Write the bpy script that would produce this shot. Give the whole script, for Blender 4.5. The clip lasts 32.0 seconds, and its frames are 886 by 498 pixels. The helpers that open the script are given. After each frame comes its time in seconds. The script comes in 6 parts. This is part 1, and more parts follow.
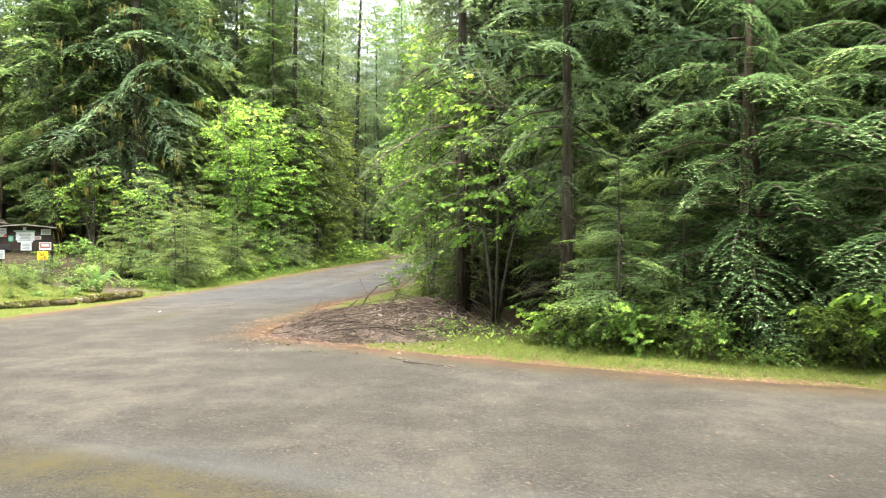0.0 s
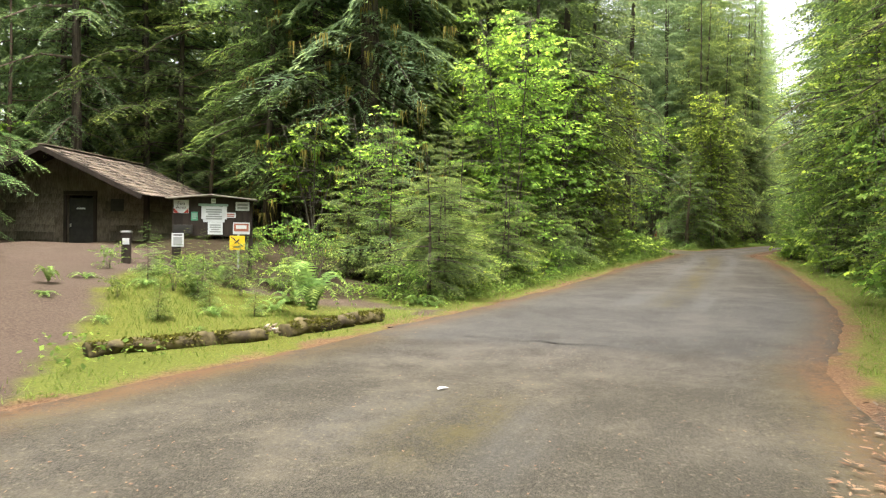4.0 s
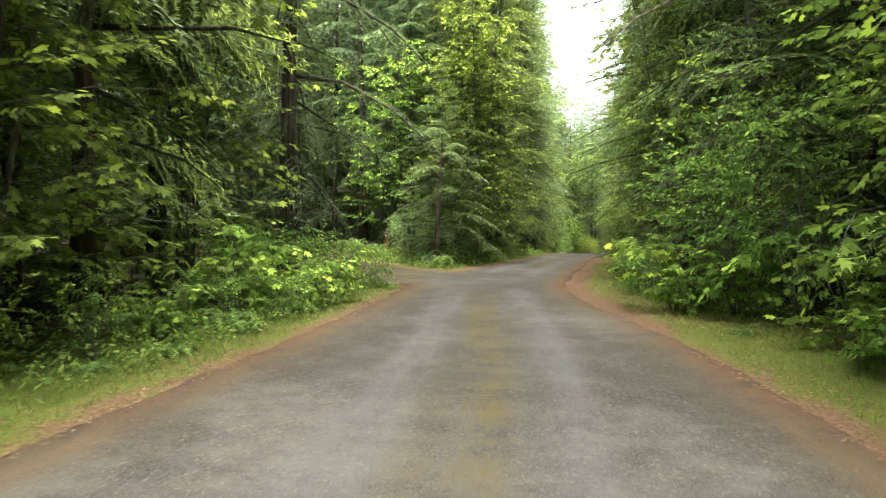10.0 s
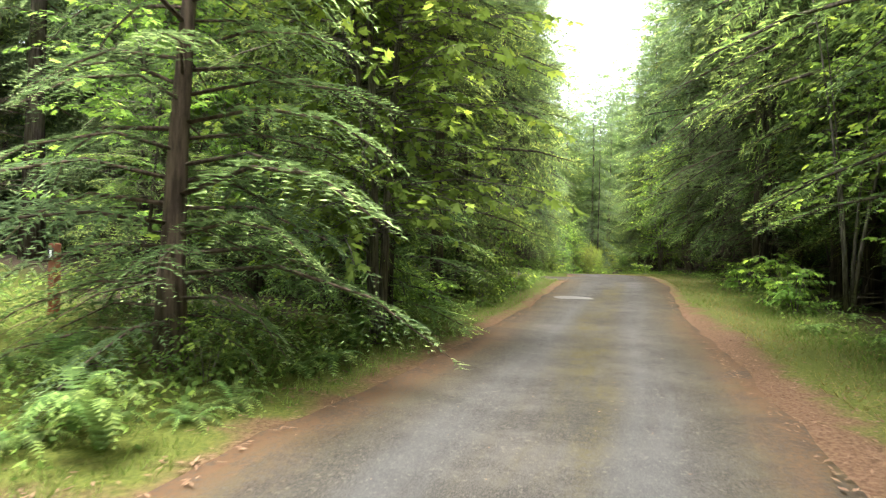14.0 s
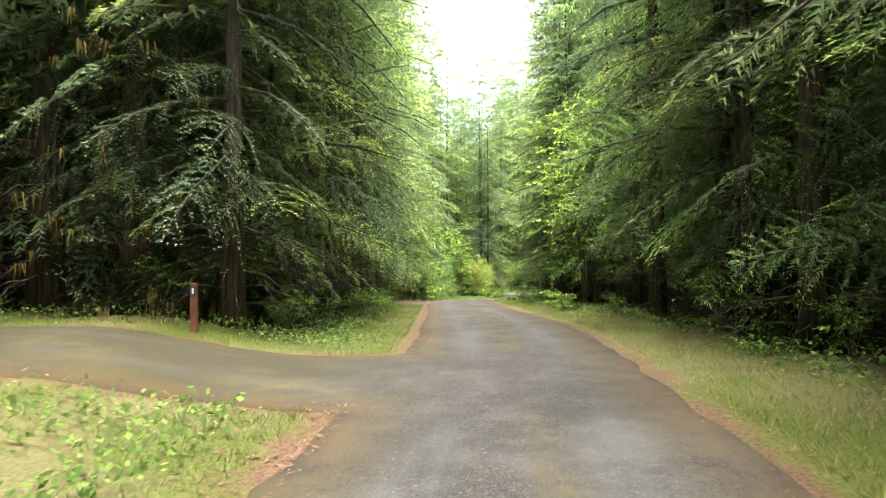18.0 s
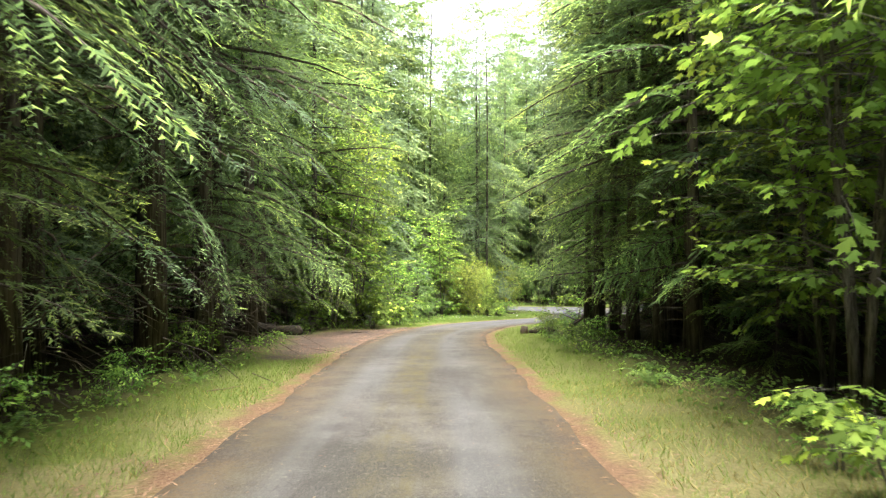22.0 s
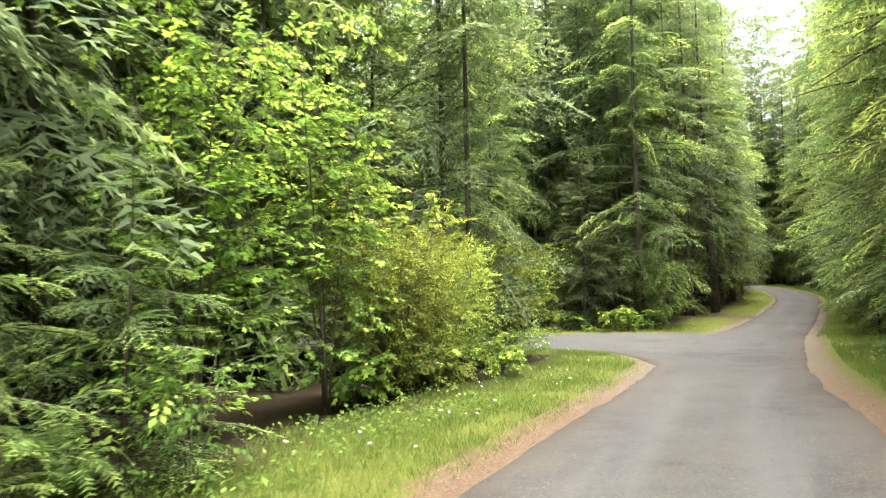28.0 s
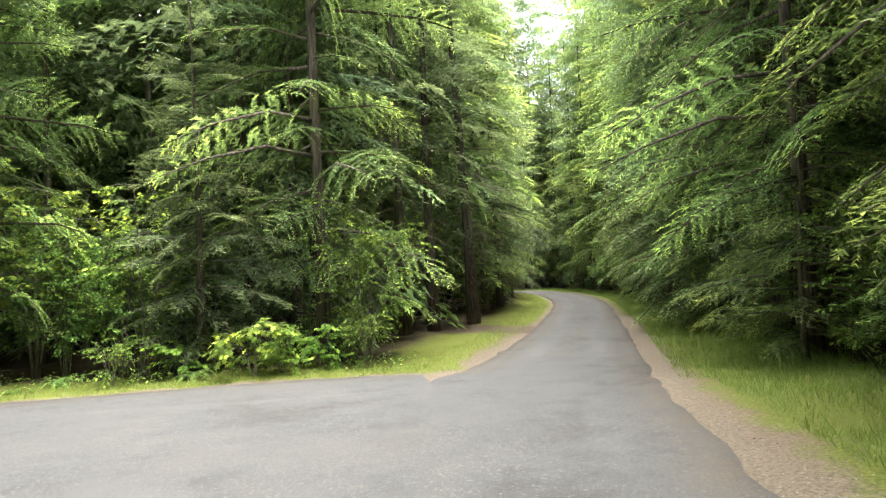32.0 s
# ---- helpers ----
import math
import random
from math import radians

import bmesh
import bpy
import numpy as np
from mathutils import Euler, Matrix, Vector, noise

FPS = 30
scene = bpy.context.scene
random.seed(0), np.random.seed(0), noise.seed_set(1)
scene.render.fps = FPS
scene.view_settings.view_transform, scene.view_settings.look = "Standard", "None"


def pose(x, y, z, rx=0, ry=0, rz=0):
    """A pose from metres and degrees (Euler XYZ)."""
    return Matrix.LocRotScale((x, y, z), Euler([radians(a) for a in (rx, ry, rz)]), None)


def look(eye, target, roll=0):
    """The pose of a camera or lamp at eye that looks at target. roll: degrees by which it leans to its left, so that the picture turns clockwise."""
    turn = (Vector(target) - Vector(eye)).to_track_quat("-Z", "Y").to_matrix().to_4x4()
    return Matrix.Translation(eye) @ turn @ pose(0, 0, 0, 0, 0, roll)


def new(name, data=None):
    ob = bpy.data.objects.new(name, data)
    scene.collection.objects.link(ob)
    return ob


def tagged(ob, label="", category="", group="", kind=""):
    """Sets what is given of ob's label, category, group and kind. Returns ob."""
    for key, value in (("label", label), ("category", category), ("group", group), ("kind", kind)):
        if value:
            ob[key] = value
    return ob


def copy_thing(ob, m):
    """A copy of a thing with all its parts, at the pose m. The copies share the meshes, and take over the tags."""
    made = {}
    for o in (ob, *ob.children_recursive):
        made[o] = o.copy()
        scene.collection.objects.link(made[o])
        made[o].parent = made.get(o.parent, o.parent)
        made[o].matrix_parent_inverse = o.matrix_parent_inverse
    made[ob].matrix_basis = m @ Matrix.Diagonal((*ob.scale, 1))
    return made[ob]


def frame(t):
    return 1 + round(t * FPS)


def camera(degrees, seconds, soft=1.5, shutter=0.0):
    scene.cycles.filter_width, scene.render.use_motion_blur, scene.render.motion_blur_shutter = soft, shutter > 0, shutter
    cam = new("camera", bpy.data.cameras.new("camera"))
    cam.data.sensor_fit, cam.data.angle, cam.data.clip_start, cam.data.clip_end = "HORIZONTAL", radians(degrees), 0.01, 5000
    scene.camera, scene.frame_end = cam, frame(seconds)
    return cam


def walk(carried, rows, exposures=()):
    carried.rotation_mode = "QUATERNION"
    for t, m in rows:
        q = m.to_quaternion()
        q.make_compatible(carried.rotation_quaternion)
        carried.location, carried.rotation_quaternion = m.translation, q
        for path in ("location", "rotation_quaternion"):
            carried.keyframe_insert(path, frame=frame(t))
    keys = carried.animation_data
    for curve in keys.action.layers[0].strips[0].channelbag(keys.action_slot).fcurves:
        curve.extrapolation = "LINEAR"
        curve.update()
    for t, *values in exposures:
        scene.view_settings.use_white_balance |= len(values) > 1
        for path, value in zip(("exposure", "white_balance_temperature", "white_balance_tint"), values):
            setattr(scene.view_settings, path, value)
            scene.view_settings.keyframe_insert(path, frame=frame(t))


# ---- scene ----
cam = camera(67.19, 32.0, soft=1.2, shutter=0.15)
PATH = [
    (0, (0.228, 0.160, 1.601), (0.204, 2.160, 1.597), 0.14),
    (0.5, (-0.446, 1.476, 1.604), (-0.627, 3.467, 1.599), 0.29),
    (1, (-1.197, 2.748, 1.603), (-1.502, 4.725, 1.598), 0.44),
    (1.5, (-2.022, 4.033, 1.602), (-2.430, 5.991, 1.593), 0.57),
    (2, (-2.861, 5.402, 1.543), (-3.359, 7.339, 1.533), 0.67),
    (2.5, (-3.731, 6.738, 1.490), (-4.293, 8.657, 1.478), 0.86),
    (4.5, (-5.944, 13.517, 1.400), (-6.567, 15.418, 1.368), 0.83),
    (5, (-6.223, 15.407, 1.400), (-6.845, 17.307, 1.365), 0.85),
    (5.5, (-6.356, 17.346, 1.396), (-6.951, 19.256, 1.361), 0.80),
    (6, (-6.408, 19.438, 1.387), (-6.931, 21.368, 1.352), 0.74),
    (6.5, (-6.303, 21.545, 1.419), (-6.724, 23.500, 1.385), 0.71),
    (7, (-6.098, 23.690, 1.412), (-6.402, 25.666, 1.386), 0.72),
    (7.5, (-5.811, 25.861, 1.465), (-6.010, 27.851, 1.442), 0.60),
    (8, (-5.435, 28.112, 1.519), (-5.545, 30.108, 1.501), 0.56),
    (8.5, (-5.053, 30.383, 1.638), (-5.105, 32.382, 1.619), 0.44),
    (9, (-4.648, 32.784, 1.700), (-4.665, 34.783, 1.683), 0.44),
    (9.5, (-4.252, 35.291, 1.768), (-4.241, 37.291, 1.753), 0.40),
    (10, (-3.849, 37.869, 1.837), (-3.819, 39.869, 1.824), 0.51),
    (10.5, (-3.482, 40.519, 1.905), (-3.436, 42.519, 1.895), 0.54),
    (11, (-3.203, 43.024, 1.970), (-3.150, 45.023, 1.963), 0.64),
    (11.5, (-2.894, 45.820, 2.086), (-2.842, 47.820, 2.074), 0.77),
    (12, (-2.638, 48.560, 2.144), (-2.589, 50.559, 2.133), 0.96),
    (12.5, (-2.374, 51.231, 2.200), (-2.326, 53.231, 2.192), 1.01),
    (13, (-2.078, 53.991, 2.258), (-2.028, 55.990, 2.250), 1.09),
    (13.5, (-1.659, 56.839, 2.308), (-1.600, 58.838, 2.305), 1.18),
    (15.5, (0.752, 67.254, 2.524), (0.919, 69.247, 2.550), -0.11),
    (16, (1.481, 69.763, 2.553), (1.690, 71.752, 2.584), -0.22),
    (16.5, (2.234, 72.359, 2.669), (2.493, 74.342, 2.705), -0.31),
    (17, (3.113, 74.857, 2.707), (3.419, 76.833, 2.745), -0.31),
    (17.5, (3.929, 77.359, 2.743), (4.280, 79.328, 2.787), -0.52),
    (18, (4.724, 79.844, 2.771), (5.110, 81.806, 2.820), -0.54),
    (18.5, (5.563, 82.357, 2.870), (5.971, 84.314, 2.920), -0.61),
    (19, (6.341, 84.800, 2.811), (6.763, 86.754, 2.869), -0.60),
    (19.5, (7.157, 87.364, 2.838), (7.585, 89.316, 2.896), -0.39),
    (20, (7.931, 90.017, 2.872), (8.359, 91.970, 2.930), -0.07),
    (20.5, (8.640, 92.568, 2.821), (9.060, 94.522, 2.881), 0.02),
    (21, (9.290, 95.287, 2.766), (9.703, 97.243, 2.827), 0.01),
    (21.5, (9.965, 98.099, 2.709), (10.362, 100.058, 2.772), -0.08),
    (22, (10.524, 100.867, 2.579), (10.907, 102.828, 2.646), -0.18),
    (22.5, (11.017, 103.740, 2.533), (11.390, 105.704, 2.599), -0.31),
    (23, (11.491, 106.710, 2.492), (11.851, 108.676, 2.559), -0.39),
    (23.5, (11.894, 109.593, 2.373), (12.242, 111.561, 2.445), -0.53),
    (24, (12.194, 112.432, 2.328), (12.539, 114.400, 2.403), -0.47),
    (24.5, (12.507, 115.091, 2.274), (12.844, 117.061, 2.353), -0.41),
    (26.5, (14.774, 124.617, 1.848), (15.077, 126.590, 1.965), -0.86),
    (27, (15.683, 126.882, 1.787), (16.016, 128.850, 1.905), -0.92),
    (27.5, (16.783, 129.230, 1.732), (17.179, 131.187, 1.848), -1.20),
    (28, (18.028, 131.497, 1.679), (18.512, 133.434, 1.792), -1.77),
    (28.5, (19.508, 133.841, 1.542), (20.103, 135.747, 1.655), -2.28),
    (29, (21.107, 136.153, 1.396), (21.825, 138.016, 1.510), -2.79),
    (29.5, (22.836, 138.325, 1.239), (23.665, 140.142, 1.353), -3.26),
    (30, (24.580, 140.485, 1.149), (25.502, 142.256, 1.257), -3.57),
    (30.5, (26.229, 142.551, 0.990), (27.217, 144.287, 1.103), -3.59),
    (31, (27.821, 144.409, 0.850), (28.849, 146.120, 0.970), -3.56),
    (31.5, (29.240, 146.104, 0.800), (30.297, 147.797, 0.927), -3.53),
    (32, (30.537, 147.558, 0.750), (31.607, 149.243, 0.883), -3.50),
]
walk(cam, [(t, look(eye, target, roll)) for t, eye, target, roll in PATH], [(0.0, 3.25, 6300, 10), (2.0, 2.85, 6600, 10), (5.0, 2.7, 6750, 9), (9.0, 2.85, 6500, 8), (13.0, 3.05, 6350, 9), (16.0, 3.8, 6200, 11), (18.0, 3.64, 6200, 11), (20.0, 3.8, 6200, 11), (24.0, 3.6, 6300, 11), (27.0, 3.5, 6500, 10), (29.0, 3.5, 6800, 11), (32.0, 3.7, 6400, 9)])

SKY = 0.15
world = bpy.data.worlds.new("overcast_sky")
scene.world = world
world.use_nodes = True
wn, wl = world.node_tree.nodes, world.node_tree.links
sky = wn.new("ShaderNodeTexSky")
sky.sky_type, sky.sun_disc = "NISHITA", False
sky.sun_elevation, sky.sun_rotation = radians(80), radians(160)
sky.air_density, sky.dust_density, sky.ozone_density = 1.0, 4.0, 1.0
grey = wn.new("ShaderNodeHueSaturation")
grey.inputs["Saturation"].default_value = 0.25
wl.new(sky.outputs["Color"], grey.inputs["Color"])
wl.new(grey.outputs["Color"], wn["Background"].inputs["Color"])
wn["Background"].inputs["Strength"].default_value = SKY
sun_data = bpy.data.lights.new("sun", "SUN")
sun_data.energy, sun_data.angle, sun_data.color = 1.5, radians(40), (1.0, 0.97, 0.92)
sun = new("sun", sun_data)
sun.matrix_world = look((3, -8, 50), (0, 0, 0))

# ---- materials ----


def node_mat(name, rough=0.8, spec=0.3):
    m = bpy.data.materials.new(name)
    m.use_nodes = True
    n, l = m.node_tree.nodes, m.node_tree.links
    b = n["Principled BSDF"]
    b.inputs["Roughness"].default_value = rough
    b.inputs["Specular IOR Level"].default_value = spec
    return m, n, l, b


def mixc(n, l, fac, a, b, mode="MIX"):
    x = n.new("ShaderNodeMix")
    x.data_type, x.blend_type = "RGBA", mode
    for socket, v in ((x.inputs["Factor"], fac), (x.inputs["A"], a), (x.inputs["B"], b)):
        if isinstance(v, (int, float)):
            socket.default_value = v
        elif isinstance(v, tuple):
            socket.default_value = (*v, 1)
        else:
            l.new(v, socket)
    return x.outputs["Result"]


def calc(n, l, op, a, b=0.0, clamp=False):
    x = n.new("ShaderNodeMath")
    x.operation, x.use_clamp = op, clamp
    for socket, v in ((x.inputs[0], a), (x.inputs[1], b)):
        if isinstance(v, (int, float)):
            socket.default_value = v
        else:
            l.new(v, socket)
    return x.outputs[0]


def ramp(n, l, v, lo, hi, a=0.0, b=1.0):
    x = n.new("ShaderNodeMapRange")
    x.interpolation_type = "SMOOTHSTEP"
    l.new(v, x.inputs["Value"])
    for k, val in (("From Min", lo), ("From Max", hi), ("To Min", a), ("To Max", b)):
        x.inputs[k].default_value = val
    return x.outputs["Result"]


def noise_tex(n, l, scale, detail=4.0, rough=0.6, coord=None, stretch=(1, 1, 1), what="Object"):
    if coord is None:
        coord = n.new("ShaderNodeTexCoord").outputs[what]
    mp = n.new("ShaderNodeMapping")
    mp.inputs["Scale"].default_value = stretch
    l.new(coord, mp.inputs["Vector"])
    x = n.new("ShaderNodeTexNoise")
    x.inputs["Scale"].default_value, x.inputs["Detail"].default_value, x.inputs["Roughness"].default_value = scale, detail, rough
    l.new(mp.outputs[0], x.inputs["Vector"])
    return x.outputs["Fac"]


def bump(n, l, b, height, strength, dist):
    x = n.new("ShaderNodeBump")
    x.inputs["Strength"].default_value, x.inputs["Distance"].default_value = strength, dist
    l.new(height, x.inputs["Height"])
    l.new(x.outputs[0], b.inputs["Normal"])


def leaf_mat(name, old, young, translucent=0.35, rough=0.8):
    """Leaf: darker old growth, lighter new growth towards the twig ends, each leaf a little different."""
    m, n, l, b = node_mat(name, rough, 0.06)
    at = n.new("ShaderNodeAttribute")
    at.attribute_name = "tip"
    geo = n.new("ShaderNodeNewGeometry")
    info = n.new("ShaderNodeObjectInfo")
    young_f = ramp(n, l, calc(n, l, "ADD", at.outputs["Fac"], calc(n, l, "MULTIPLY", calc(n, l, "SUBTRACT", geo.outputs["Random Per Island"], 0.5), 0.5)), 0.45, 1.05)
    col = mixc(n, l, young_f, old, young)
    hue = n.new("ShaderNodeHueSaturation")
    l.new(col, hue.inputs["Color"])
    l.new(ramp(n, l, info.outputs["Random"], 0, 1, 0.485, 0.515), hue.inputs["Hue"])
    v = calc(n, l, "MULTIPLY", ramp(n, l, geo.outputs["Random Per Island"], 0, 1, 0.72, 1.28), ramp(n, l, info.outputs["Random"], 0, 1, 0.8, 1.2))
    l.new(v, hue.inputs["Value"])
    l.new(hue.outputs[0], b.inputs["Base Color"])
    tr = n.new("ShaderNodeBsdfTranslucent")
    warm = mixc(n, l, 0.5, hue.outputs[0], (1.0, 0.95, 0.5), "MULTIPLY")
    br = n.new("ShaderNodeHueSaturation")
    br.inputs["Value"].default_value = 1.5
    l.new(warm, br.inputs["Color"])
    l.new(br.outputs[0], tr.inputs["Color"])
    mx = n.new("ShaderNodeMixShader")
    mx.inputs[0].default_value = translucent
    l.new(b.outputs[0], mx.inputs[1])
    l.new(tr.outputs[0], mx.inputs[2])
    l.new(mx.outputs[0], n["Material Output"].inputs["Surface"])
    return m


def bark_mat(name, dark, light, moss=(0.075, 0.082, 0.030), moss_amount=0.6, scale=3.0):
    m, n, l, b = node_mat(name, 0.9, 0.15)
    f = noise_tex(n, l, scale, 6, 0.65, stretch=(6, 6, 0.7))
    f2 = noise_tex(n, l, 0.7, 3)
    col = mixc(n, l, ramp(n, l, f, 0.35, 0.65), dark, light)
    col = mixc(n, l, ramp(n, l, f2, 0.62 - 0.2 * moss_amount, 0.8 - 0.2 * moss_amount, 0, moss_amount), col, moss)
    l.new(col, b.inputs["Base Color"])
    bump(n, l, b, f, 0.7, 0.03)
    return m


def plain_mat(name, a, c, rough=0.7, scale=8.0, spec=0.3, stretch=(1, 1, 1), bumpy=0.2, metal=0.0, per_piece=0.0):
    """Two tones mixed by noise at two scales; per_piece varies each object's brightness."""
    m, n, l, b = node_mat(name, rough, spec)
    f = noise_tex(n, l, scale, 5, 0.65, stretch=stretch)
    g = noise_tex(n, l, scale * 0.17, 2)
    mixf = ramp(n, l, calc(n, l, "ADD", calc(n, l, "MULTIPLY", f, 0.6), calc(n, l, "MULTIPLY", g, 0.4)), 0.38, 0.62)
    col = mixc(n, l, mixf, a, c)
    if per_piece:
        info = n.new("ShaderNodeObjectInfo")
        hue = n.new("ShaderNodeHueSaturation")
        l.new(col, hue.inputs["Color"])
        l.new(ramp(n, l, info.outputs["Random"], 0, 1, 1 - per_piece, 1 + per_piece), hue.inputs["Value"])
        col = hue.outputs[0]
    l.new(col, b.inputs["Base Color"])
    b.inputs["Metallic"].default_value = metal
    if bumpy:
        bump(n, l, b, f, bumpy, 0.01)
    return m


def island_mat(name, a, c, rough=0.8, translucent=0.0):
    """Scattered small pieces (blades, chips, needles): every piece its own tone between two colours."""
    m, n, l, b = node_mat(name, rough, 0.2)
    geo = n.new("ShaderNodeNewGeometry")
    big = noise_tex(n, l, 0.35, 3)
    f = calc(n, l, "ADD", calc(n, l, "MULTIPLY", geo.outputs["Random Per Island"], 0.6), calc(n, l, "MULTIPLY", ramp(n, l, big, 0.35, 0.65), 0.4))
    col = mixc(n, l, f, a, c)
    l.new(col, b.inputs["Base Color"])
    if translucent:
        tr = n.new("ShaderNodeBsdfTranslucent")
        l.new(col, tr.inputs["Color"])
        mx = n.new("ShaderNodeMixShader")
        mx.inputs[0].default_value = translucent
        l.new(b.outputs[0], mx.inputs[1])
        l.new(tr.outputs[0], mx.inputs[2])
        l.new(mx.outputs[0], n["Material Output"].inputs["Surface"])
    return m


def asphalt_mat(name):
    """Worn asphalt: fine stones, blotches, paler wheel tracks, mossy middle, needle litter along the edges (UV: metres
    across and along).
    Attributes: inset from the edge, newer smooth surface plus skylight sheen painted past the entrance joint, moss
    cover, clear of other roads."""
    m, n, l, b = node_mat(name, 0.95, 0.12)
    uv = n.new("ShaderNodeUVMap").outputs[0]
    sep = n.new("ShaderNodeSeparateXYZ")
    l.new(uv, sep.inputs[0])

    def field(key):
        a = n.new("ShaderNodeAttribute")
        a.attribute_name = key
        return a.outputs["Fac"]

    edge, newer, mossy, clear, needle = field("inset"), field("newer"), field("mossy"), field("clear"), field("needle")
    fine = noise_tex(n, l, 75, 3, 0.75)
    grit = noise_tex(n, l, 24, 3, 0.7)
    mid = noise_tex(n, l, 1.5, 7, 0.72)
    big = noise_tex(n, l, 0.32, 5, 0.65)
    along = noise_tex(n, l, 1.1, 5, 0.65, coord=uv, stretch=(1.2, 0.12, 1))
    old_c = mixc(n, l, ramp(n, l, fine, 0.42, 0.60), (0.017, 0.016, 0.013), (0.064, 0.057, 0.048))
    new_c = mixc(n, l, ramp(n, l, fine, 0.34, 0.68), (0.031, 0.031, 0.031), (0.068, 0.068, 0.067))
    col = mixc(n, l, newer, old_c, new_c)
    blotch = calc(n, l, "ADD", calc(n, l, "MULTIPLY", mid, 0.5), calc(n, l, "MULTIPLY", big, 0.5))
    col = mixc(n, l, calc(n, l, "MULTIPLY", ramp(n, l, blotch, 0.44, 0.66, 0, 0.6), calc(n, l, "SUBTRACT", 1.0, calc(n, l, "MULTIPLY", newer, 0.6))), col, (0.092, 0.084, 0.073))
    col = mixc(n, l, ramp(n, l, blotch, 0.50, 0.34, 0, 0.5), col, (0.023, 0.020, 0.015))
    col = mixc(n, l, ramp(n, l, grit, 0.58, 0.68, 0, 0.6), col, (0.131, 0.113, 0.090))
    # wheel tracks either side of the middle
    off = calc(n, l, "ABSOLUTE", calc(n, l, "SUBTRACT", calc(n, l, "ABSOLUTE", sep.outputs[0]), 0.78))
    track = calc(n, l, "MULTIPLY", ramp(n, l, off, 0.15, 0.5, 1, 0), ramp(n, l, along, 0.38, 0.62, 0.05, 0.45))
    col = mixc(n, l, calc(n, l, "MULTIPLY", track, clear), col, (0.078, 0.077, 0.073))
    # moss in the middle, in patches and along the sides
    soft = ramp(n, l, calc(n, l, "ADD", calc(n, l, "MULTIPLY", mid, 0.6), calc(n, l, "MULTIPLY", grit, 0.4)), 0.38, 0.62)
    cen = calc(n, l, "MULTIPLY", ramp(n, l, calc(n, l, "ABSOLUTE", sep.outputs[0]), 0.1, 0.65, 1, 0), ramp(n, l, along, 0.35, 0.60))
    cen = calc(n, l, "MULTIPLY", calc(n, l, "MULTIPLY", cen, clear), calc(n, l, "SUBTRACT", 1.0, calc(n, l, "MULTIPLY", newer, 0.75)))
    col = mixc(n, l, calc(n, l, "MULTIPLY", cen, soft), col, (0.056, 0.046, 0.015))
    col = mixc(n, l, calc(n, l, "MULTIPLY", mossy, ramp(n, l, soft, 0, 1, 0.4, 0.95)), col, mixc(n, l, calc(n, l, "MULTIPLY", ramp(n, l, big, 0.42, 0.62), soft), (0.035, 0.030, 0.013), (0.074, 0.058, 0.018)))
    wobble = calc(n, l, "ADD", edge, calc(n, l, "MULTIPLY", calc(n, l, "SUBTRACT", mid, 0.5), 1.2))
    side = ramp(n, l, wobble, 0.15, 1.2, 1, 0)
    col = mixc(n, l, calc(n, l, "MULTIPLY", calc(n, l, "MULTIPLY", side, soft), calc(n, l, "SUBTRACT", 0.75, calc(n, l, "MULTIPLY", newer, 0.5))), col, (0.054, 0.041, 0.014))
    red = calc(n, l, "MULTIPLY", ramp(n, l, wobble, 0.05, 0.75, 1, 0), ramp(n, l, soft, 0, 1, 0.35, 1.0))
    col = mixc(n, l, calc(n, l, "MULTIPLY", calc(n, l, "MULTIPLY", red, calc(n, l, "MULTIPLY", needle, ramp(n, l, along, 0.36, 0.56, 0.15, 1.0))), calc(n, l, "SUBTRACT", 0.85, calc(n, l, "MULTIPLY", newer, 0.4))), col, (0.100, 0.052, 0.027))
    l.new(col, b.inputs["Base Color"])
    bump(n, l, b, calc(n, l, "ADD", calc(n, l, "MULTIPLY", fine, 0.6), calc(n, l, "MULTIPLY", grit, 0.6)), 0.6, 0.008)
    return m


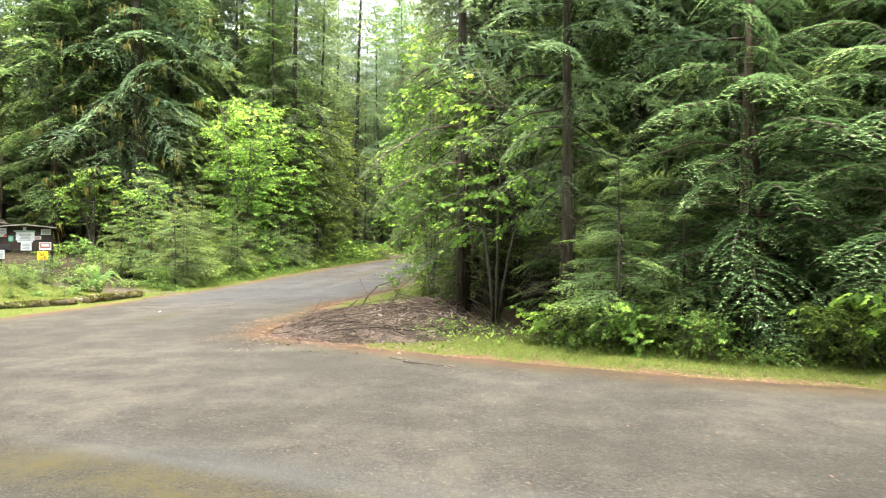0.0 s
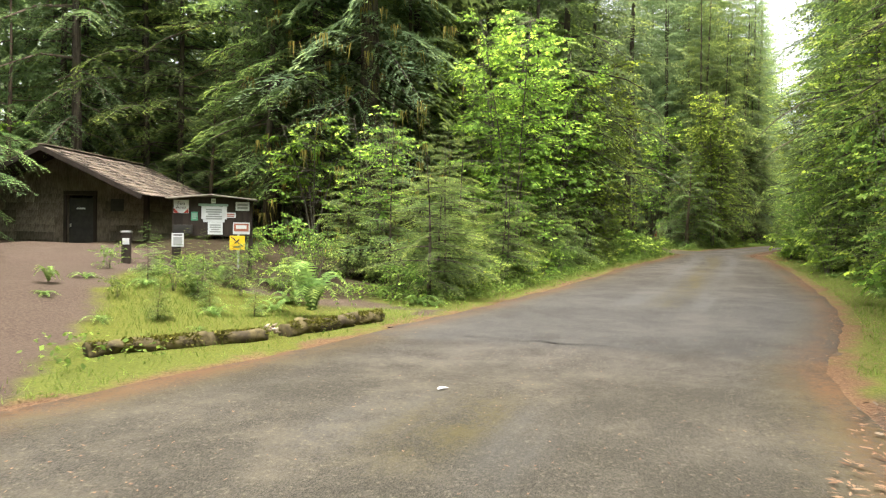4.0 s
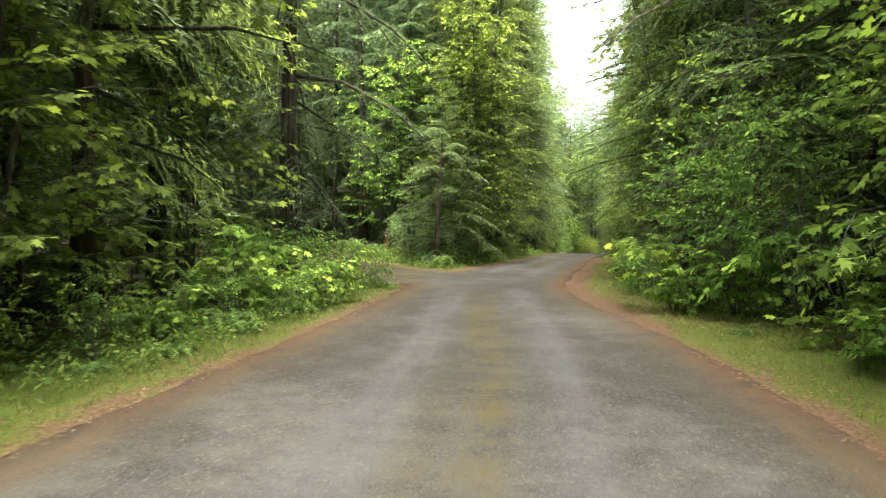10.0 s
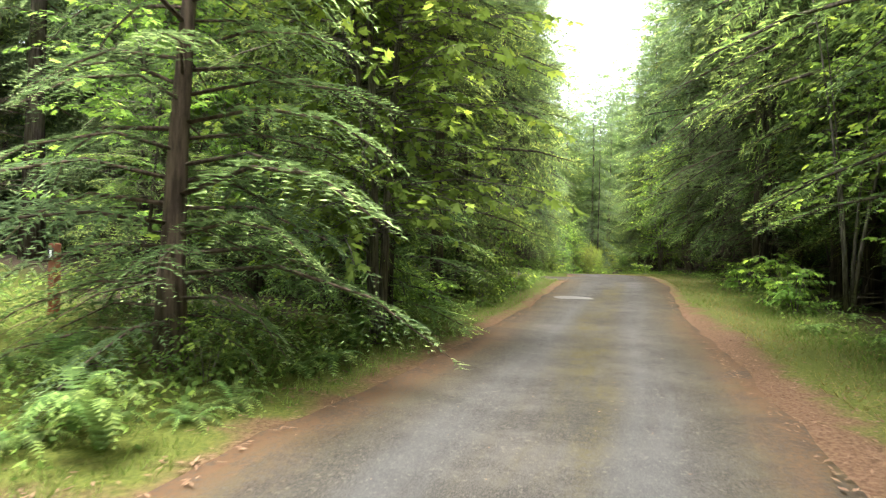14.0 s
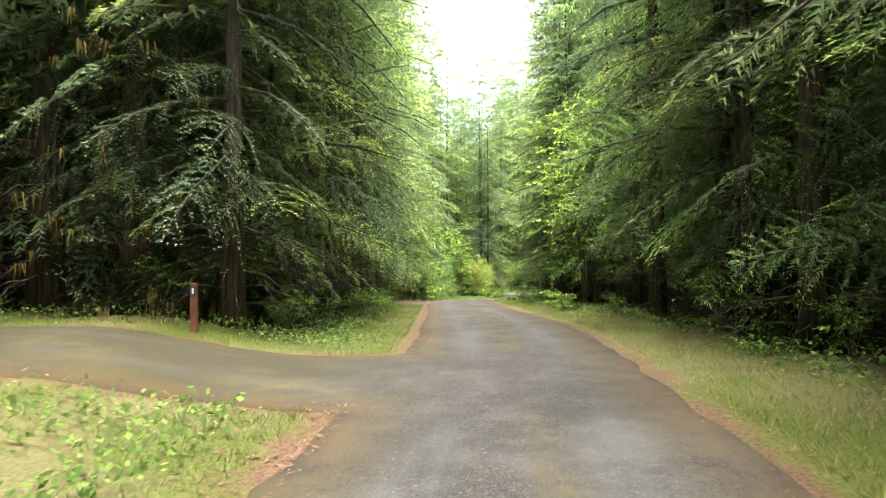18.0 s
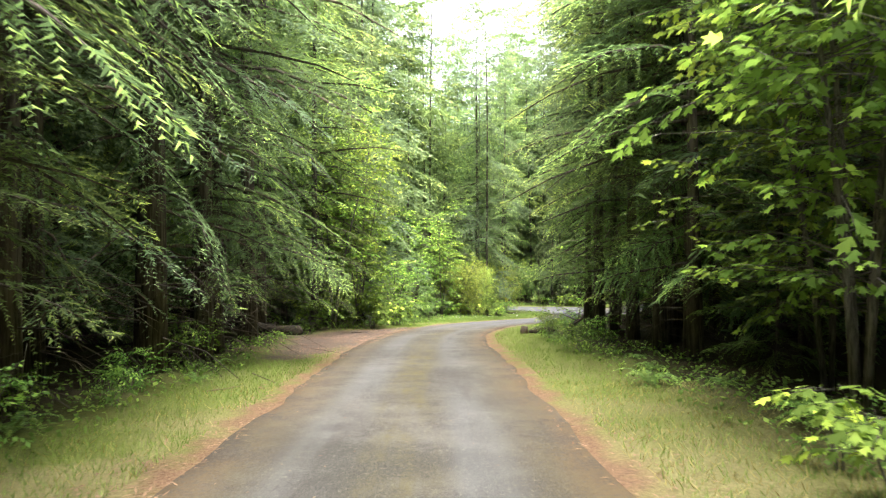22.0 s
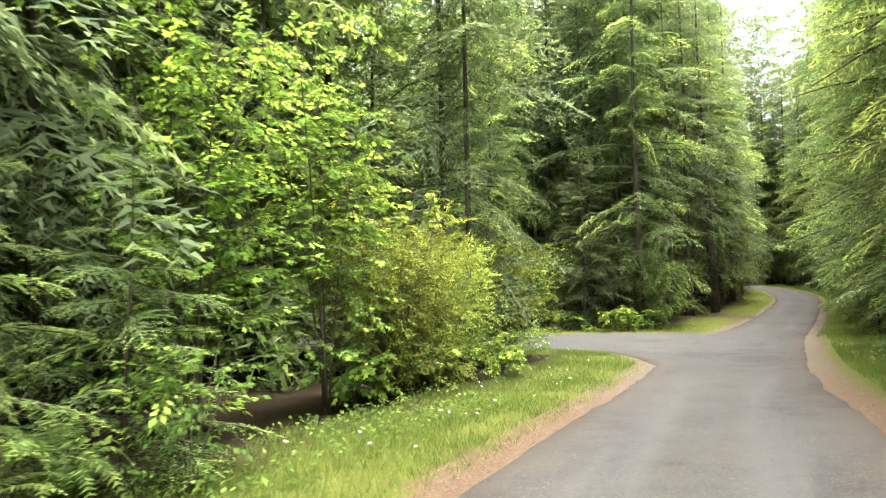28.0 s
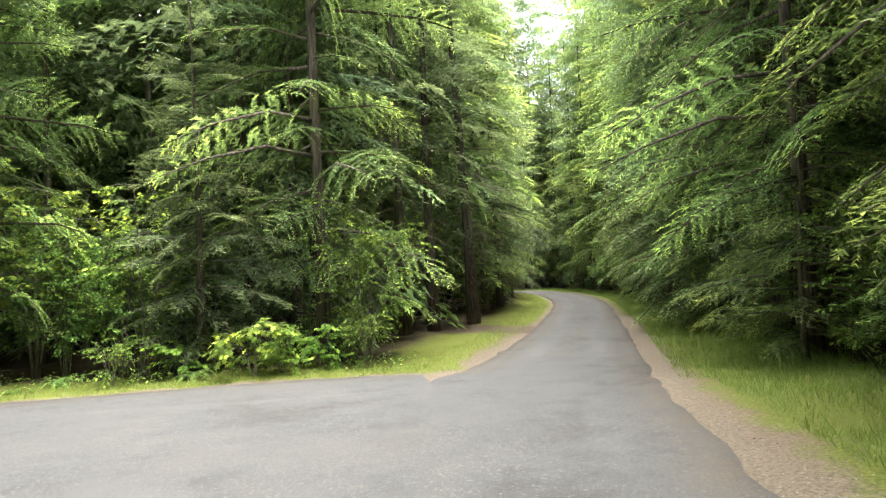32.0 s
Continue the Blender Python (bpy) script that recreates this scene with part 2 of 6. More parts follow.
def ground_mat(name):
    """Verge and forest floor by distance from the asphalt: needle litter, moss and short grass, then dark leaf mould."""
    m, n, l, b = node_mat(name, 0.95, 0.1)
    at = n.new("ShaderNodeAttribute")
    at.attribute_name = "edge"
    dirt = n.new("ShaderNodeAttribute")
    dirt.attribute_name = "dirt"
    fine = noise_tex(n, l, 26, 5, 0.7)
    mid = noise_tex(n, l, 1.6, 5, 0.65)
    big = noise_tex(n, l, 0.3, 3, 0.6)
    litter = mixc(n, l, ramp(n, l, fine, 0.3, 0.7), (0.058, 0.031, 0.017), (0.145, 0.088, 0.052))
    sandy = n.new("ShaderNodeAttribute")
    sandy.attribute_name = "sandy"
    litter = mixc(n, l, calc(n, l, "MULTIPLY", sandy.outputs["Fac"], 0.85), litter, mixc(n, l, ramp(n, l, fine, 0.3, 0.7), (0.058, 0.051, 0.039), (0.136, 0.121, 0.095)))
    grass = mixc(n, l, ramp(n, l, fine, 0.3, 0.7), (0.042, 0.056, 0.010), (0.105, 0.115, 0.022))
    dry = mixc(n, l, ramp(n, l, fine, 0.3, 0.7), (0.086, 0.074, 0.028), (0.160, 0.137, 0.062))
    lush = n.new("ShaderNodeAttribute")
    lush.attribute_name = "lush"
    grass = mixc(n, l, calc(n, l, "MULTIPLY", ramp(n, l, big, 0.42, 0.6), calc(n, l, "SUBTRACT", 0.85, calc(n, l, "MULTIPLY", lush.outputs["Fac"], 0.8))), grass, dry)
    floor_c = mixc(n, l, ramp(n, l, fine, 0.35, 0.7), (0.015, 0.011, 0.007), (0.051, 0.035, 0.020))
    floor_c = mixc(n, l, ramp(n, l, mid, 0.5, 0.7, 0, 0.6), floor_c, (0.034, 0.044, 0.012))
    soil = mixc(n, l, ramp(n, l, fine, 0.3, 0.7), (0.039, 0.027, 0.020), (0.085, 0.063, 0.048))
    d = calc(n, l, "ADD", at.outputs["Fac"], calc(n, l, "MULTIPLY", calc(n, l, "SUBTRACT", mid, 0.5), 1.5))
    col = mixc(n, l, ramp(n, l, d, 0.02, 0.5), litter, grass)
    col = mixc(n, l, ramp(n, l, d, 1.9, 3.3), col, floor_c)
    mossy = n.new("ShaderNodeAttribute")
    mossy.attribute_name = "mossy"
    green = mixc(n, l, ramp(n, l, fine, 0.3, 0.7), (0.045, 0.052, 0.009), (0.105, 0.110, 0.020))
    col = mixc(n, l, ramp(n, l, calc(n, l, "ADD", mossy.outputs["Fac"], calc(n, l, "MULTIPLY", calc(n, l, "SUBTRACT", mid, 0.5), 0.9)), 0.25, 0.5), col, green)
    col = mixc(n, l, ramp(n, l, calc(n, l, "ADD", dirt.outputs["Fac"], calc(n, l, "MULTIPLY", calc(n, l, "SUBTRACT", mid, 0.5), 0.7)), 0.35, 0.6), col, soil)
    l.new(col, b.inputs["Base Color"])
    bump(n, l, b, fine, 0.9, 0.03)
    return m


HEMLOCK = leaf_mat("hemlock_needles", (0.110, 0.158, 0.062), (0.310, 0.395, 0.105), 0.52)
FIR = leaf_mat("fir_needles", (0.112, 0.155, 0.085), (0.235, 0.300, 0.130), 0.52)
CEDAR = leaf_mat("cedar_sprays", (0.090, 0.140, 0.062), (0.290, 0.385, 0.175), 0.48)
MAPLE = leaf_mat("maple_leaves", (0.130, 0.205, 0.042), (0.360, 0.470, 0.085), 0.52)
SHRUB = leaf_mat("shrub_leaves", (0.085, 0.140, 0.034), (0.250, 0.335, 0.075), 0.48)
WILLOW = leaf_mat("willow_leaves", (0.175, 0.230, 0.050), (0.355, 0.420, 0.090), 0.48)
FERN = leaf_mat("fern_fronds", (0.105, 0.165, 0.050), (0.216, 0.294, 0.083), 0.48)
MOSSY = leaf_mat("hanging_moss", (0.150, 0.120, 0.035), (0.300, 0.220, 0.070), 0.25, 0.9)
BARK = bark_mat("fir_bark", (0.034, 0.027, 0.021), (0.105, 0.086, 0.068))
BARK_RED = bark_mat("cedar_bark", (0.055, 0.040, 0.030), (0.15, 0.11, 0.082), moss_amount=0.4)
BARK_GREY = bark_mat("alder_bark", (0.05, 0.045, 0.035), (0.16, 0.145, 0.115), moss_amount=0.5, scale=5)
TWIG = plain_mat("dead_twigs", (0.055, 0.039, 0.028), (0.15, 0.115, 0.085), 0.9, 20, per_piece=0.5)
ASPHALT = asphalt_mat("worn_asphalt")
GROUND = ground_mat("forest_ground")
GRASS = island_mat("verge_grass", (0.080, 0.135, 0.024), (0.195, 0.255, 0.058), 0.7, 0.4)
GRASS_DRY = island_mat("dry_grass", (0.165, 0.140, 0.042), (0.310, 0.265, 0.100), 0.8, 0.3)
LITTER = island_mat("needle_litter", (0.062, 0.030, 0.016), (0.205, 0.128, 0.078), 0.9)

# ---- plan: height of the ground, roads ----
PROFILE = [(-60, 0.0), (0, 0.0), (8, -0.14), (16, -0.24), (24, -0.17), (32, 0.1), (40, 0.29), (48, 0.52), (57, 0.70), (67, 0.91), (76, 1.11), (85, 1.23), (94, 1.21),
           (102, 0.97), (110, 0.74), (118, 0.52), (127, 0.18), (135, -0.15), (142, -0.54), (148, -0.86), (156, -0.98), (165, -0.9), (180, -0.4), (205, 0.5), (260, 1.5)]
PY = np.arange(-60, 260, 0.5)
PZ = np.interp(PY, [p[0] for p in PROFILE], [p[1] for p in PROFILE])
PZ = np.convolve(np.pad(PZ, 10, mode="edge"), np.ones(21) / 21, "valid")


def road_z(y):
    return np.interp(y, PY, PZ)


def smooth(t):
    t = np.clip(t, 0, 1)
    return t * t * (3 - 2 * t)


def spline(points, step=0.5):
    """Catmull-Rom through rows of numbers, evenly stepped."""
    p = np.array(points, float)
    p = np.vstack([2 * p[0] - p[1], p, 2 * p[-1] - p[-2]])
    out = []
    for i in range(1, len(p) - 2):
        k = max(2, int(np.hypot(*(p[i + 1, :2] - p[i, :2])) / step))
        t = (np.arange(k) / k)[:, None]
        out.append(0.5 * (2 * p[i] + (p[i + 1] - p[i - 1]) * t + (2 * p[i - 1] - 5 * p[i] + 4 * p[i + 1] - p[i + 2]) * t ** 2 + (3 * p[i] - p[i - 1] - 3 * p[i + 1] + p[i + 2]) * t ** 3))
    return np.vstack(out + [p[-2][None]])


# centre line x, y and half width
MAIN = spline([(-6.75, 22.15, 3.3), (-5.85, 25.8, 3.4), (-5.1, 30, 3.4), (-4.35, 36, 3.2), (-3.85, 41, 3.1), (-3.1, 47, 2.7), (-2.75, 52, 2.25), (-2.2, 57, 2.1), (-0.7, 63, 2.15), (0.55, 66.5, 1.9),
               (2.0, 71.3, 1.75), (3.2, 75, 1.7), (4.5, 79, 1.75), (6.3, 84.7, 1.9), (8.35, 92, 1.85), (9.5, 97, 1.93), (11.1, 106, 1.87), (12.75, 115, 1.9), (14.1, 122, 1.88), (15.7, 127, 1.85),
               (18.35, 132.35, 1.88), (20.95, 136.05, 1.97), (24.05, 140.05, 1.98), (27.85, 144.85, 1.92), (31.4, 149.2, 1.97), (35.2, 153.5, 2.0), (39.3, 157.8, 1.85)])
MAIN2 = spline([(38.6, 157.1, 1.85), (44, 162.1, 1.7), (49.6, 167.6, 1.65), (60, 178.4, 1.65), (67.2, 187.3, 1.7), (73, 196.5, 1.7), (76, 206, 1.7), (74, 217, 1.7), (68, 227, 1.7)])
APRON = spline([(150, -6, 4.5), (90, -2, 4.6), (40, 0.5, 5.0), (20, 2.2, 5.4), (6, 2.4, 5.7), (-3, 5.2, 6.6), (-9.5, 8.6, 7.2), (-17, 8.6, 6.2), (-30, 6, 5.5), (-50, 2, 5), (-90, -4, 4.6), (-150, -14, 4.5)])
ENTRY = spline([(-7.3, 9, 4.2), (-7.4, 16, 3.7), (-6.8, 21.5, 3.3), (-6.5, 23.4, 3.3)])
SPUR1 = spline([(-2.6, 58.0, 2.0), (-4.4, 59.6, 2.9), (-7.6, 62.8, 3.0), (-9.5, 65.0, 3.0), (-12.1, 68.5, 3.0), (-14.3, 71.8, 3.2)])
SPUR2 = spline([(6.7, 89.0, 2.2), (4.7, 89.4, 2.1), (2.0, 90.0, 1.8), (-2, 90.8, 1.8), (-8, 92, 1.8)])
FLARE = spline([(30.6, 148.6, 1.9), (32.0, 151.6, 2.3), (32.2, 154.6, 2.5), (30.4, 157.8, 2.3), (28.0, 160.2, 2.0)])
SIDE = spline([(36.4, 157.1, 3.2), (33.2, 158.6, 3.7), (28, 161.9, 2.4), (22, 164.6, 2.2), (8, 170.4, 2.2), (-12, 178, 2.2)])
SPUR3 = spline([(47.6, 166.4, 1.6), (45.6, 169.4, 1.4), (44.4, 174, 1.3), (44.4, 180, 1.3)])
ROADS = [MAIN, MAIN2, APRON, ENTRY, SPUR1, SPUR2, SIDE, FLARE]


def off_road(xy, roads=None):
    """Distance from the nearest asphalt edge, negative on the asphalt."""
    xy = np.atleast_2d(np.asarray(xy, float))[:, :2]
    best = np.full(len(xy), 1e9)
    for r in roads or ROADS:
        p = r[::2]
        for k in range(0, len(xy), 20000):
            part_xy = xy[k:k + 20000]
            d = np.sqrt(((part_xy[:, None] - p[None, :, :2]) ** 2).sum(-1)) - p[None, :, 2]
            best[k:k + 20000] = np.minimum(best[k:k + 20000], d.min(1))
    return best


def ground_z(x, y):
    x, y = np.asarray(x, float), np.asarray(y, float)
    z = road_z(y)
    # the bank on which the hut stands
    z = z + 1.02 * smooth((-11.2 - x) / 9.0) * smooth((y - 9) / 12) * smooth((58 - y) / 16)
    # the campsites left of the road lie a little higher
    z = z + 0.6 * smooth((-4 - x) / 9) * smooth((y - 60) / 14) * smooth((112 - y) / 12)
    z = z + 0.6 * smooth((5.2 - x) / 4.5) * smooth((y - 85) / 6) * smooth((104 - y) / 8) * smooth((x + 14) / 6)
    # the wooded island in the fork
    z = z + 0.45 * np.exp(-(((x + 5.6) / 3.4) ** 2 + ((y - 70.5) / 4.5) ** 2))
    return z


def wild_z(x, y, d=None):
    """Ground with the forest floor's hummocks, away from the roads."""
    x, y = np.asarray(x, float), np.asarray(y, float)
    d = off_road(np.column_stack([np.ravel(x), np.ravel(y)])).reshape(x.shape) if d is None else d
    h = 0.10 * np.sin(0.9 * x + 0.4 * y) * np.sin(0.7 * y - 0.3 * x) + 0.06 * np.sin(2.3 * x + 1.1) * np.sin(1.9 * y)
    return ground_z(x, y) + smooth((d - 0.6) / 2.5) * (h + 0.05) + 0.012 * smooth(d / 0.4) - 0.05 * smooth((0.15 - d) / 0.4)


def drop(x, y):
    return float(wild_z(np.array([x]), np.array([y]))[0])


# ---- mesh helpers ----


def tri_mesh(name, v, f, material, tip=None, smoothed=False):
    v, f = np.asarray(v, np.float32), np.asarray(f, np.int32)
    me = bpy.data.meshes.new(name)
    me.vertices.add(len(v))
    me.vertices.foreach_set("co", v.ravel())
    me.loops.add(f.size)
    me.loops.foreach_set("vertex_index", f.ravel())
    me.polygons.add(len(f))
    me.polygons.foreach_set("loop_start", np.arange(0, f.size, f.shape[1], dtype=np.int32))
    if smoothed:
        me.polygons.foreach_set("use_smooth", np.ones(len(f), bool))
    me.update(calc_edges=True)
    if material:
        me.materials.append(material)
    if tip is not None:
        me.attributes.new("tip", "FLOAT", "POINT").data.foreach_set("value", np.asarray(tip, np.float32))
    return me


def join(parts):
    """Several (verts, faces) or (verts, faces, tip) as one."""
    off, vs, fs, ts = 0, [], [], []
    for p in parts:
        vs.append(p[0])
        fs.append(p[1] + off)
        off += len(p[0])
        if len(p) > 2:
            ts.append(p[2])
    return (np.vstack(vs), np.vstack(fs), np.concatenate(ts)) if ts else (np.vstack(vs), np.vstack(fs))


def tube(points, radii, sides=5):
    """A tapered tube along points, as triangles."""
    p, r = np.asarray(points, float), np.asarray(radii, float)
    d = np.gradient(p, axis=0)
    d /= np.linalg.norm(d, axis=1)[:, None] + 1e-9
    ref = np.where(np.abs(d[:, 2:3]) > 0.9, [[1.0, 0, 0]], [[0, 0, 1.0]])
    u = np.cross(d, ref)
    u /= np.linalg.norm(u, axis=1)[:, None] + 1e-9
    w = np.cross(d, u)
    a = np.arange(sides) * 2 * np.pi / sides
    v = (p[:, None] + r[:, None, None] * (np.cos(a)[None, :, None] * u[:, None] + np.sin(a)[None, :, None] * w[:, None])).reshape(-1, 3)
    i = np.arange(len(p) - 1)[:, None] * sides
    j, k = np.arange(sides)[None], (np.arange(sides) + 1)[None] % sides
    f = np.concatenate([np.stack([i + j, i + k, i + sides + k], -1).reshape(-1, 3), np.stack([i + j, i + sides + k, i + sides + j], -1).reshape(-1, 3)])
    n0, n1 = len(v), len(v) + 1
    v = np.vstack([v, p[:1], p[-1:]])
    last = (len(p) - 1) * sides
    caps = [(n0, (q + 1) % sides, q) for q in range(sides)] + [(n1, last + q, last + (q + 1) % sides) for q in range(sides)]
    return v, np.vstack([f, np.array(caps)])


def part(name, data, material, parent, label=""):
    """Links (verts, faces[, tip]), a bmesh or a mesh as one mesh object under a thing or a part."""
    if isinstance(data, bmesh.types.BMesh):
        me = bpy.data.meshes.new(name)
        data.to_mesh(me)
        data.free()
        me.materials.append(material)
    elif isinstance(data, tuple):
        me = tri_mesh(name, data[0], data[1], material, data[2] if len(data) > 2 else None)
    else:
        me = data
    ob = new(name, me)
    ob.parent = parent
    if label:
        ob["label"] = label
    return ob


def thing(name, label, category, group="", kind=""):
    return tagged(new(name), label, category, group, kind)


def box(sx, sy, sz, at=(0, 0, 0), bevel=0.0, rot=None):
    bm = bmesh.new()
    bmesh.ops.create_cube(bm, size=1)
    bmesh.ops.scale(bm, vec=(sx, sy, sz), verts=bm.verts)
    if bevel:
        bmesh.ops.bevel(bm, geom=list(bm.edges), offset=bevel, segments=2, affect="EDGES", profile=0.6)
    if rot is not None:
        bmesh.ops.transform(bm, matrix=rot, verts=bm.verts)
    bmesh.ops.translate(bm, vec=at, verts=bm.verts)
    return bm


def structure(name, me, material=None, label=""):
    if material and not me.materials:
        me.materials.append(material)
    return tagged(new(name, me), label, kind="structure")


# ---- ground and roads ----
def steps(a, b, fine, far):
    core = np.arange(a, b + fine / 2, fine)
    out = np.array([2, 5, 10, 18, 30, 50, 90, 160, 300, 600, 1200]) if far else np.array([])
    return np.concatenate([a - out[::-1], core, b + out])


gx, gy = steps(-34, 84, 0.7, True), steps(-12, 216, 0.7, True)
X, Y = np.meshgrid(gx, gy)
D = off_road(np.column_stack([X.ravel(), Y.ravel()])).reshape(X.shape)
Z = wild_z(X, Y, D)
nx = len(gx)
ii = (np.arange(len(gy) - 1)[:, None] * nx + np.arange(nx - 1)[None]).ravel()
gm = tri_mesh("ground", np.column_stack([X.ravel(), Y.ravel(), Z.ravel()]), np.stack([ii, ii + 1, ii + nx + 1, ii + nx], -1), GROUND, smoothed=True)
side_x = X - np.interp(Y, MAIN[:, 1], MAIN[:, 0])
STRIP = 0.45 * smooth((Y - 131) / 4) * smooth((153 - Y) / 4) * (side_x < 0) + np.where(side_x > 0, 0.4 * smooth((Y - 47) / 4) * smooth((78 - Y) / 8) + 0.45 * smooth((Y - 131) / 4) * smooth((172 - Y) / 6), 0)
gm.attributes.new("lush", "FLOAT", "POINT").data.foreach_set("value", np.clip(1 - smooth((Y - 78) / 6) * smooth((116 - Y) / 8), 0, 1).ravel().astype(np.float32))
gm.attributes.new("sandy", "FLOAT", "POINT").data.foreach_set("value", (smooth((Y - 126) / 6) * smooth((1.3 - D) / 0.8) * (0.35 + 0.5 * smooth((Y - 141) / 6))).ravel().astype(np.float32))
gm.attributes.new("edge", "FLOAT", "POINT").data.foreach_set("value", np.clip(D - STRIP, -1, 50).ravel().astype(np.float32))
FOOTPATH = spline([(-12.2, 16.0, 0.8), (-14.3, 18.6, 0.9), (-17.2, 22, 1.2), (-20.2, 25.5, 1.8), (-23.8, 27.6, 2.3)])
TRAIL = spline([(-10.2, 24.8, 0.45), (-12, 25.2, 0.45), (-14.5, 24.6, 0.4), (-18, 25.2, 0.5)])
BARE = spline([(-13.9, 15.0, 0.5), (-16.4, 17.8, 1.3), (-19.0, 20.4, 1.5)])
CHIPS = spline([(-3.3, 12.4, 1.1), (-2.3, 15.4, 2.2), (-1.9, 18.8, 1.7)])
PULLOUT = spline([(9.9, 117.0, 0.6), (10.9, 121.3, 1.2), (11.5, 124.5, 1.4), (13.1, 128.2, 1.0), (14.8, 131.2, 0.4)])
CAMP = spline([(-14.5, 73, 2.4), (-16, 78, 3.0), (-18, 84, 3.0)])
dd = np.minimum(off_road(np.column_stack([X.ravel(), Y.ravel()]), [FOOTPATH, TRAIL, CAMP, SPUR3, CHIPS, BARE]), off_road(np.column_stack([X.ravel(), Y.ravel()]), [PULLOUT]) * 0.5 + 0.06)
gm.attributes.new("dirt", "FLOAT", "POINT").data.foreach_set("value", np.clip(0.5 - dd * 0.8, 0, 1).astype(np.float32))
moss_f = np.exp(-(((X + 14.0) / 3.2) ** 2 + ((Y - 21.6) / 3.4) ** 2)) + 0.25 * np.exp(-(((X + 18.5) / 3.0) ** 2 + ((Y - 17.0) / 2.0) ** 2))
gm.attributes.new("mossy", "FLOAT", "POINT").data.foreach_set("value", np.clip(moss_f, 0, 1).ravel().astype(np.float32))
structure("ground", gm, label="forest floor of dark leaf mould, moss and needle litter with grassy verges")


def ribbon(name, line, lift, material, label, wobble=0.07, seed=1, skirt=0.06, lip=False, whole=None):
    """A strip of asphalt: a slightly cambered surface with a ragged edge and a real thickness."""
    rng = np.random.default_rng(seed)
    p = line
    whole = line if whole is None else whole
    t = np.gradient(p[:, :2], axis=0)
    t /= np.linalg.norm(t, axis=1)[:, None]
    nrm = np.column_stack([t[:, 1], -t[:, 0]])
    k = len(p)
    along = np.concatenate([[0], np.cumsum(np.hypot(*np.diff(p[:, :2], axis=0).T))])

    def rag():
        a = np.convolve(rng.normal(0, 1, k + 8), np.ones(5) / 5, "same")[4:-4] + 0.8 * rng.normal(0, 1, k) * 0.5
        return a * wobble

    left, right = -p[:, 2] + rag(), p[:, 2] + rag()
    cols = np.linspace(0, 1, 13)
    lat = left[:, None] * (1 - cols) + right[:, None] * cols
    xy = p[:, None, :2] + lat[..., None] * nrm[:, None]
    z = ground_z(xy[..., 0], xy[..., 1]) + lift + 0.006 * (1 - (2 * cols - 1) ** 2)[None]
    v = np.concatenate([xy, z[..., None]], -1)
    low = v[:, [0, -1]].copy()
    low[..., 2] -= skirt
    rest_of = [r for r in ROADS if r is not whole]
    for e, sgn in ((0, -1), (1, 1)):
        inside = off_road(v[:, 0 if e == 0 else -1], rest_of) < -0.1
        low[:, e, :2] += sgn * nrm * np.where(inside, 0.45, 0.03)[:, None]
    v = np.concatenate([low[:, :1], v, low[:, 1:]], 1)
    u = np.concatenate([lat[:, :1], lat, lat[:, -1:]], 1)
    if lip:
        # a broken, feathered start
        v[0, :, :2] -= t[0] * (0.25 + 0.22 * np.sin(np.arange(v.shape[1]) * 2.1) + rng.uniform(-0.12, 0.12, v.shape[1]))[:, None]
        v[0, :, 2] -= 0.013
    c = v.shape[1]
    q = (np.arange(k - 1)[:, None] * c + np.arange(c - 1)[None]).ravel()
    f = np.stack([q, q + 1, q + c + 1, q + c], -1)
    me = tri_mesh(name, v.reshape(-1, 3), f, material)
    uv = np.stack([u, np.repeat(along[:, None], c, 1)], -1).reshape(-1, 2)
    me.uv_layers.new(name="UVMap").data.foreach_set("uv", uv[f.ravel()].ravel().astype(np.float32))
    inset = np.minimum(u - left[:, None], right[:, None] - u).ravel()
    others = [r for r in ROADS if r is not whole]
    flat = v.reshape(-1, 3)
    clear = off_road(flat, others)
    inset = np.maximum(inset, -clear)
    # second term: newer asphalt past the joint, with skylight reflection painted in as paler colour
    newer = smooth((flat[:, 1] - 127) / 9) + 0.55 * smooth((flat[:, 1] - 21.3) / 0.6) * smooth((36 - flat[:, 1]) / 9)
    old_part = smooth((21.5 - flat[:, 1]) / 3) * 0.25
    mossy = smooth(off_road(flat, [MAIN]) / 3.0 + 0.4) * ((flat[:, 1] > 50) & (flat[:, 1] < 100)) + old_part
    for key, val in (("newer", newer), ("mossy", mossy), ("clear", smooth(clear / 1.5)), ("needle", 0.35 + 0.65 * smooth((76 - flat[:, 1]) / 8))):
        me.attributes.new(key, "FLOAT", "POINT").data.foreach_set("value", val.astype(np.float32))
    me.attributes.new("inset", "FLOAT", "POINT").data.foreach_set("value", inset.astype(np.float32))
    return structure(name, me, label=label)


ribbon("road_main", MAIN, 0.024, ASPHALT, "narrow worn grey asphalt road with a mossy middle", seed=3, lip=True)
ribbon("road_far", MAIN2, 0.027, ASPHALT, "narrow grey asphalt road running on into the forest", seed=4)
ribbon("road_entry", ENTRY, 0.013, ASPHALT, "rough old asphalt of the entrance", seed=5, skirt=0.04)
ribbon("road_apron", APRON, 0.006, ASPHALT, "broad old brown-grey asphalt at the entrance junction", wobble=0.12, seed=6, skirt=0.04)
ribbon("road_spur", SPUR1, 0.015, ASPHALT, "mossy asphalt pull-in of a campsite", seed=7)
ribbon("road_spur_second", SPUR2, 0.015, ASPHALT, "asphalt pull-in between the trees", seed=8)
ribbon("road_flare", FLARE, 0.0195, ASPHALT, "rounded corner of the side road's asphalt mouth", seed=10)
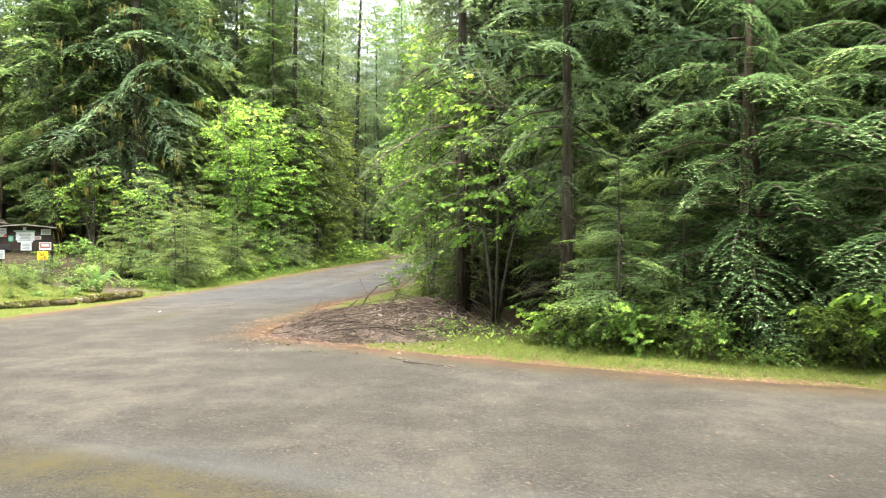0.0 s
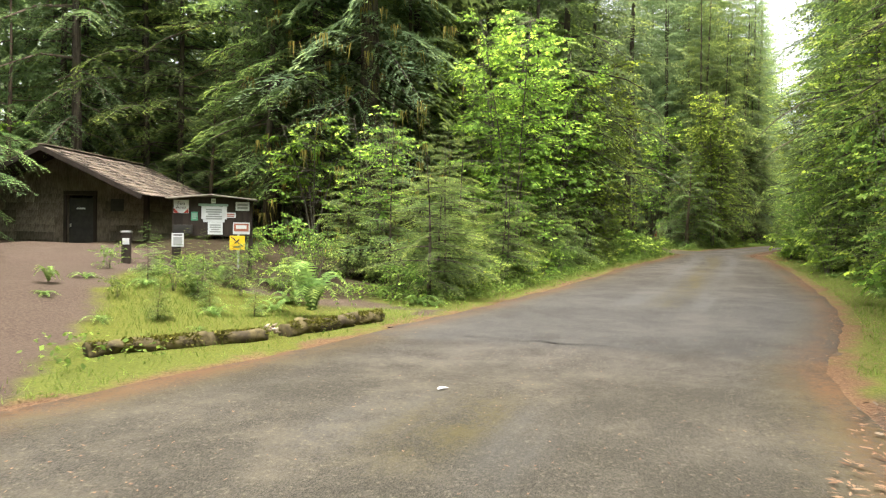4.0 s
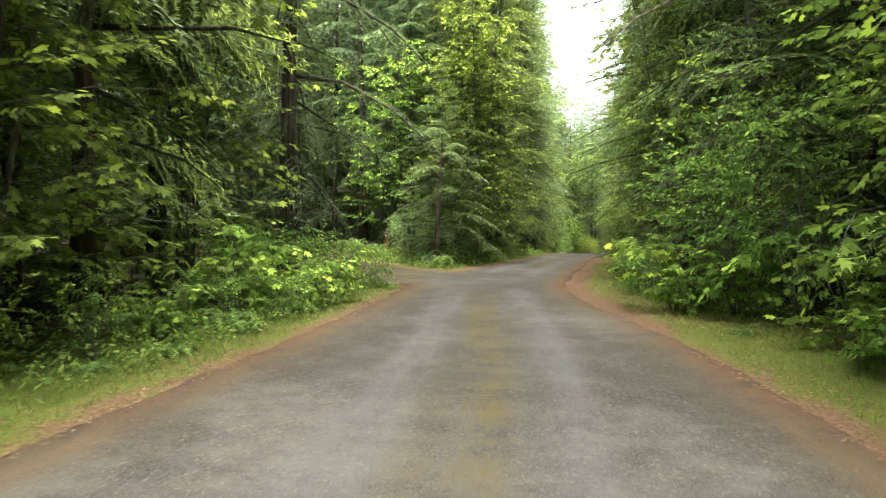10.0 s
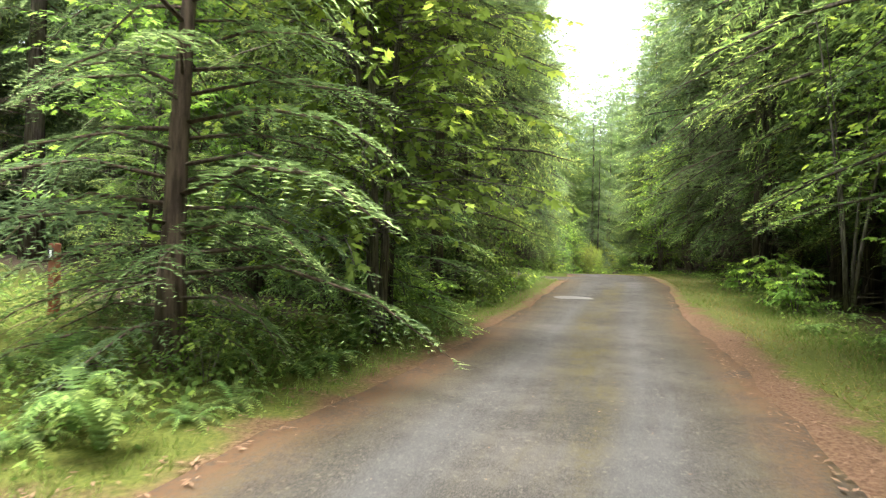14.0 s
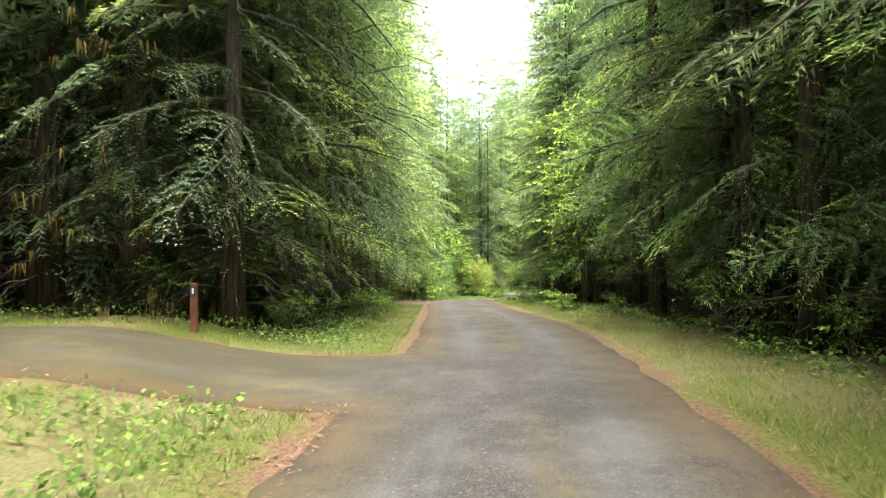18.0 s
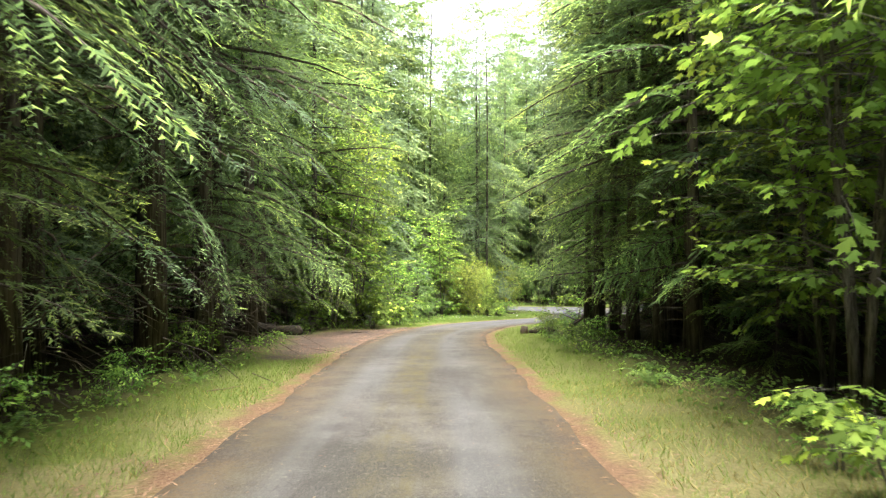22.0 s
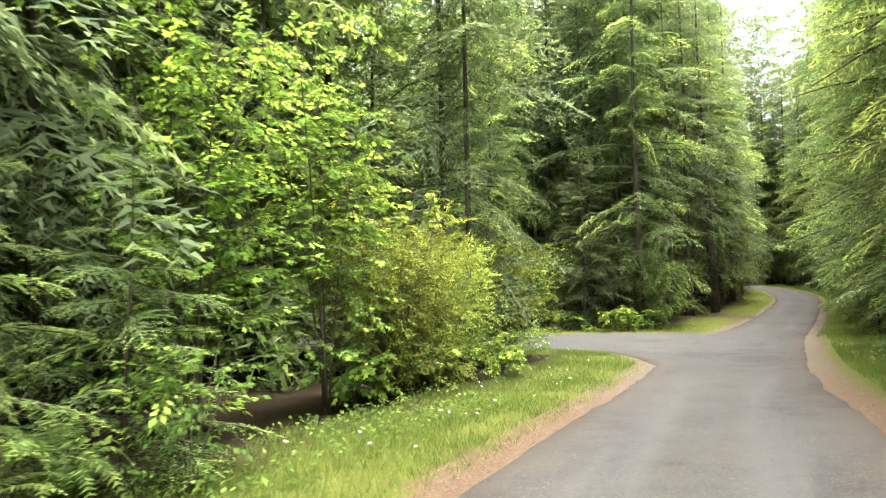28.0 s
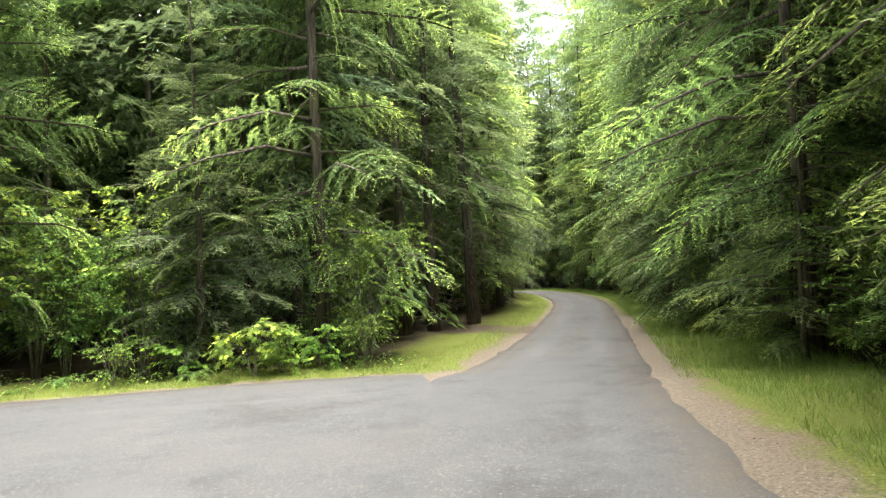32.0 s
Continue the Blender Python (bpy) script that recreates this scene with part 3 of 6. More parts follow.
ribbon("road_side", SIDE, 0.015, ASPHALT, "grey asphalt side road with a wide mouth", seed=9)

# ---- plants ----
def rot_z(a):
    c, s = np.cos(a), np.sin(a)
    return np.array([[c, -s, 0], [s, c, 0], [0, 0, 1.0]])


def rot_y(a):
    c, s = np.cos(a), np.sin(a)
    return np.array([[c, 0, s], [0, 1, 0], [-s, 0, c]])


def rot_x(a):
    c, s = np.cos(a), np.sin(a)
    return np.array([[1.0, 0, 0], [0, c, -s], [0, s, c]])


def slivers(base, way, side, length, width):
    """One pointed triangle per row."""
    k = len(base)
    v = np.stack([base - side * width[:, None] / 2, base + side * width[:, None] / 2, base + way * length[:, None]], 1).reshape(-1, 3)
    return v, np.arange(3 * k).reshape(-1, 3)


def conifer_branch(rng, step=0.075, gap=0.03, width=0.42, finger=0.055, fat=0.03, droop=0.25, rise=0.12, hang=0.10, start=0.16, bare=0.15):
    """A unit bough along +x: side twigs in a flat drooping fan, each a saw-edged frond of needle fingers that touch at their base."""
    bases, ways, sides, lens, fats, tips = [], [], [], [], [], []

    def axis(s):
        return np.array([s, 0.03 * math.sin(5 * s), rise * s - droop * s * s])

    s = start
    while s < 1.0:
        for sgn in (-1, 1):
            ss = min(1.0, s + rng.uniform(-0.35, 0.35) * step)
            b = width * min(1.0, (1.05 - ss) * 1.5 + 0.05) * min(1.0, 0.35 + ss * 2) * rng.uniform(0.55, 1.2)
            ang = math.radians(rng.uniform(38, 66)) * sgn
            lift = rng.normal(-0.06, 0.10)
            way = np.array([math.cos(ang), math.sin(ang), lift])
            k = max(2, int(b / gap))
            t = (np.arange(k) + rng.uniform(0.2, 0.5, k)) / k
            for hand in (-1, 1):
                keep_f = rng.uniform(0, 1, k) > bare
                tt = t[keep_f]
                if not len(tt):
                    continue
                n = len(tt)
                pos = axis(ss) + tt[:, None] * b * way + np.column_stack([np.zeros(n), np.zeros(n), -hang * tt ** 2 * b * 2])
                a2 = ang + hand * np.radians(rng.uniform(26, 58, n))
                bases.append(pos)
                ways.append(np.column_stack([np.cos(a2), np.sin(a2), rng.uniform(-0.35, 0.08, n) - hang * tt * 0.5]))
                sides.append(np.column_stack([np.full(n, math.cos(ang)), np.full(n, math.sin(ang)), rng.uniform(-0.3, 0.2, n)]))
                lens.append(finger * rng.uniform(0.6, 1.25, n) * (1.2 - 0.65 * tt))
                fats.append(fat * rng.uniform(0.75, 1.2, n) * (1.12 - 0.55 * tt))
                tips.append(np.clip(0.50 * ss + 0.52 * tt, 0, 1))
        s += step * rng.uniform(0.75, 1.25)
    k = 12
    t = np.linspace(0.7, 1.0, k)
    a2 = rng.uniform(-0.7, 0.7, k)
    bases.append(np.array([axis(x) for x in t]))
    ways.append(np.column_stack([np.cos(a2), np.sin(a2), rng.uniform(-0.4, 0.0, k)]))
    sides.append(np.column_stack([-np.sin(a2), np.cos(a2), rng.uniform(-0.4, 0.4, k)]))
    lens.append(finger * rng.uniform(0.5, 0.9, k))
    fats.append(np.full(k, fat * 0.6))
    tips.append(np.ones(k))
    v, f = slivers(np.vstack(bases), np.vstack(ways), np.vstack(sides), np.concatenate(lens), np.concatenate(fats))
    stem = tube([axis(x) for x in (0, 0.35, 0.7, 0.97)], [0.012, 0.009, 0.006, 0.002], 3)
    return v, f, np.repeat(np.concatenate(tips), 3), stem


LEAF_LOBES = np.array([(0, 0), (0.30, -0.42), (0.42, -0.20), (0.78, -0.40), (0.70, -0.12), (1.0, 0.0), (0.70, 0.12), (0.78, 0.40), (0.42, 0.20), (0.30, 0.42)])
LEAF_KITE = np.array([(0, 0), (0.45, -0.28), (1.0, 0), (0.45, 0.28)])


def leaf_spray(rng, leaves=11, size=0.17, lobed=True, flat=0.35):
    """A unit twig along +x with leaves either side, lying in a loose plane."""
    vs, fs, ts, off = [], [], [], 0
    shape = LEAF_LOBES if lobed else LEAF_KITE
    k = len(shape)
    for i in range(leaves):
        s = 0.12 + 0.88 * (i + rng.uniform(0, 0.8)) / leaves
        sgn = -1 if i % 2 else 1
        a = sgn * math.radians(rng.uniform(25, 75)) * (1.1 - 0.6 * s)
        sz = size * rng.uniform(0.6, 1.15)
        p = np.column_stack([shape * sz, np.zeros(k)])
        p[:, 2] = -0.22 * np.abs(p[:, 1]) - 0.25 * p[:, 0] ** 2 / sz
        p = p @ (rot_z(a) @ rot_y(rng.uniform(-0.1, 0.7)) @ rot_x(rng.normal(0, flat))).T
        p += np.array([s, sgn * 0.04, -0.18 * s * s + rng.normal(0, 0.02)])
        vs.append(p)
        if lobed:
            fs.append(np.array([(0, j, j + 1) for j in range(1, k - 1)]) + off)
        else:
            fs.append(np.array([(0, 1, 2), (0, 2, 3)]) + off)
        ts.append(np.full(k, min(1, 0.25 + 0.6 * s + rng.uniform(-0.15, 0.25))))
        off += k
    stem = tube([(0, 0, 0), (0.5, 0.01, -0.045), (0.97, 0, -0.17)], [0.010, 0.006, 0.002], 3)
    return np.vstack(vs), np.vstack(fs), np.concatenate(ts), stem


rg = np.random.default_rng(11)
NEAR = [conifer_branch(rg, step=0.064, gap=0.022, width=0.44, finger=0.052, fat=0.022, droop=0.26, hang=0.14) for _ in range(4)]
MID = [conifer_branch(rg, step=0.056, gap=0.0155, width=0.42, finger=0.034, fat=0.0155, droop=0.26, hang=0.15) for _ in range(4)]
WEEP = [conifer_branch(rg, step=0.060, gap=0.017, width=0.38, finger=0.034, fat=0.016, droop=0.36, hang=0.28) for _ in range(3)]
BACK = [conifer_branch(rg, step=0.068, gap=0.028, width=0.44, finger=0.056, fat=0.028, droop=0.28, hang=0.18) for _ in range(4)]
LOW = [conifer_branch(rg, step=0.082, gap=0.038, width=0.48, finger=0.070, fat=0.038, droop=0.26, hang=0.20, start=0.05) for _ in range(4)]
FAR = [conifer_branch(rg, step=0.115, gap=0.066, width=0.55, finger=0.125, fat=0.070, droop=0.30, hang=0.25, start=0.04) for _ in range(4)]
CEDAR_HI = [conifer_branch(rg, step=0.058, gap=0.018, width=0.40, finger=0.038, fat=0.018, droop=0.62, rise=0.38, hang=0.32, bare=0.08) for _ in range(3)]
SPRAY_HI = [leaf_spray(rg, leaves=10, size=0.21) for _ in range(4)]
SPRAY_BIG = [leaf_spray(rg, leaves=8, size=0.34) for _ in range(3)]
SPRAY_MID = [leaf_spray(rg, leaves=12, size=0.20, lobed=False, flat=0.5) for _ in range(4)]
SPRAY_FINE = [leaf_spray(rg, leaves=16, size=0.17, lobed=False, flat=0.6) for _ in range(4)]


class Growth:
    """Collects the sprays and the wood of one plant."""

    def __init__(self):
        self.leaf, self.wood = [], []

    def spray(self, template, at, az, tilt, roll, scale, tipped=1.0, stem=True):
        m = rot_z(az) @ rot_y(-tilt) @ rot_x(roll) * scale
        self.leaf.append((template[0] @ m.T + at, template[1], np.clip(template[2] * tipped, 0, 1)))
        if stem:
            self.wood.append((template[3][0] @ m.T + at, template[3][1]))


def trunk_line(rng, height, lean=0.15):
    z = np.linspace(0, 1, 9)
    bend = lean * np.column_stack([np.sin(2.2 * z + rng.uniform(0, 6)), np.sin(2.6 * z + rng.uniform(0, 6))])
    p = np.column_stack([bend - bend[0], z * height])
    p[:, :2] *= np.minimum(1, z * 2)[:, None]
    return p


def conifer(name, seed, height, r0, bare, reach, count, templates, foliage, bark, label, low_tilt=-0.30, high_tilt=0.25, power=0.8, dead=10, tipped=1.0, moss=0, stems=True, sides=8, top=None, split=7.5, roll=0.4, crowd=1.2, sag=0.12, rough=0.32):
    """A conifer: flared trunk, whorls of sprays, dead stubs below. Returns an Empty with trunk, branches and crown."""
    rng = np.random.default_rng(seed)
    g = Growth()
    line = trunk_line(rng, height, 0.06 + 0.01 * height)

    def at(z):
        return np.array([np.interp(z, line[:, 2], line[:, 0]), np.interp(z, line[:, 2], line[:, 1]), z])

    for i in range(count):
        u = (i + rng.uniform(0, 1)) / count
        u = u ** crowd
        z = bare + (height * 0.985 - bare) * u
        pick = top if top and z > split else templates
        l = reach * max(0.10, (1 - u) ** power) * rng.uniform(1 - rough, 1 + 0.75 * rough) * min(1.0, 0.62 + 2.6 * u)
        az = i * 2.399 + rng.uniform(-0.5, 0.5)
        tilt = low_tilt + (high_tilt - low_tilt) * u + rng.normal(0, 0.08)
        g.spray(pick[i % len(pick)], at(z), az, tilt, rng.normal(0, roll), l, tipped * rng.uniform(0.75, 1.1), stems and pick is templates)
    for i in range(dead):
        z = rng.uniform(0.12, 1.0) * max(bare, 1.2)
        az, l = rng.uniform(0, 6.28), rng.uniform(0.4, 1.0) * reach * 0.6
        w = np.array([math.cos(az), math.sin(az), rng.uniform(-0.3, 0.15)])
        q = at(z)
        pts = [q, q + w * l * 0.5 + (0, 0, 0.05), q + w * l + (0, 0, -sag * l)]
        g.wood.append(tube(pts, [0.014, 0.009, 0.003], 3))
        for j in range(3):
            s = rng.uniform(0.3, 0.9)
            w2 = w + rng.normal(0, 0.6, 3)
            g.wood.append(tube([q + w * l * s, q + w * l * s + w2 * l * 0.14, q + w * l * s + w2 * l * 0.3 + (0, 0, -0.05)], [0.006, 0.004, 0.002], 3))
    root = thing(name, label, "tree")
    rad = r0 * np.maximum(0.05, 1 - line[:, 2] / height) ** 1.35
    rad[0] *= 1.35
    part("trunk", tri_mesh("trunk", *tube(line - np.array([0, 0, 0.25]) * (np.arange(9) == 0)[:, None], rad, sides), bark, smoothed=True), None, root)
    if g.wood:
        tagged(part("branchwork", join(g.wood), TWIG if moss or dead >= 20 else bark, root), kind="stuff")
    part("crown", join(g.leaf), foliage, root)
    if moss:
        h = []
        for i in range(moss):
            z = bare + rng.uniform(-0.5, 0.55) * (height - bare) * 0.6
            az, l = rng.uniform(0, 6.28), rng.uniform(0.2, 0.8) * reach
            base = at(max(1.0, z)) + np.array([math.cos(az) * l, math.sin(az) * l, -0.25 * l])
            k = 9
            b = base + np.column_stack([rng.normal(0, 0.12, k), rng.normal(0, 0.12, k), np.zeros(k)])
            h.append((*slivers(b, np.column_stack([rng.normal(0, 0.12, k), rng.normal(0, 0.12, k), -np.ones(k)]), np.column_stack([np.cos(np.arange(k)), np.sin(np.arange(k)), np.zeros(k)]),
                               rng.uniform(0.2, 0.8, k), rng.uniform(0.02, 0.07, k)), np.repeat(rng.uniform(0, 1, k), 3)))
        tagged(part("hanging_moss", join(h), MOSSY, root, "yellow-brown hanging moss"), kind="stuff")
    root["reach"] = reach * 0.95
    return root


def broadleaf(name, seed, height, spread, stems, sprays, templates, foliage, label, size=1.0, bare=0.35, bark=None, r0=0.05, category="tree", layered=0.12, dome=False):
    """A maple or shrub: several curving stems, limbs and layered leaf sprays."""
    rng = np.random.default_rng(seed)
    g = Growth()
    lines = []
    for i in range(stems):
        az = 6.283 * i / stems + rng.uniform(-0.5, 0.5)
        out = spread * rng.uniform(0.25, 0.7) if stems > 1 else spread * 0.12
        h = height * rng.uniform(0.75, 1.0)
        t = np.linspace(0, 1, 7)
        lines.append(np.column_stack([np.cos(az) * out * t ** 1.4 + 0.05 * np.cos(az), np.sin(az) * out * t ** 1.4 + 0.05 * np.sin(az), h * (t * 1.05 - 0.05 * t * t) - 0.1 * (t == 0)]))
        g.wood.append(tube(lines[-1], r0 * (1 - 0.85 * t) * rng.uniform(0.7, 1.1), 6))
    for i in range(sprays):
        line = lines[i % stems]
        u = bare + (1 - bare) * rng.uniform(0, 1) ** (0.75 if dome else 0.9)
        p = np.array([np.interp(u, np.linspace(0, 1, 7), line[:, c]) for c in range(3)])
        az = rng.uniform(0, 6.283)
        limb = spread * rng.uniform(0.1, 0.75) * (1.1 - 0.75 * u if not dome else math.sqrt(max(0.05, 1 - u * u)))
        end = p + np.array([math.cos(az) * limb, math.sin(az) * limb, limb * rng.uniform(-0.12, 0.35)])
        if limb > 0.25:
            g.wood.append(tube([p, (p + end) / 2 + (0, 0, 0.06 * limb), end], [r0 * 0.3, r0 * 0.2, r0 * 0.1], 3))
        for j in range(2):
            # tip grows with height on the stem: lower sprays take the darker leaf tone
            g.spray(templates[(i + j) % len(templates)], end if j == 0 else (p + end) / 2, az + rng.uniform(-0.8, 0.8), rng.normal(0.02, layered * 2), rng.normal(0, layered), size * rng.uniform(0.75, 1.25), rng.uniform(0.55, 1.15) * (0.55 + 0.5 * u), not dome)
    root = thing(name, label, category)
    tagged(part("stemwork", join(g.wood), bark or BARK_GREY, root), kind="stuff")
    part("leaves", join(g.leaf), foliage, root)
    root["reach"] = spread + size * 0.6
    return root


def fern(seed, fronds, length, label, spread=1.0, up=1.0):
    """A sword fern: each arching frond a part of its own."""
    rng = np.random.default_rng(seed)
    root = thing("sword_fern", label, "fern")
    for i in range(fronds):
        az = 6.283 * i / fronds + rng.uniform(-0.3, 0.3)
        l = length * rng.uniform(0.7, 1.1)
        t = np.linspace(0.1, 1, 22)
        rise, fall = rng.uniform(0.75, 1.15), rng.uniform(0.75, 1.15)
        x, z = spread * l * (t ** 1.2) * 0.85, l * (up * rise * t - (0.35 + 0.65 * up) * fall * t ** 2.2)
        c = np.column_stack([np.cos(az) * x, np.sin(az) * x, np.maximum(z, 0.03)])
        along = np.gradient(c, axis=0)
        along /= np.linalg.norm(along, axis=1)[:, None]
        side = np.cross(along, [0, 0, 1.0])
        side /= np.linalg.norm(side, axis=1)[:, None] + 1e-6
        w = l * 0.13 * np.sin(np.pi * np.clip(t * 0.94 + 0.05, 0, 1)) ** 0.7 + 0.01
        bits = []
        for sgn in (-1, 1):
            way = side * sgn + along * 0.3 + np.array([0, 0, -0.18])
            bits.append((*slivers(c, way, along, w * rng.uniform(0.85, 1.1, len(t)), np.full(len(t), l * 0.038)), np.repeat(0.2 + 0.6 * t, 3)))
        rv = tube(c[::4], np.linspace(0.006, 0.002, len(c[::4])), 3)
        part("frond", join(bits + [(rv[0], rv[1], np.zeros(len(rv[0])))]), FERN, root)
    root["reach"] = 0.6
    return root


# one of each kind, later set out as copies
def keep(root):
    bits = (root, *root.children_recursive)
    for o in bits:
        scene.collection.objects.unlink(o)
    return root


KIT = {}


def kit(key, root):
    KIT.setdefault(key, []).append(root)
    return root


for s in range(3):
    kit("sapling", conifer("hemlock_sapling", 100 + s, 3.4 + 0.9 * s, 0.045, 0.2, 1.5 + 0.15 * s, 48, NEAR, HEMLOCK, BARK, "young western hemlock with bright green drooping sprays", low_tilt=-0.15, dead=0, power=0.7))
for s in range(3):
    kit("hemlock", conifer("hemlock_tree", 110 + s, 23 + 3 * s, 0.17, 1.5, 3.8 + 0.3 * s, 140, MID, HEMLOCK, BARK, "tall western hemlock with layered drooping branches", low_tilt=-0.15, dead=8, power=0.45 + 0.16 * s, rough=0.42, top=LOW, split=8.0, crowd=1.05))
for s in range(3):
    kit("fir", conifer("fir_tree", 120 + s, 27 + 3 * s, 0.22, 1.7, 3.9, 136, WEEP, FIR, BARK, "tall dark fir with weeping branches and dead lower twigs", low_tilt=-0.22, dead=22, tipped=0.85, power=0.45 + 0.15 * s, rough=0.42, top=LOW, split=8.0, crowd=1.05))
for s in range(2):
    kit("cedar", conifer("cedar_tree", 130 + s, 8.5 + 8 * s, 0.14, 0.35, 3.1 + 0.3 * s, 84 + 10 * s, CEDAR_HI, CEDAR, BARK_RED, "western red cedar with flat arching sprays", low_tilt=-0.1, high_tilt=0.45, dead=6, top=MID, split=6.5))
for s in range(3):
    kit("pole", conifer("fir_tree", 140 + s, 25 + 2 * s, 0.16 + 0.03 * s, 3.6, 3.0, 84, WEEP, FIR, BARK, "slender dark fir trunk with bare dead twigs below", dead=30, tipped=0.8, power=0.42, top=LOW, split=6.5, crowd=1.05))
for s in range(4):
    kit("far", conifer("forest_tree", 150 + s, 27 + 3 * s, 0.13, 0.8 + 0.4 * s, 4.6, 124, FAR, FIR if s % 2 else HEMLOCK, BARK, "dark forest conifer among many", dead=5, tipped=0.8, stems=False, sides=5, power=0.32 + 0.1 * s, rough=0.45, crowd=1.0))
for s in range(4):
    kit("back", conifer("hemlock_tree" if s % 2 else "fir_tree", 154 + s * 11, 26 + 2 * s, 0.14, 1.2, 3.8, 136, BACK, HEMLOCK if s % 2 else FIR, BARK, "tall conifer standing behind the roadside trees", low_tilt=-0.3, dead=10, tipped=0.85, power=0.34 + 0.08 * s, rough=0.45, stems=False, sides=6, crowd=1.0, top=LOW, split=6.6))
for s in range(3):
    kit("under", conifer("young_conifer", 240 + s, 6.5 + s, 0.06, 0.2, 2.5, 44, LOW, HEMLOCK if s % 2 else FIR, BARK, "young conifer in the shade of the forest", dead=0, tipped=0.7, stems=False, sides=5, power=0.6, crowd=1.0))
kit("cone", broadleaf("bigleaf_maple", 168, 11.6, 2.7, 3, 430, SPRAY_HI, MAPLE, "dense bright green maple tapering to a point beside the cedar", size=0.75, bare=0.12, r0=0.06))
for s in range(2):
    kit("spruce", conifer("spruce_tree", 246 + s, 13.0 + 2 * s, 0.15, 0.5, 2.9, 130, NEAR, FIR, BARK, "dense layered spruce with bright tips reaching down to the ground", low_tilt=-0.2, high_tilt=0.3, dead=4, tipped=1.1, power=0.75, rough=0.3, crowd=1.1))
kit("old", conifer("fir_tree", 157, 36, 0.52, 4.2, 5.6, 120, WEEP, FIR, BARK, "huge old mossy fir with bare drooping lower branches", low_tilt=-0.45, dead=90, tipped=0.9, power=0.4, top=LOW, split=9.0, moss=170, sides=12, sag=0.55))
for s in range(3):
    kit("maple", broadleaf("vine_maple", 160 + s, 4.8 + 1.4 * s, 2.3, 4, 62, SPRAY_HI, MAPLE, "vine maple with layered bright green lobed leaves", size=0.72))
for s in range(2):
    kit("maple_tall", broadleaf("bigleaf_maple", 165 + s, 10.5 + 2 * s, 3.2, 4, 230, SPRAY_HI, MAPLE, "tall maple with spreading tiers of bright green leaves", size=0.85, bare=0.12, r0=0.05))
for s in range(2):
    kit("maple_low", broadleaf("maple_shrub", 170 + s, 1.6, 1.0, 5, 20, SPRAY_BIG, MAPLE, "low maple shrub with large lobed leaves", size=0.62, r0=0.018, category="shrub", bare=0.2))
for s in range(3):
    kit("shrub", broadleaf("berry_shrub", 180 + s, 1.25 + 0.3 * s, 0.85, 6, 34, SPRAY_MID, SHRUB, "leafy green berry shrub at the forest edge", size=0.5, r0=0.014, category="shrub", bare=0.1, layered=0.25, dome=True))
for s in range(2):
    kit("thicket", broadleaf("alder_thicket", 190 + s, 3.6 + 0.7 * s, 1.7, 6, 120, SPRAY_FINE, SHRUB, "tall leafy thicket of slender stems", size=0.6, r0=0.022, category="shrub", bare=0.15, layered=0.25, dome=True))
for s in range(2):
    kit("willow", broadleaf("willow_bush", 200 + s, 4.4, 2.4, 9, 420, SPRAY_FINE, WILLOW, "rounded yellow-green willow bush", size=0.52, r0=0.028, category="shrub", bare=0.03, layered=0.35, dome=True))
for s in range(3):
    kit("fern", fern(210 + s, 11, 0.75 + 0.15 * s, "green sword fern with arching fronds on the forest floor"))
kit("fern_up", fern(216, 15, 1.15, "large upright sword fern with arching green fronds", 0.66, 1.75))
KINDS = {k: [keep(r) for r in v] for k, v in KIT.items()}
placed = []
GROUPS = {"sapling": "young hemlocks along the road", "hemlock": "tall hemlocks", "fir": "tall firs", "cedar": "cedars", "pole": "bare fir trunks", "far": "forest behind", "maple": "maples", "maple_tall": "tall maples", "old": "tall firs", "cone": "tall maples", "spruce": "spruces", "back": "second row of conifers", "under": "young conifers of the understorey", "maple_low": "maple shrubs",
          "shrub": "berry shrubs", "thicket": "thickets", "willow": "willow bushes", "fern": "ferns", "fern_up": "ferns"}
prand = random.Random(5)


def plant(kind, x, y, scale=1.0, turn=None, which=None, sink=0.03, label="", tall=1.0, lean=0.0):
    src = KINDS[kind][prand.randrange(len(KINDS[kind])) if which is None else which % len(KINDS[kind])]
    m = pose(x, y, drop(x, y) - sink, lean, 0, prand.uniform(0, 360) if turn is None else turn)
    ob = copy_thing(src, m)
    if kind in ("hemlock", "fir", "back", "far"):
        tall *= prand.uniform(1.15, 1.4)
    ob.scale = (scale, scale, scale * tall)
    ob["group"] = GROUPS[kind]
    if label:
        ob["label"] = label
    placed.append((x, y, kind, scale))
    return ob

# ---- planting, stretch by stretch ----
CLEAR = [(-21.1, 30.1, 1.3), (9.6, 123.6, 1.2), (19.83, 117.58, 0.6), (-26.2, 33.0, 5.6), (-16.6, 26.0, 1.6), (-18, 22, 3.2), (-14.5, 17, 3.6), (-1.1, 15.6, 2.7), (-15.3, 78, 3.4), (-15, 74.6, 3.6), (29.3, 164.9, 0.9), (-13.5, 21, 3.0), (-6.0, 68.7, 0.8), (2.6, 92.7, 0.9), (46, 170, 2.0), (1.8, 85.8, 3.5), (1.4, 83.6, 2.6), (-0.3, 72.0, 1.5), (-2.0, 86.4, 2.8), (17.4, 142.4, 2.8), (-19.0, 27.6, 2.2)]
TRAILS = [FOOTPATH, TRAIL, PULLOUT, CAMP, CHIPS]


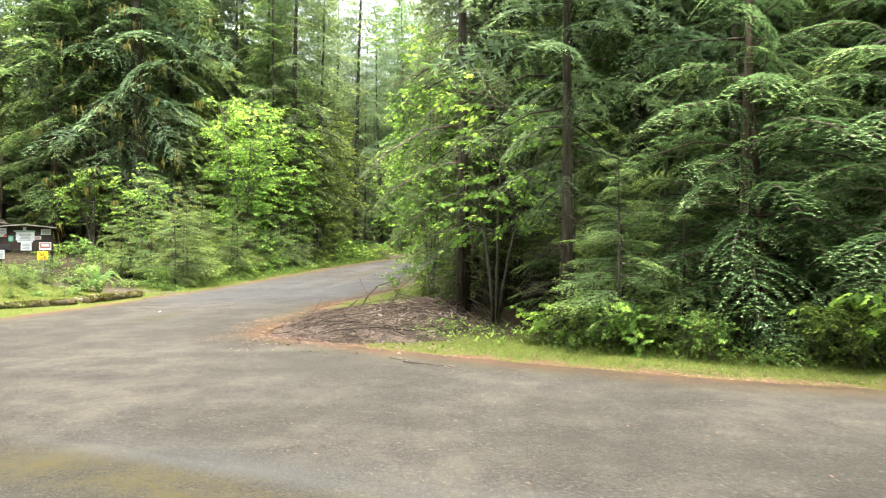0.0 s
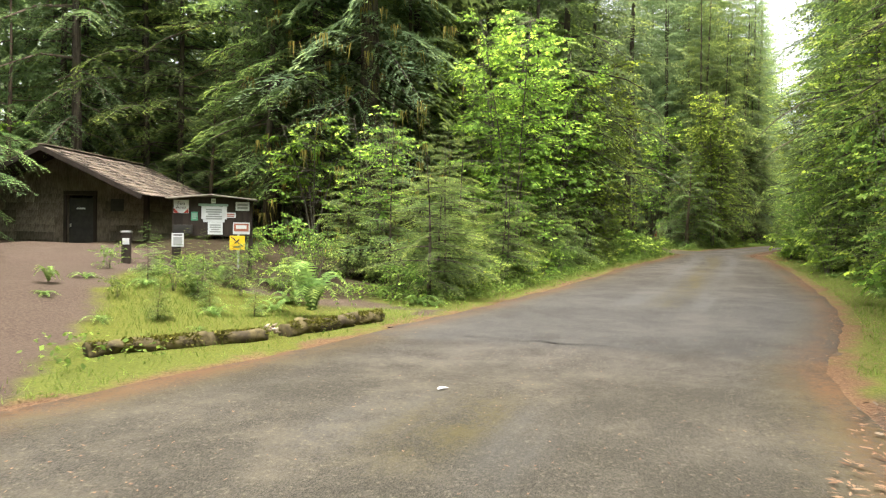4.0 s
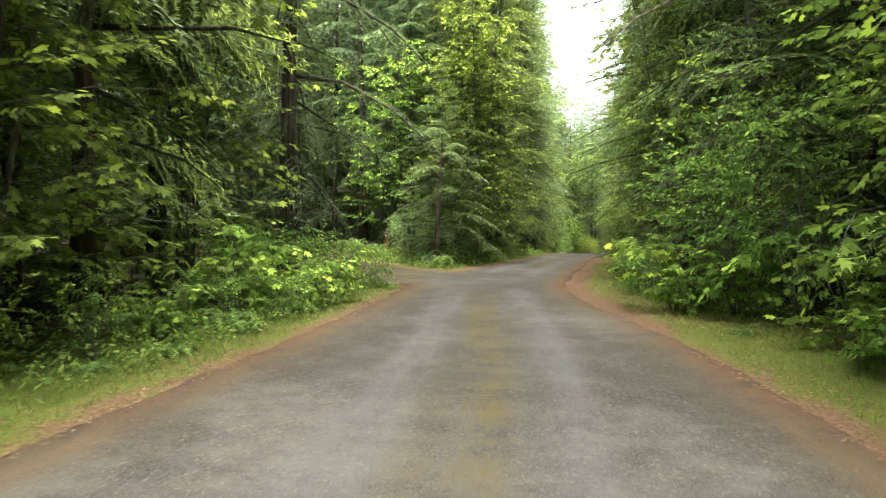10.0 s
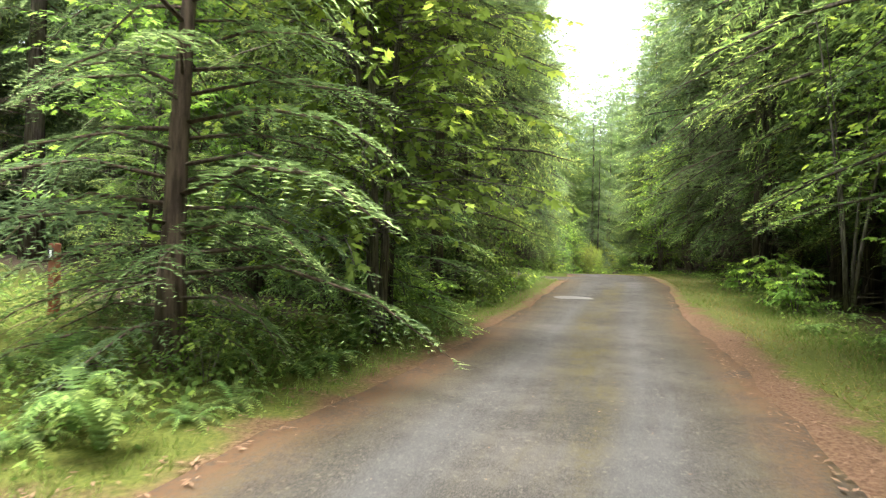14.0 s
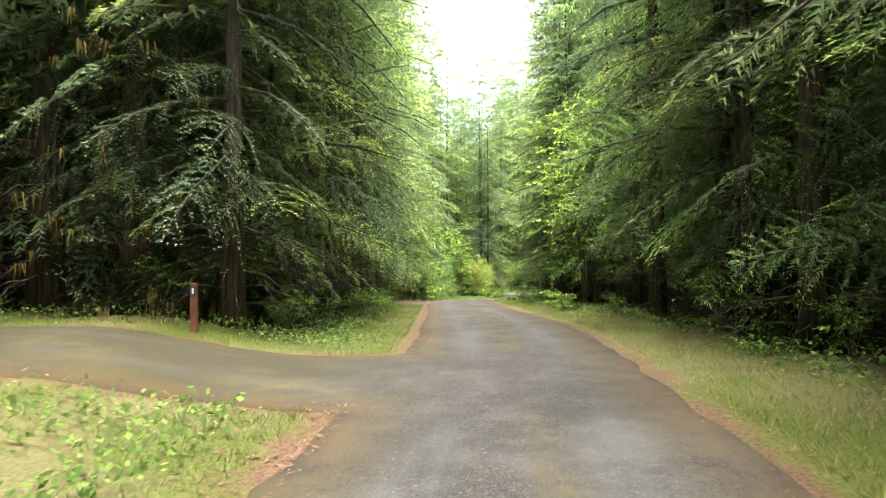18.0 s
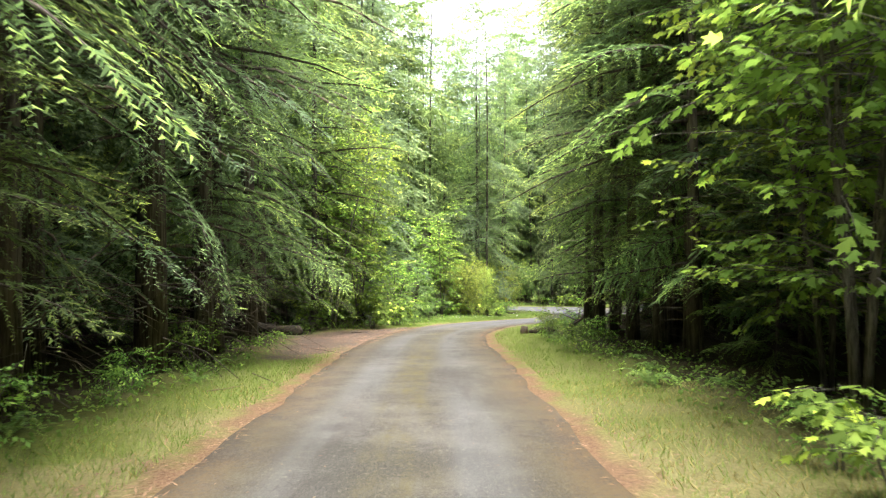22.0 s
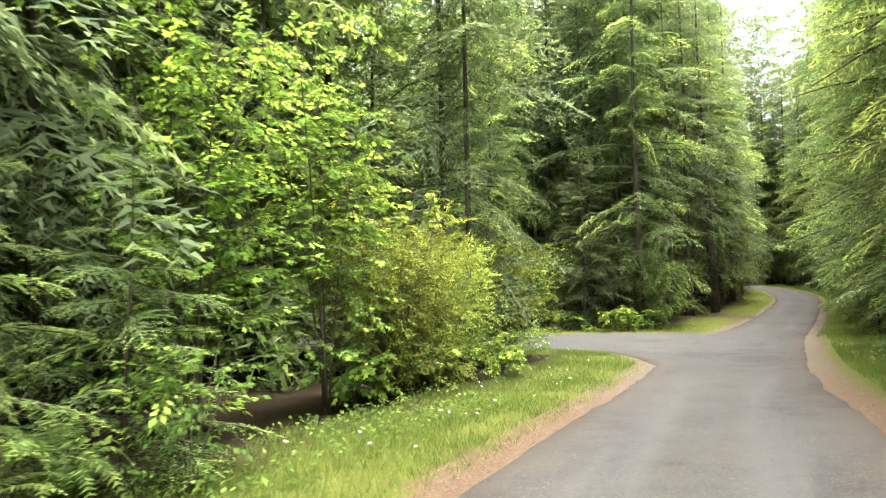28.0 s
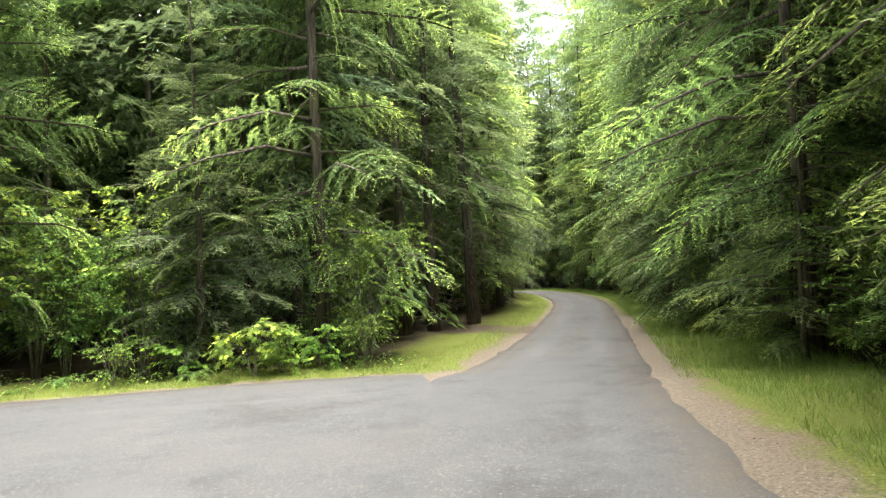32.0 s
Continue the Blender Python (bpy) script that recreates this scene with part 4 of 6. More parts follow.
def free(x, y, need, trees=0.0):
    if off_road([(x, y)])[0] < need or off_road([(x, y)], TRAILS)[0] < 0.5:
        return False
    if any((x - a) ** 2 + (y - b) ** 2 < r * r for a, b, r in CLEAR):
        return False
    return not trees or all((x - p[0]) ** 2 + (y - p[1]) ** 2 > trees * trees for p in placed if p[2] in TALL)


TALL = ("hemlock", "fir", "cedar", "pole", "far", "maple", "sapling", "maple_tall", "old", "back", "cone", "spruce")
# trees and bushes that stand out
plant("cedar", -3.7, 66.6, 1.1, 200, 0, tall=0.95, label="young red cedar with pale arching sprays on the wooded island")
plant("cone", -1.7, 68.9, 1.08, 30, 0)
plant("hemlock", -2.6, 73.4, 0.85, 10, 1)
plant("sapling", -1.6, 70.7, 1.2, 40, 2)
plant("sapling", -2.9, 72.0, 1.3, 140, 1)
plant("hemlock", -0.7, 75.4, 0.85, 20, 0)
plant("hemlock", 0.1, 78.2, 0.85, 130, 1)
plant("hemlock", -2.0, 77.2, 1.0, 250, 2)
plant("maple", 1.3, 80.4, 0.75, 40, 1)
plant("sapling", -4.9, 69.0, 1.1, 10, 0)
plant("shrub", -3.2, 66.2, 0.6, 0, 0)
plant("pole", -14.1, 82.5, 1.5, 40, 2, label="stout bare conifer trunk behind the campsite")
plant("pole", -8.0, 77.6, 1.25, 90, 1)
plant("willow", 25.3, 152.6, 0.95, 0, 0)
plant("willow", 24.4, 155.6, 1.15, 120, 1)
plant("willow", 21.6, 153.2, 1.05, 220, 0)
plant("spruce", 34.4, 165.3, 0.9, 20, 0, label="bright layered spruce beside the side road")
plant("pole", 42.0, 168.4, 1.2, 20, 0)
plant("pole", 44.4, 170.4, 1.15, 200, 1)
plant("pole", 46.9, 171.2, 1.1, 100, 2)
plant("fir", 39.6, 170.6, 0.9, 50, 1)
plant("old", 1.0, 95.3, 0.62, 60, 0, label="stout dark fir trunk with lichen-hung dead branches beside the pull-in")
plant("pole", -0.9, 95.6, 1.6, 10, 1)
plant("pole", -2.6, 95.2, 1.7, 110, 2)
plant("shrub", 38.3, 164.9, 0.8, 0, 0)
plant("maple", -19.5, 19.3, 1.1, 60, 2)
plant("maple", -20.6, 17.0, 1.0, 160, 2)
plant("pole", 2.46, 12.95, 0.75, 0, 0)
plant("fir", 0.55, 17.9, 0.72, 120, 2)
for x, y, sc in [(-10.6, 35.2, 0.9), (-9.9, 40.6, 1.0), (-9.0, 45.6, 0.95), (1.9, 38.0, 0.9), (2.3, 45.0, 0.95), (12.6, 131.6, 0.85)]:
    plant("maple_tall", x, y, sc)
plant("maple_tall", 16.8, 142.0, 0.72, 200, 0, label="yellow-green leafy tree spreading over the grass verge")
plant("maple_tall", 18.9, 144.4, 0.66, 80, 1, label="yellow-green leafy tree spreading over the grass verge")
plant("maple", 20.4, 146.6, 0.9, 10, 1)
plant("maple_low", 14.3, 104.6, 0.6, 0, 0)
plant("maple_low", 0.9, 50.9, 1.0, 0, 0)
plant("maple_low", 1.6, 49.2, 1.1, 70, 1)
plant("fern_up", -11.9, 23.0, 1.35, 0, 0, label="large sword fern with browned old fronds beside the mossy log")
plant("fern_up", -14.3, 22.6, 0.55, 90, 0)
plant("fern_up", -13.0, 24.3, 0.6, 200, 0)
KINDS_R = random.Random(21)


def walk_line(line, side, a, b, gap, off, mix, need, size=(0.85, 1.15), spread=0.0, over=1.9):
    """Sets plants beside a road from y = a to y = b, about gap metres apart and off metres from the asphalt."""
    t = np.gradient(line[:, :2], axis=0)
    t /= np.linalg.norm(t, axis=1)[:, None]
    n = np.column_stack([t[:, 1], -t[:, 0]]) * side
    arc = np.concatenate([[0], np.cumsum(np.hypot(*np.diff(line[:, :2], axis=0).T))])
    pos = gap * KINDS_R.uniform(0.2, 0.8)
    while pos < arc[-1]:
        i = int(np.searchsorted(arc, pos))
        o = KINDS_R.uniform(*off)
        x, y = line[i, :2] + n[i] * (line[i, 2] + o)
        kind = KINDS_R.choice(mix)
        sc = KINDS_R.uniform(*size)
        reach = KINDS[kind][0]["reach"] * sc
        if kind in ("sapling", "maple", "maple_tall", "thicket", "cedar", "hemlock", "fir", "willow") and reach > o + over:
            keep_sc = max(0.8 * sc, min(sc, sc * (o + over) / reach))
            o = max(o, reach * keep_sc / sc - over)
            sc = keep_sc
            x, y = line[i, :2] + n[i] * (line[i, 2] + o)
        if a <= line[i, 1] <= b and free(x, y, max(min(need, o - 0.1), 3.2 if kind == "pole" else 0), spread if kind in TALL else 0):
            plant(kind, x, y, sc)
        pos += gap * KINDS_R.uniform(0.7, 1.3)


BOTH = [MAIN, MAIN2]
# left: young hemlocks beyond the hut, then open dark trunks with ferns
walk_line(MAIN, -1, 25, 42, 1.2, (1.5, 3.2), ["sapling"], 1.2, (0.8, 1.25), 0.8)
walk_line(MAIN, -1, 26, 40, 1.6, (3.6, 5.5), ["sapling", "sapling", "maple"], 1.2, (0.75, 0.95), 1.1)
walk_line(MAIN, -1, 34, 50, 1.9, (3.6, 6.0), ["hemlock", "maple_tall", "maple", "hemlock"], 2, (0.85, 1.15), 1.4)
walk_line(MAIN, -1, 39, 50, 2.6, (6.5, 10.5), ["back", "back", "maple_tall"], 2, (0.9, 1.2), 2.0)
walk_line(MAIN, -1, 24, 56, 0.9, (0.9, 1.8), ["shrub", "maple_low", "fern"], 0.7, (0.45, 0.75))
walk_line(MAIN, -1, 46, 58.5, 0.9, (1.3, 2.6), ["shrub", "maple_low", "fern_up", "fern"], 0.9, (0.8, 1.1))
walk_line(MAIN, -1, 46, 58.5, 1.1, (2.4, 4.5), ["shrub", "maple_low", "shrub", "fern_up"], 0.9, (0.9, 1.3))
walk_line(MAIN, -1, 42, 58, 1.9, (3.0, 5.5), ["maple_tall", "pole", "fir", "maple_tall"], 2.2, (0.85, 1.1), 1.3, 1.2)
walk_line(MAIN, -1, 46, 58, 2.4, (5.0, 10.0), ["pole", "back", "back", "back"], 2.5, (0.9, 1.2), 1.6)
walk_line(SPUR1, -1, 55, 72, 1.1, (0.9, 2.4), ["shrub", "fern", "sapling", "maple_low"], 1.0, (0.6, 0.9))
walk_line(SPUR1, -1, 55, 72, 2.2, (3.0, 8.0), ["fir", "hemlock", "maple", "fir"], 2.2, (0.85, 1.15), 1.7)
walk_line(MAIN, -1, 62.5, 69.5, 0.7, (0.7, 1.8), ["fern", "fern", "fern_up"], 0.6, (0.5, 0.8))
walk_line(MAIN, -1, 69.5, 77, 0.8, (0.9, 2.0), ["shrub", "maple_low", "shrub"], 0.7, (0.35, 0.6))
walk_line(SPUR1, 1, 60, 74, 0.8, (0.6, 1.6), ["fern", "fern", "fern_up"], 0.6, (0.5, 0.85))
walk_line(MAIN, -1, 75, 80.5, 1.3, (1.9, 3.4), ["sapling", "hemlock", "sapling", "maple"], 1.2, (0.8, 1.1), 1.2)
walk_line(MAIN, -1, 71, 82.5, 2.2, (3.5, 7.5), ["hemlock", "fir", "hemlock", "maple_tall"], 2.5, (0.85, 1.1), 1.7)
walk_line(MAIN, -1, 77, 84, 1.2, (3.0, 6.0), ["sapling", "sapling", "under"], 1.5, (0.9, 1.2), 0.9)
walk_line(MAIN, -1, 76, 81.5, 0.9, (0.8, 1.7), ["shrub", "maple_low", "fern"], 0.7, (0.35, 0.6))
walk_line(MAIN, -1, 93, 128, 1.2, (1.6, 2.9), ["shrub", "fern", "fern", "shrub"], 1.3, (0.4, 0.75))
walk_line(MAIN, -1, 93, 128, 1.9, (2.6, 4.6), ["hemlock", "fir", "fir", "hemlock", "pole"], 2, (0.85, 1.15), 1.5)
walk_line(MAIN, -1, 93, 132, 2.6, (5.0, 9.0), ["back", "back"], 3, (0.9, 1.2), 1.9)
walk_line(MAIN, -1, 126, 133, 1.5, (1.8, 3.4), ["maple_low", "shrub", "maple", "maple_low"], 1.5, (0.8, 1.1))
walk_line(MAIN, -1, 125, 132, 1.8, (2.9, 6.0), ["maple", "hemlock", "maple_tall", "sapling"], 2.4, (0.9, 1.2), 1.3, 1.4)
walk_line(MAIN, -1, 132, 137.5, 1.7, (3.4, 5.0), ["hemlock", "fir", "hemlock", "sapling"], 2.4, (0.85, 1.05), 1.2, 0.9)
walk_line(MAIN, -1, 126, 139, 1.0, (1.8, 4.5), ["shrub", "fern_up", "shrub", "fern"], 1.6, (0.7, 1.1))
walk_line(MAIN, -1, 139, 147, 1.3, (3.4, 5.5), ["shrub", "maple_low", "shrub"], 3.0, (0.7, 1.1))
walk_line(MAIN, -1, 126, 138, 2.8, (6.5, 10.0), ["back", "back", "maple_tall"], 3, (0.9, 1.2), 1.9)
walk_line(MAIN, -1, 139, 147, 2.0, (3.4, 6.0), ["willow"], 3.0, (0.75, 1.0), 1.0)
# right
walk_line(MAIN, 1, 25, 57, 1.7, (1.6, 3.0), ["sapling", "shrub", "maple", "thicket", "sapling"], 1.3, (0.8, 1.1), 1.0)
walk_line(MAIN, 1, 23, 60, 2.0, (3.2, 5.0), ["hemlock", "maple_tall", "hemlock", "fir"], 2.3, (0.85, 1.1), 1.6, 0.9)
walk_line(MAIN, 1, 23, 60, 2.8, (6.0, 10.0), ["back", "back"], 2.5, (0.9, 1.2), 1.9)
walk_line(MAIN, 1, 24, 62, 1.1, (1.2, 2.2), ["shrub", "fern", "shrub", "maple_low"], 1.0, (0.5, 0.85))
walk_line(MAIN, 1, 82, 100, 1.9, (2.8, 4.6), ["hemlock", "pole", "fir", "fir"], 2.2, (0.9, 1.15), 1.5)
walk_line(MAIN, 1, 58, 82, 1.9, (3.0, 4.8), ["hemlock", "hemlock", "sapling", "maple", "hemlock"], 2.2, (0.85, 1.1), 1.5, 1.2)
walk_line(MAIN, 1, 58, 104, 2.4, (5.5, 9.5), ["back", "back"], 3, (0.95, 1.2), 1.9)
walk_line(MAIN, 1, 60, 95, 1.4, (2.0, 3.2), ["shrub", "fern", "maple_low"], 1.7, (0.5, 0.9))
walk_line(MAIN, 1, 95, 134, 1.5, (1.9, 3.2), ["fern", "fern", "shrub"], 1.7, (0.4, 0.75))
walk_line(MAIN, 1, 102, 136, 2.1, (3.0, 5.2), ["hemlock", "pole", "maple_tall", "pole", "sapling", "hemlock"], 2.6, (0.8, 1.0), 1.5, 1.0)
walk_line(MAIN, 1, 102, 140, 2.6, (5.5, 9.5), ["pole", "back", "back"], 3, (0.9, 1.15), 1.9)
walk_line(MAIN, 1, 137, 160, 1.9, (3.8, 5.6), ["hemlock", "sapling", "thicket", "hemlock"], 3, (0.85, 1.1), 1.5, -0.3)
walk_line(MAIN, 1, 137, 160, 2.6, (6.0, 9.5), ["back", "back"], 3.5, (0.95, 1.2), 1.9)
walk_line(MAIN2, 1, 157, 230, 2.5, (3.2, 4.8), ["hemlock", "fir", "hemlock"], 2.4, (0.9, 1.15), 1.6, 0.8)
walk_line(MAIN2, 1, 157, 230, 3.0, (5.5, 9.0), ["far", "back"], 3.5, (0.95, 1.2), 2.2)
# beyond the side road
walk_line(MAIN2, -1, 172, 230, 2.2, (2.6, 4.6), ["thicket", "hemlock", "fir", "shrub"], 2, (0.8, 1.1), 1.5)
walk_line(MAIN2, -1, 165, 230, 3.0, (5.5, 9.0), ["far", "back"], 3.5, (0.9, 1.2), 2.2)
walk_line(SIDE, 1, 157, 180, 1.5, (2.4, 4.0), ["hemlock", "thicket", "hemlock"], 1.8, (0.85, 1.1), 1.6, 0.2)
walk_line(SIDE, 1, 157, 180, 1.6, (2.6, 4.6), ["shrub", "maple", "thicket", "shrub"], 1.0, (0.6, 0.95), 0.9)
walk_line(MAIN2, 1, 150, 200, 1.7, (2.8, 4.2), ["sapling", "cedar", "sapling"], 1.0, (1.0, 1.5), 0.9, 0.3)
walk_line(MAIN, 1, 140, 158, 1.7, (3.6, 4.8), ["sapling", "cedar", "thicket"], 1.0, (0.8, 1.2), 0.9, -0.3)
walk_line(SIDE, 1, 157, 180, 1.0, (1.0, 2.4), ["shrub", "fern", "maple_low"], 0.9, (0.55, 0.9))
walk_line(SIDE, 1, 157, 180, 2.4, (5.0, 10.0), ["back", "back"], 3.5, (0.95, 1.2), 1.9)
walk_line(SIDE, -1, 160, 180, 2.0, (2.4, 5.0), ["willow", "thicket", "hemlock"], 1.8, (0.8, 1.1), 1.5)
walk_line(SIDE, -1, 160, 180, 2.6, (6.0, 10.0), ["back", "back"], 1.8, (0.9, 1.1), 1.9)
# round the entrance
walk_line(APRON[(APRON[:, 0] > -2) & (APRON[:, 0] < 42)], 1, -40, 60, 1.4, (2.2, 3.6), ["hemlock", "cedar", "sapling", "sapling"], 1.9, (0.9, 1.15), 1.0)
walk_line(APRON[(APRON[:, 0] > -2) & (APRON[:, 0] < 42)], 1, -40, 60, 2.6, (5.0, 9.0), ["back", "back"], 3, (0.95, 1.2), 1.9)
walk_line(APRON[(APRON[:, 0] > -2) & (APRON[:, 0] < 42)], 1, -40, 60, 0.9, (1.4, 2.4), ["shrub", "fern", "shrub", "maple_low"], 1.2, (0.5, 0.8))
walk_line(APRON[(APRON[:, 0] > -40) & (APRON[:, 0] < 42)], -1, -40, 60, 3.2, (3.5, 7.0), ["far"], 2.0, (0.9, 1.2), 2)
# behind the kiosk and the hut
for x, y, kind, sc in [(-14.2, 31.5, "sapling", 1.0), (-21.0, 35.5, "hemlock", 1.0), (-12.8, 29.0, "sapling", 1.0), (-28.0, 36.5, "hemlock", 1.0), (-24.8, 36.8, "cedar", 1.0), (-31.6, 32.5, "cedar", 1.0), (-28.0, 27.0, "cedar", 1.0), (-26.4, 25.2, "maple", 1.0), (-28.6, 24.6, "maple_tall", 0.8), (-27.8, 23.5, "maple_tall", 0.8), (-34.0, 39.0, "hemlock", 1.1), (-30.0, 41.0, "hemlock", 1.1), (-37.0, 33.0, "back", 1.1), (-26.0, 46.5, "hemlock", 1.1), (-29.5, 38.0, "hemlock", 1.1), (-24.5, 39.0, "fir", 1.2),
                       (-31.5, 30.0, "maple", 1.1), (-20.5, 42.0, "maple", 1.2), (-15.5, 28.4, "shrub", 0.9), (-13.9, 26.9, "shrub", 0.8), (-17.0, 28.6, "shrub", 0.8), (-33, 24, "hemlock", 1.1), (-29, 21, "thicket", 1.0)]:
    plant(kind, x, y, sc)
for x, y, kind, sc in [(-14.4, 23.0, "sapling", 0.27), (-15.3, 24.9, "sapling", 0.25), (-14.3, 25.4, "fern", 0.8), (-16.1, 24.7, "shrub", 0.45), (-13.8, 25.0, "shrub", 0.6), (-15.1, 25.6, "shrub", 0.5), (-13.6, 22.2, "sapling", 0.22), (-15.1, 22.2, "fern", 0.6), (-14.7, 24.4, "sapling", 0.3), (-13.1, 24.2, "fern", 0.7), (-12.6, 20.6, "fern", 0.35), (-14.0, 25.9, "shrub", 0.5)]:
    plant(kind, x, y, sc)
for x, y, kind, sc in [(0.1, 79.6, "fern_up", 0.9), (-0.9, 78.6, "shrub", 1.1), (-2.6, 76.2, "maple_low", 1.0), (-3.9, 75.4, "shrub", 1.1), (-1.5, 75.9, "shrub", 0.9), (-3.2, 78.6, "maple_low", 1.1), (-0.3, 76.8, "shrub", 0.8), (-1.7, 73.0, "maple_low", 0.7), (-2.0, 72.0, "fern_up", 0.9), (-3.5, 73.6, "shrub", 1.1),
                       (0.75, 80.6, "shrub", 0.8), (0.5, 77.7, "shrub", 1.1), (0.85, 79.3, "shrub", 1.1), (0.2, 78.7, "shrub", 0.9), (-0.2, 80.9, "shrub", 1.0), (1.1, 80.2, "shrub", 0.75), (-1.2, 80.2, "under", 0.6), (-4.4, 77.0, "under", 0.7), (20.0, 117.3, "pole", 1.0), (21.4, 119.4, "pole", 0.9), (18.9, 114.6, "pole", 0.9), (20.86, 124.0, "pole", 0.8), (22.0, 121.4, "pole", 0.9)]:
    plant(kind, x, y, sc)
for x, y, kind, sc in [(-15.4, 15.9, "shrub", 0.5), (-14.7, 16.3, "fern", 0.5), (-16.2, 17.2, "shrub", 0.4), (-17.6, 18.5, "shrub", 0.55), (-18.8, 19.6, "maple_low", 0.5), (-17.0, 16.4, "shrub", 0.7), (-16.9, 18.9, "fern", 0.45), (-15.3, 17.2, "fern", 0.35),
                       (-5.8, 55.6, "shrub", 0.85), (-5.5, 56.4, "shrub", 0.85), (-6.4, 57.4, "shrub", 0.8), (-6.5, 56.2, "fern_up", 0.8), (-5.0, 55.7, "fern", 0.7),
                       (2.9, 95.6, "shrub", 1.2), (3.6, 97.2, "maple_low", 1.2), (2.2, 97.4, "shrub", 1.3), (2.9, 98.6, "sapling", 0.8), (4.3, 99.2, "shrub", 1.0), (3.8, 100.6, "sapling", 0.7), (3.9, 96.0, "fern_up", 0.8), (1.2, 96.0, "under", 0.8), (1.6, 94.8, "shrub", 0.9)]:
    plant(kind, x, y, sc)
plant("old", -16.9, 36.6, 1.0, 140, 0)
plant("old", -19.2, 36.4, 0.75, 20, 0)
for x, y, kind, sc in [(-11.5, 31.0, "sapling", 1.2), (-10.9, 28.2, "sapling", 0.95), (-12.6, 33.6, "sapling", 1.0), (-13.9, 29.4, "sapling", 0.95), (-11.8, 38.0, "maple_tall", 0.9), (-17.9, 33.8, "maple", 1.1),
                       (-21.5, 37.0, "hemlock", 1.1), (-27.0, 37.5, "hemlock", 1.0), (-30.0, 34.5, "fir", 1.1), (-32.5, 36.0, "hemlock", 1.2), (-22.8, 41.0, "fir", 1.1), (-26.5, 43.0, "hemlock", 1.2), (-17.0, 42.5, "fir", 1.2), (-30.5, 25.5, "maple_tall", 0.8),
                       (-35.5, 29.0, "fir", 1.1), (-36.0, 22.0, "hemlock", 1.1), (-11.6, 26.4, "shrub", 0.7), (-10.8, 25.9, "fern", 0.7), (-12.3, 27.5, "fern", 0.9), (-0.4, 21.6, "maple_tall", 0.75), (1.3, 16.0, "maple", 1.0), (3.0, 15.5, "sapling", 1.2), (4.6, 14.0, "sapling", 1.3), (0.8, 20.0, "sapling", 1.3), (3.4, 18.6, "hemlock", 0.9), (5.8, 12.2, "cedar", 0.9), (-16.6, 22.2, "fern", 0.5), (-15.6, 20.4, "fern", 0.4), (-13.4, 20.6, "sapling", 0.2), (-16.0, 23.6, "sapling", 0.24), (-14.9, 21.3, "shrub", 0.3), (-13.2, 21.8, "fern", 0.55), (-14.0, 20.0, "fern", 0.5), (-15.4, 22.6, "sapling", 0.26), (-14.9, 23.1, "sapling", 0.25), (-14.1, 22.5, "sapling", 0.22), (-14.6, 22.4, "shrub", 0.4), (-15.0, 23.7, "shrub", 0.45), (-12.7, 22.3, "sapling", 0.22), (-17.2, 23.4, "shrub", 0.4), (-16.2, 21.0, "fern_up", 0.4), (-12.9, 23.3, "fern", 0.6), (-15.2, 24.6, "fern_up", 0.5), (-13.9, 23.6, "shrub", 0.35), (3.1, 11.6, "sapling", 0.9)]:
    plant(kind, x, y, sc)
for j in range(9):
    for i in range(7):
        x, y = -25 + 3.6 * i + prand.uniform(-1, 1), 83 + 3.6 * j + prand.uniform(-1, 1)
        if free(x, y, 2.8, 1.9):
            plant("back", x, y, prand.uniform(0.9, 1.2))
for j in range(6):
    for i in range(3):
        x, y = 7.5 + 3.3 * i + prand.uniform(-0.8, 0.8), 145 + 3.3 * j + prand.uniform(-0.8, 0.8)
        if free(x, y, 3.0, 1.8):
            plant("back", x, y, prand.uniform(1.05, 1.35))
# the forest behind: the nearer trees one by one, the rest as one mass
cell = 4.6
grid = np.array([(i * cell + prand.uniform(-2, 2), j * cell + prand.uniform(-2, 2), (i + j) % 2) for i in range(-26, 39) for j in range(-17, 64)])
gd, gb, gt = off_road(grid), off_road(grid, BOTH), off_road(grid, TRAILS)
ok = (gd > 8.5) & (gt > 0.5) & ((grid[:, 0] + 20) ** 2 + (grid[:, 1] - 27) ** 2 > 150) & (gd < np.where(grid[:, 1] > -5, 38, 24) + 34 * grid[:, 2])
stems = np.array([p[:2] for p in placed if p[2] in TALL])
ok &= ((grid[:, None, :2] - stems[None]) ** 2).sum(-1).min(1) > 2.2 ** 2
for a, b, r in CLEAR:
    ok &= (grid[:, 0] - a) ** 2 + (grid[:, 1] - b) ** 2 > r * r
spots = [(gb[k], grid[k, 0], grid[k, 1], prand.uniform(0.85, 1.3), prand.uniform(0, 6.28)) for k in np.flatnonzero(ok)]
spots.sort()
for d, x, y, sc, az in spots[:170]:
    plant("far", x, y, sc)
tries = np.array([(prand.uniform(-45, 75), prand.uniform(5, 205)) for k in range(1400)])
td, low_spots = off_road(tries), []
for (x, y), d in zip(tries, td):
    if 7.5 < d < 24 and len(low_spots) < 190 and all((x - a) ** 2 + (y - b) ** 2 > 12 for a, b in low_spots) and free(x, y, 7.5):
        low_spots.append((x, y))
        plant("under", x, y, prand.uniform(0.7, 1.15))
mass, mass_tips, wood = [], [], []
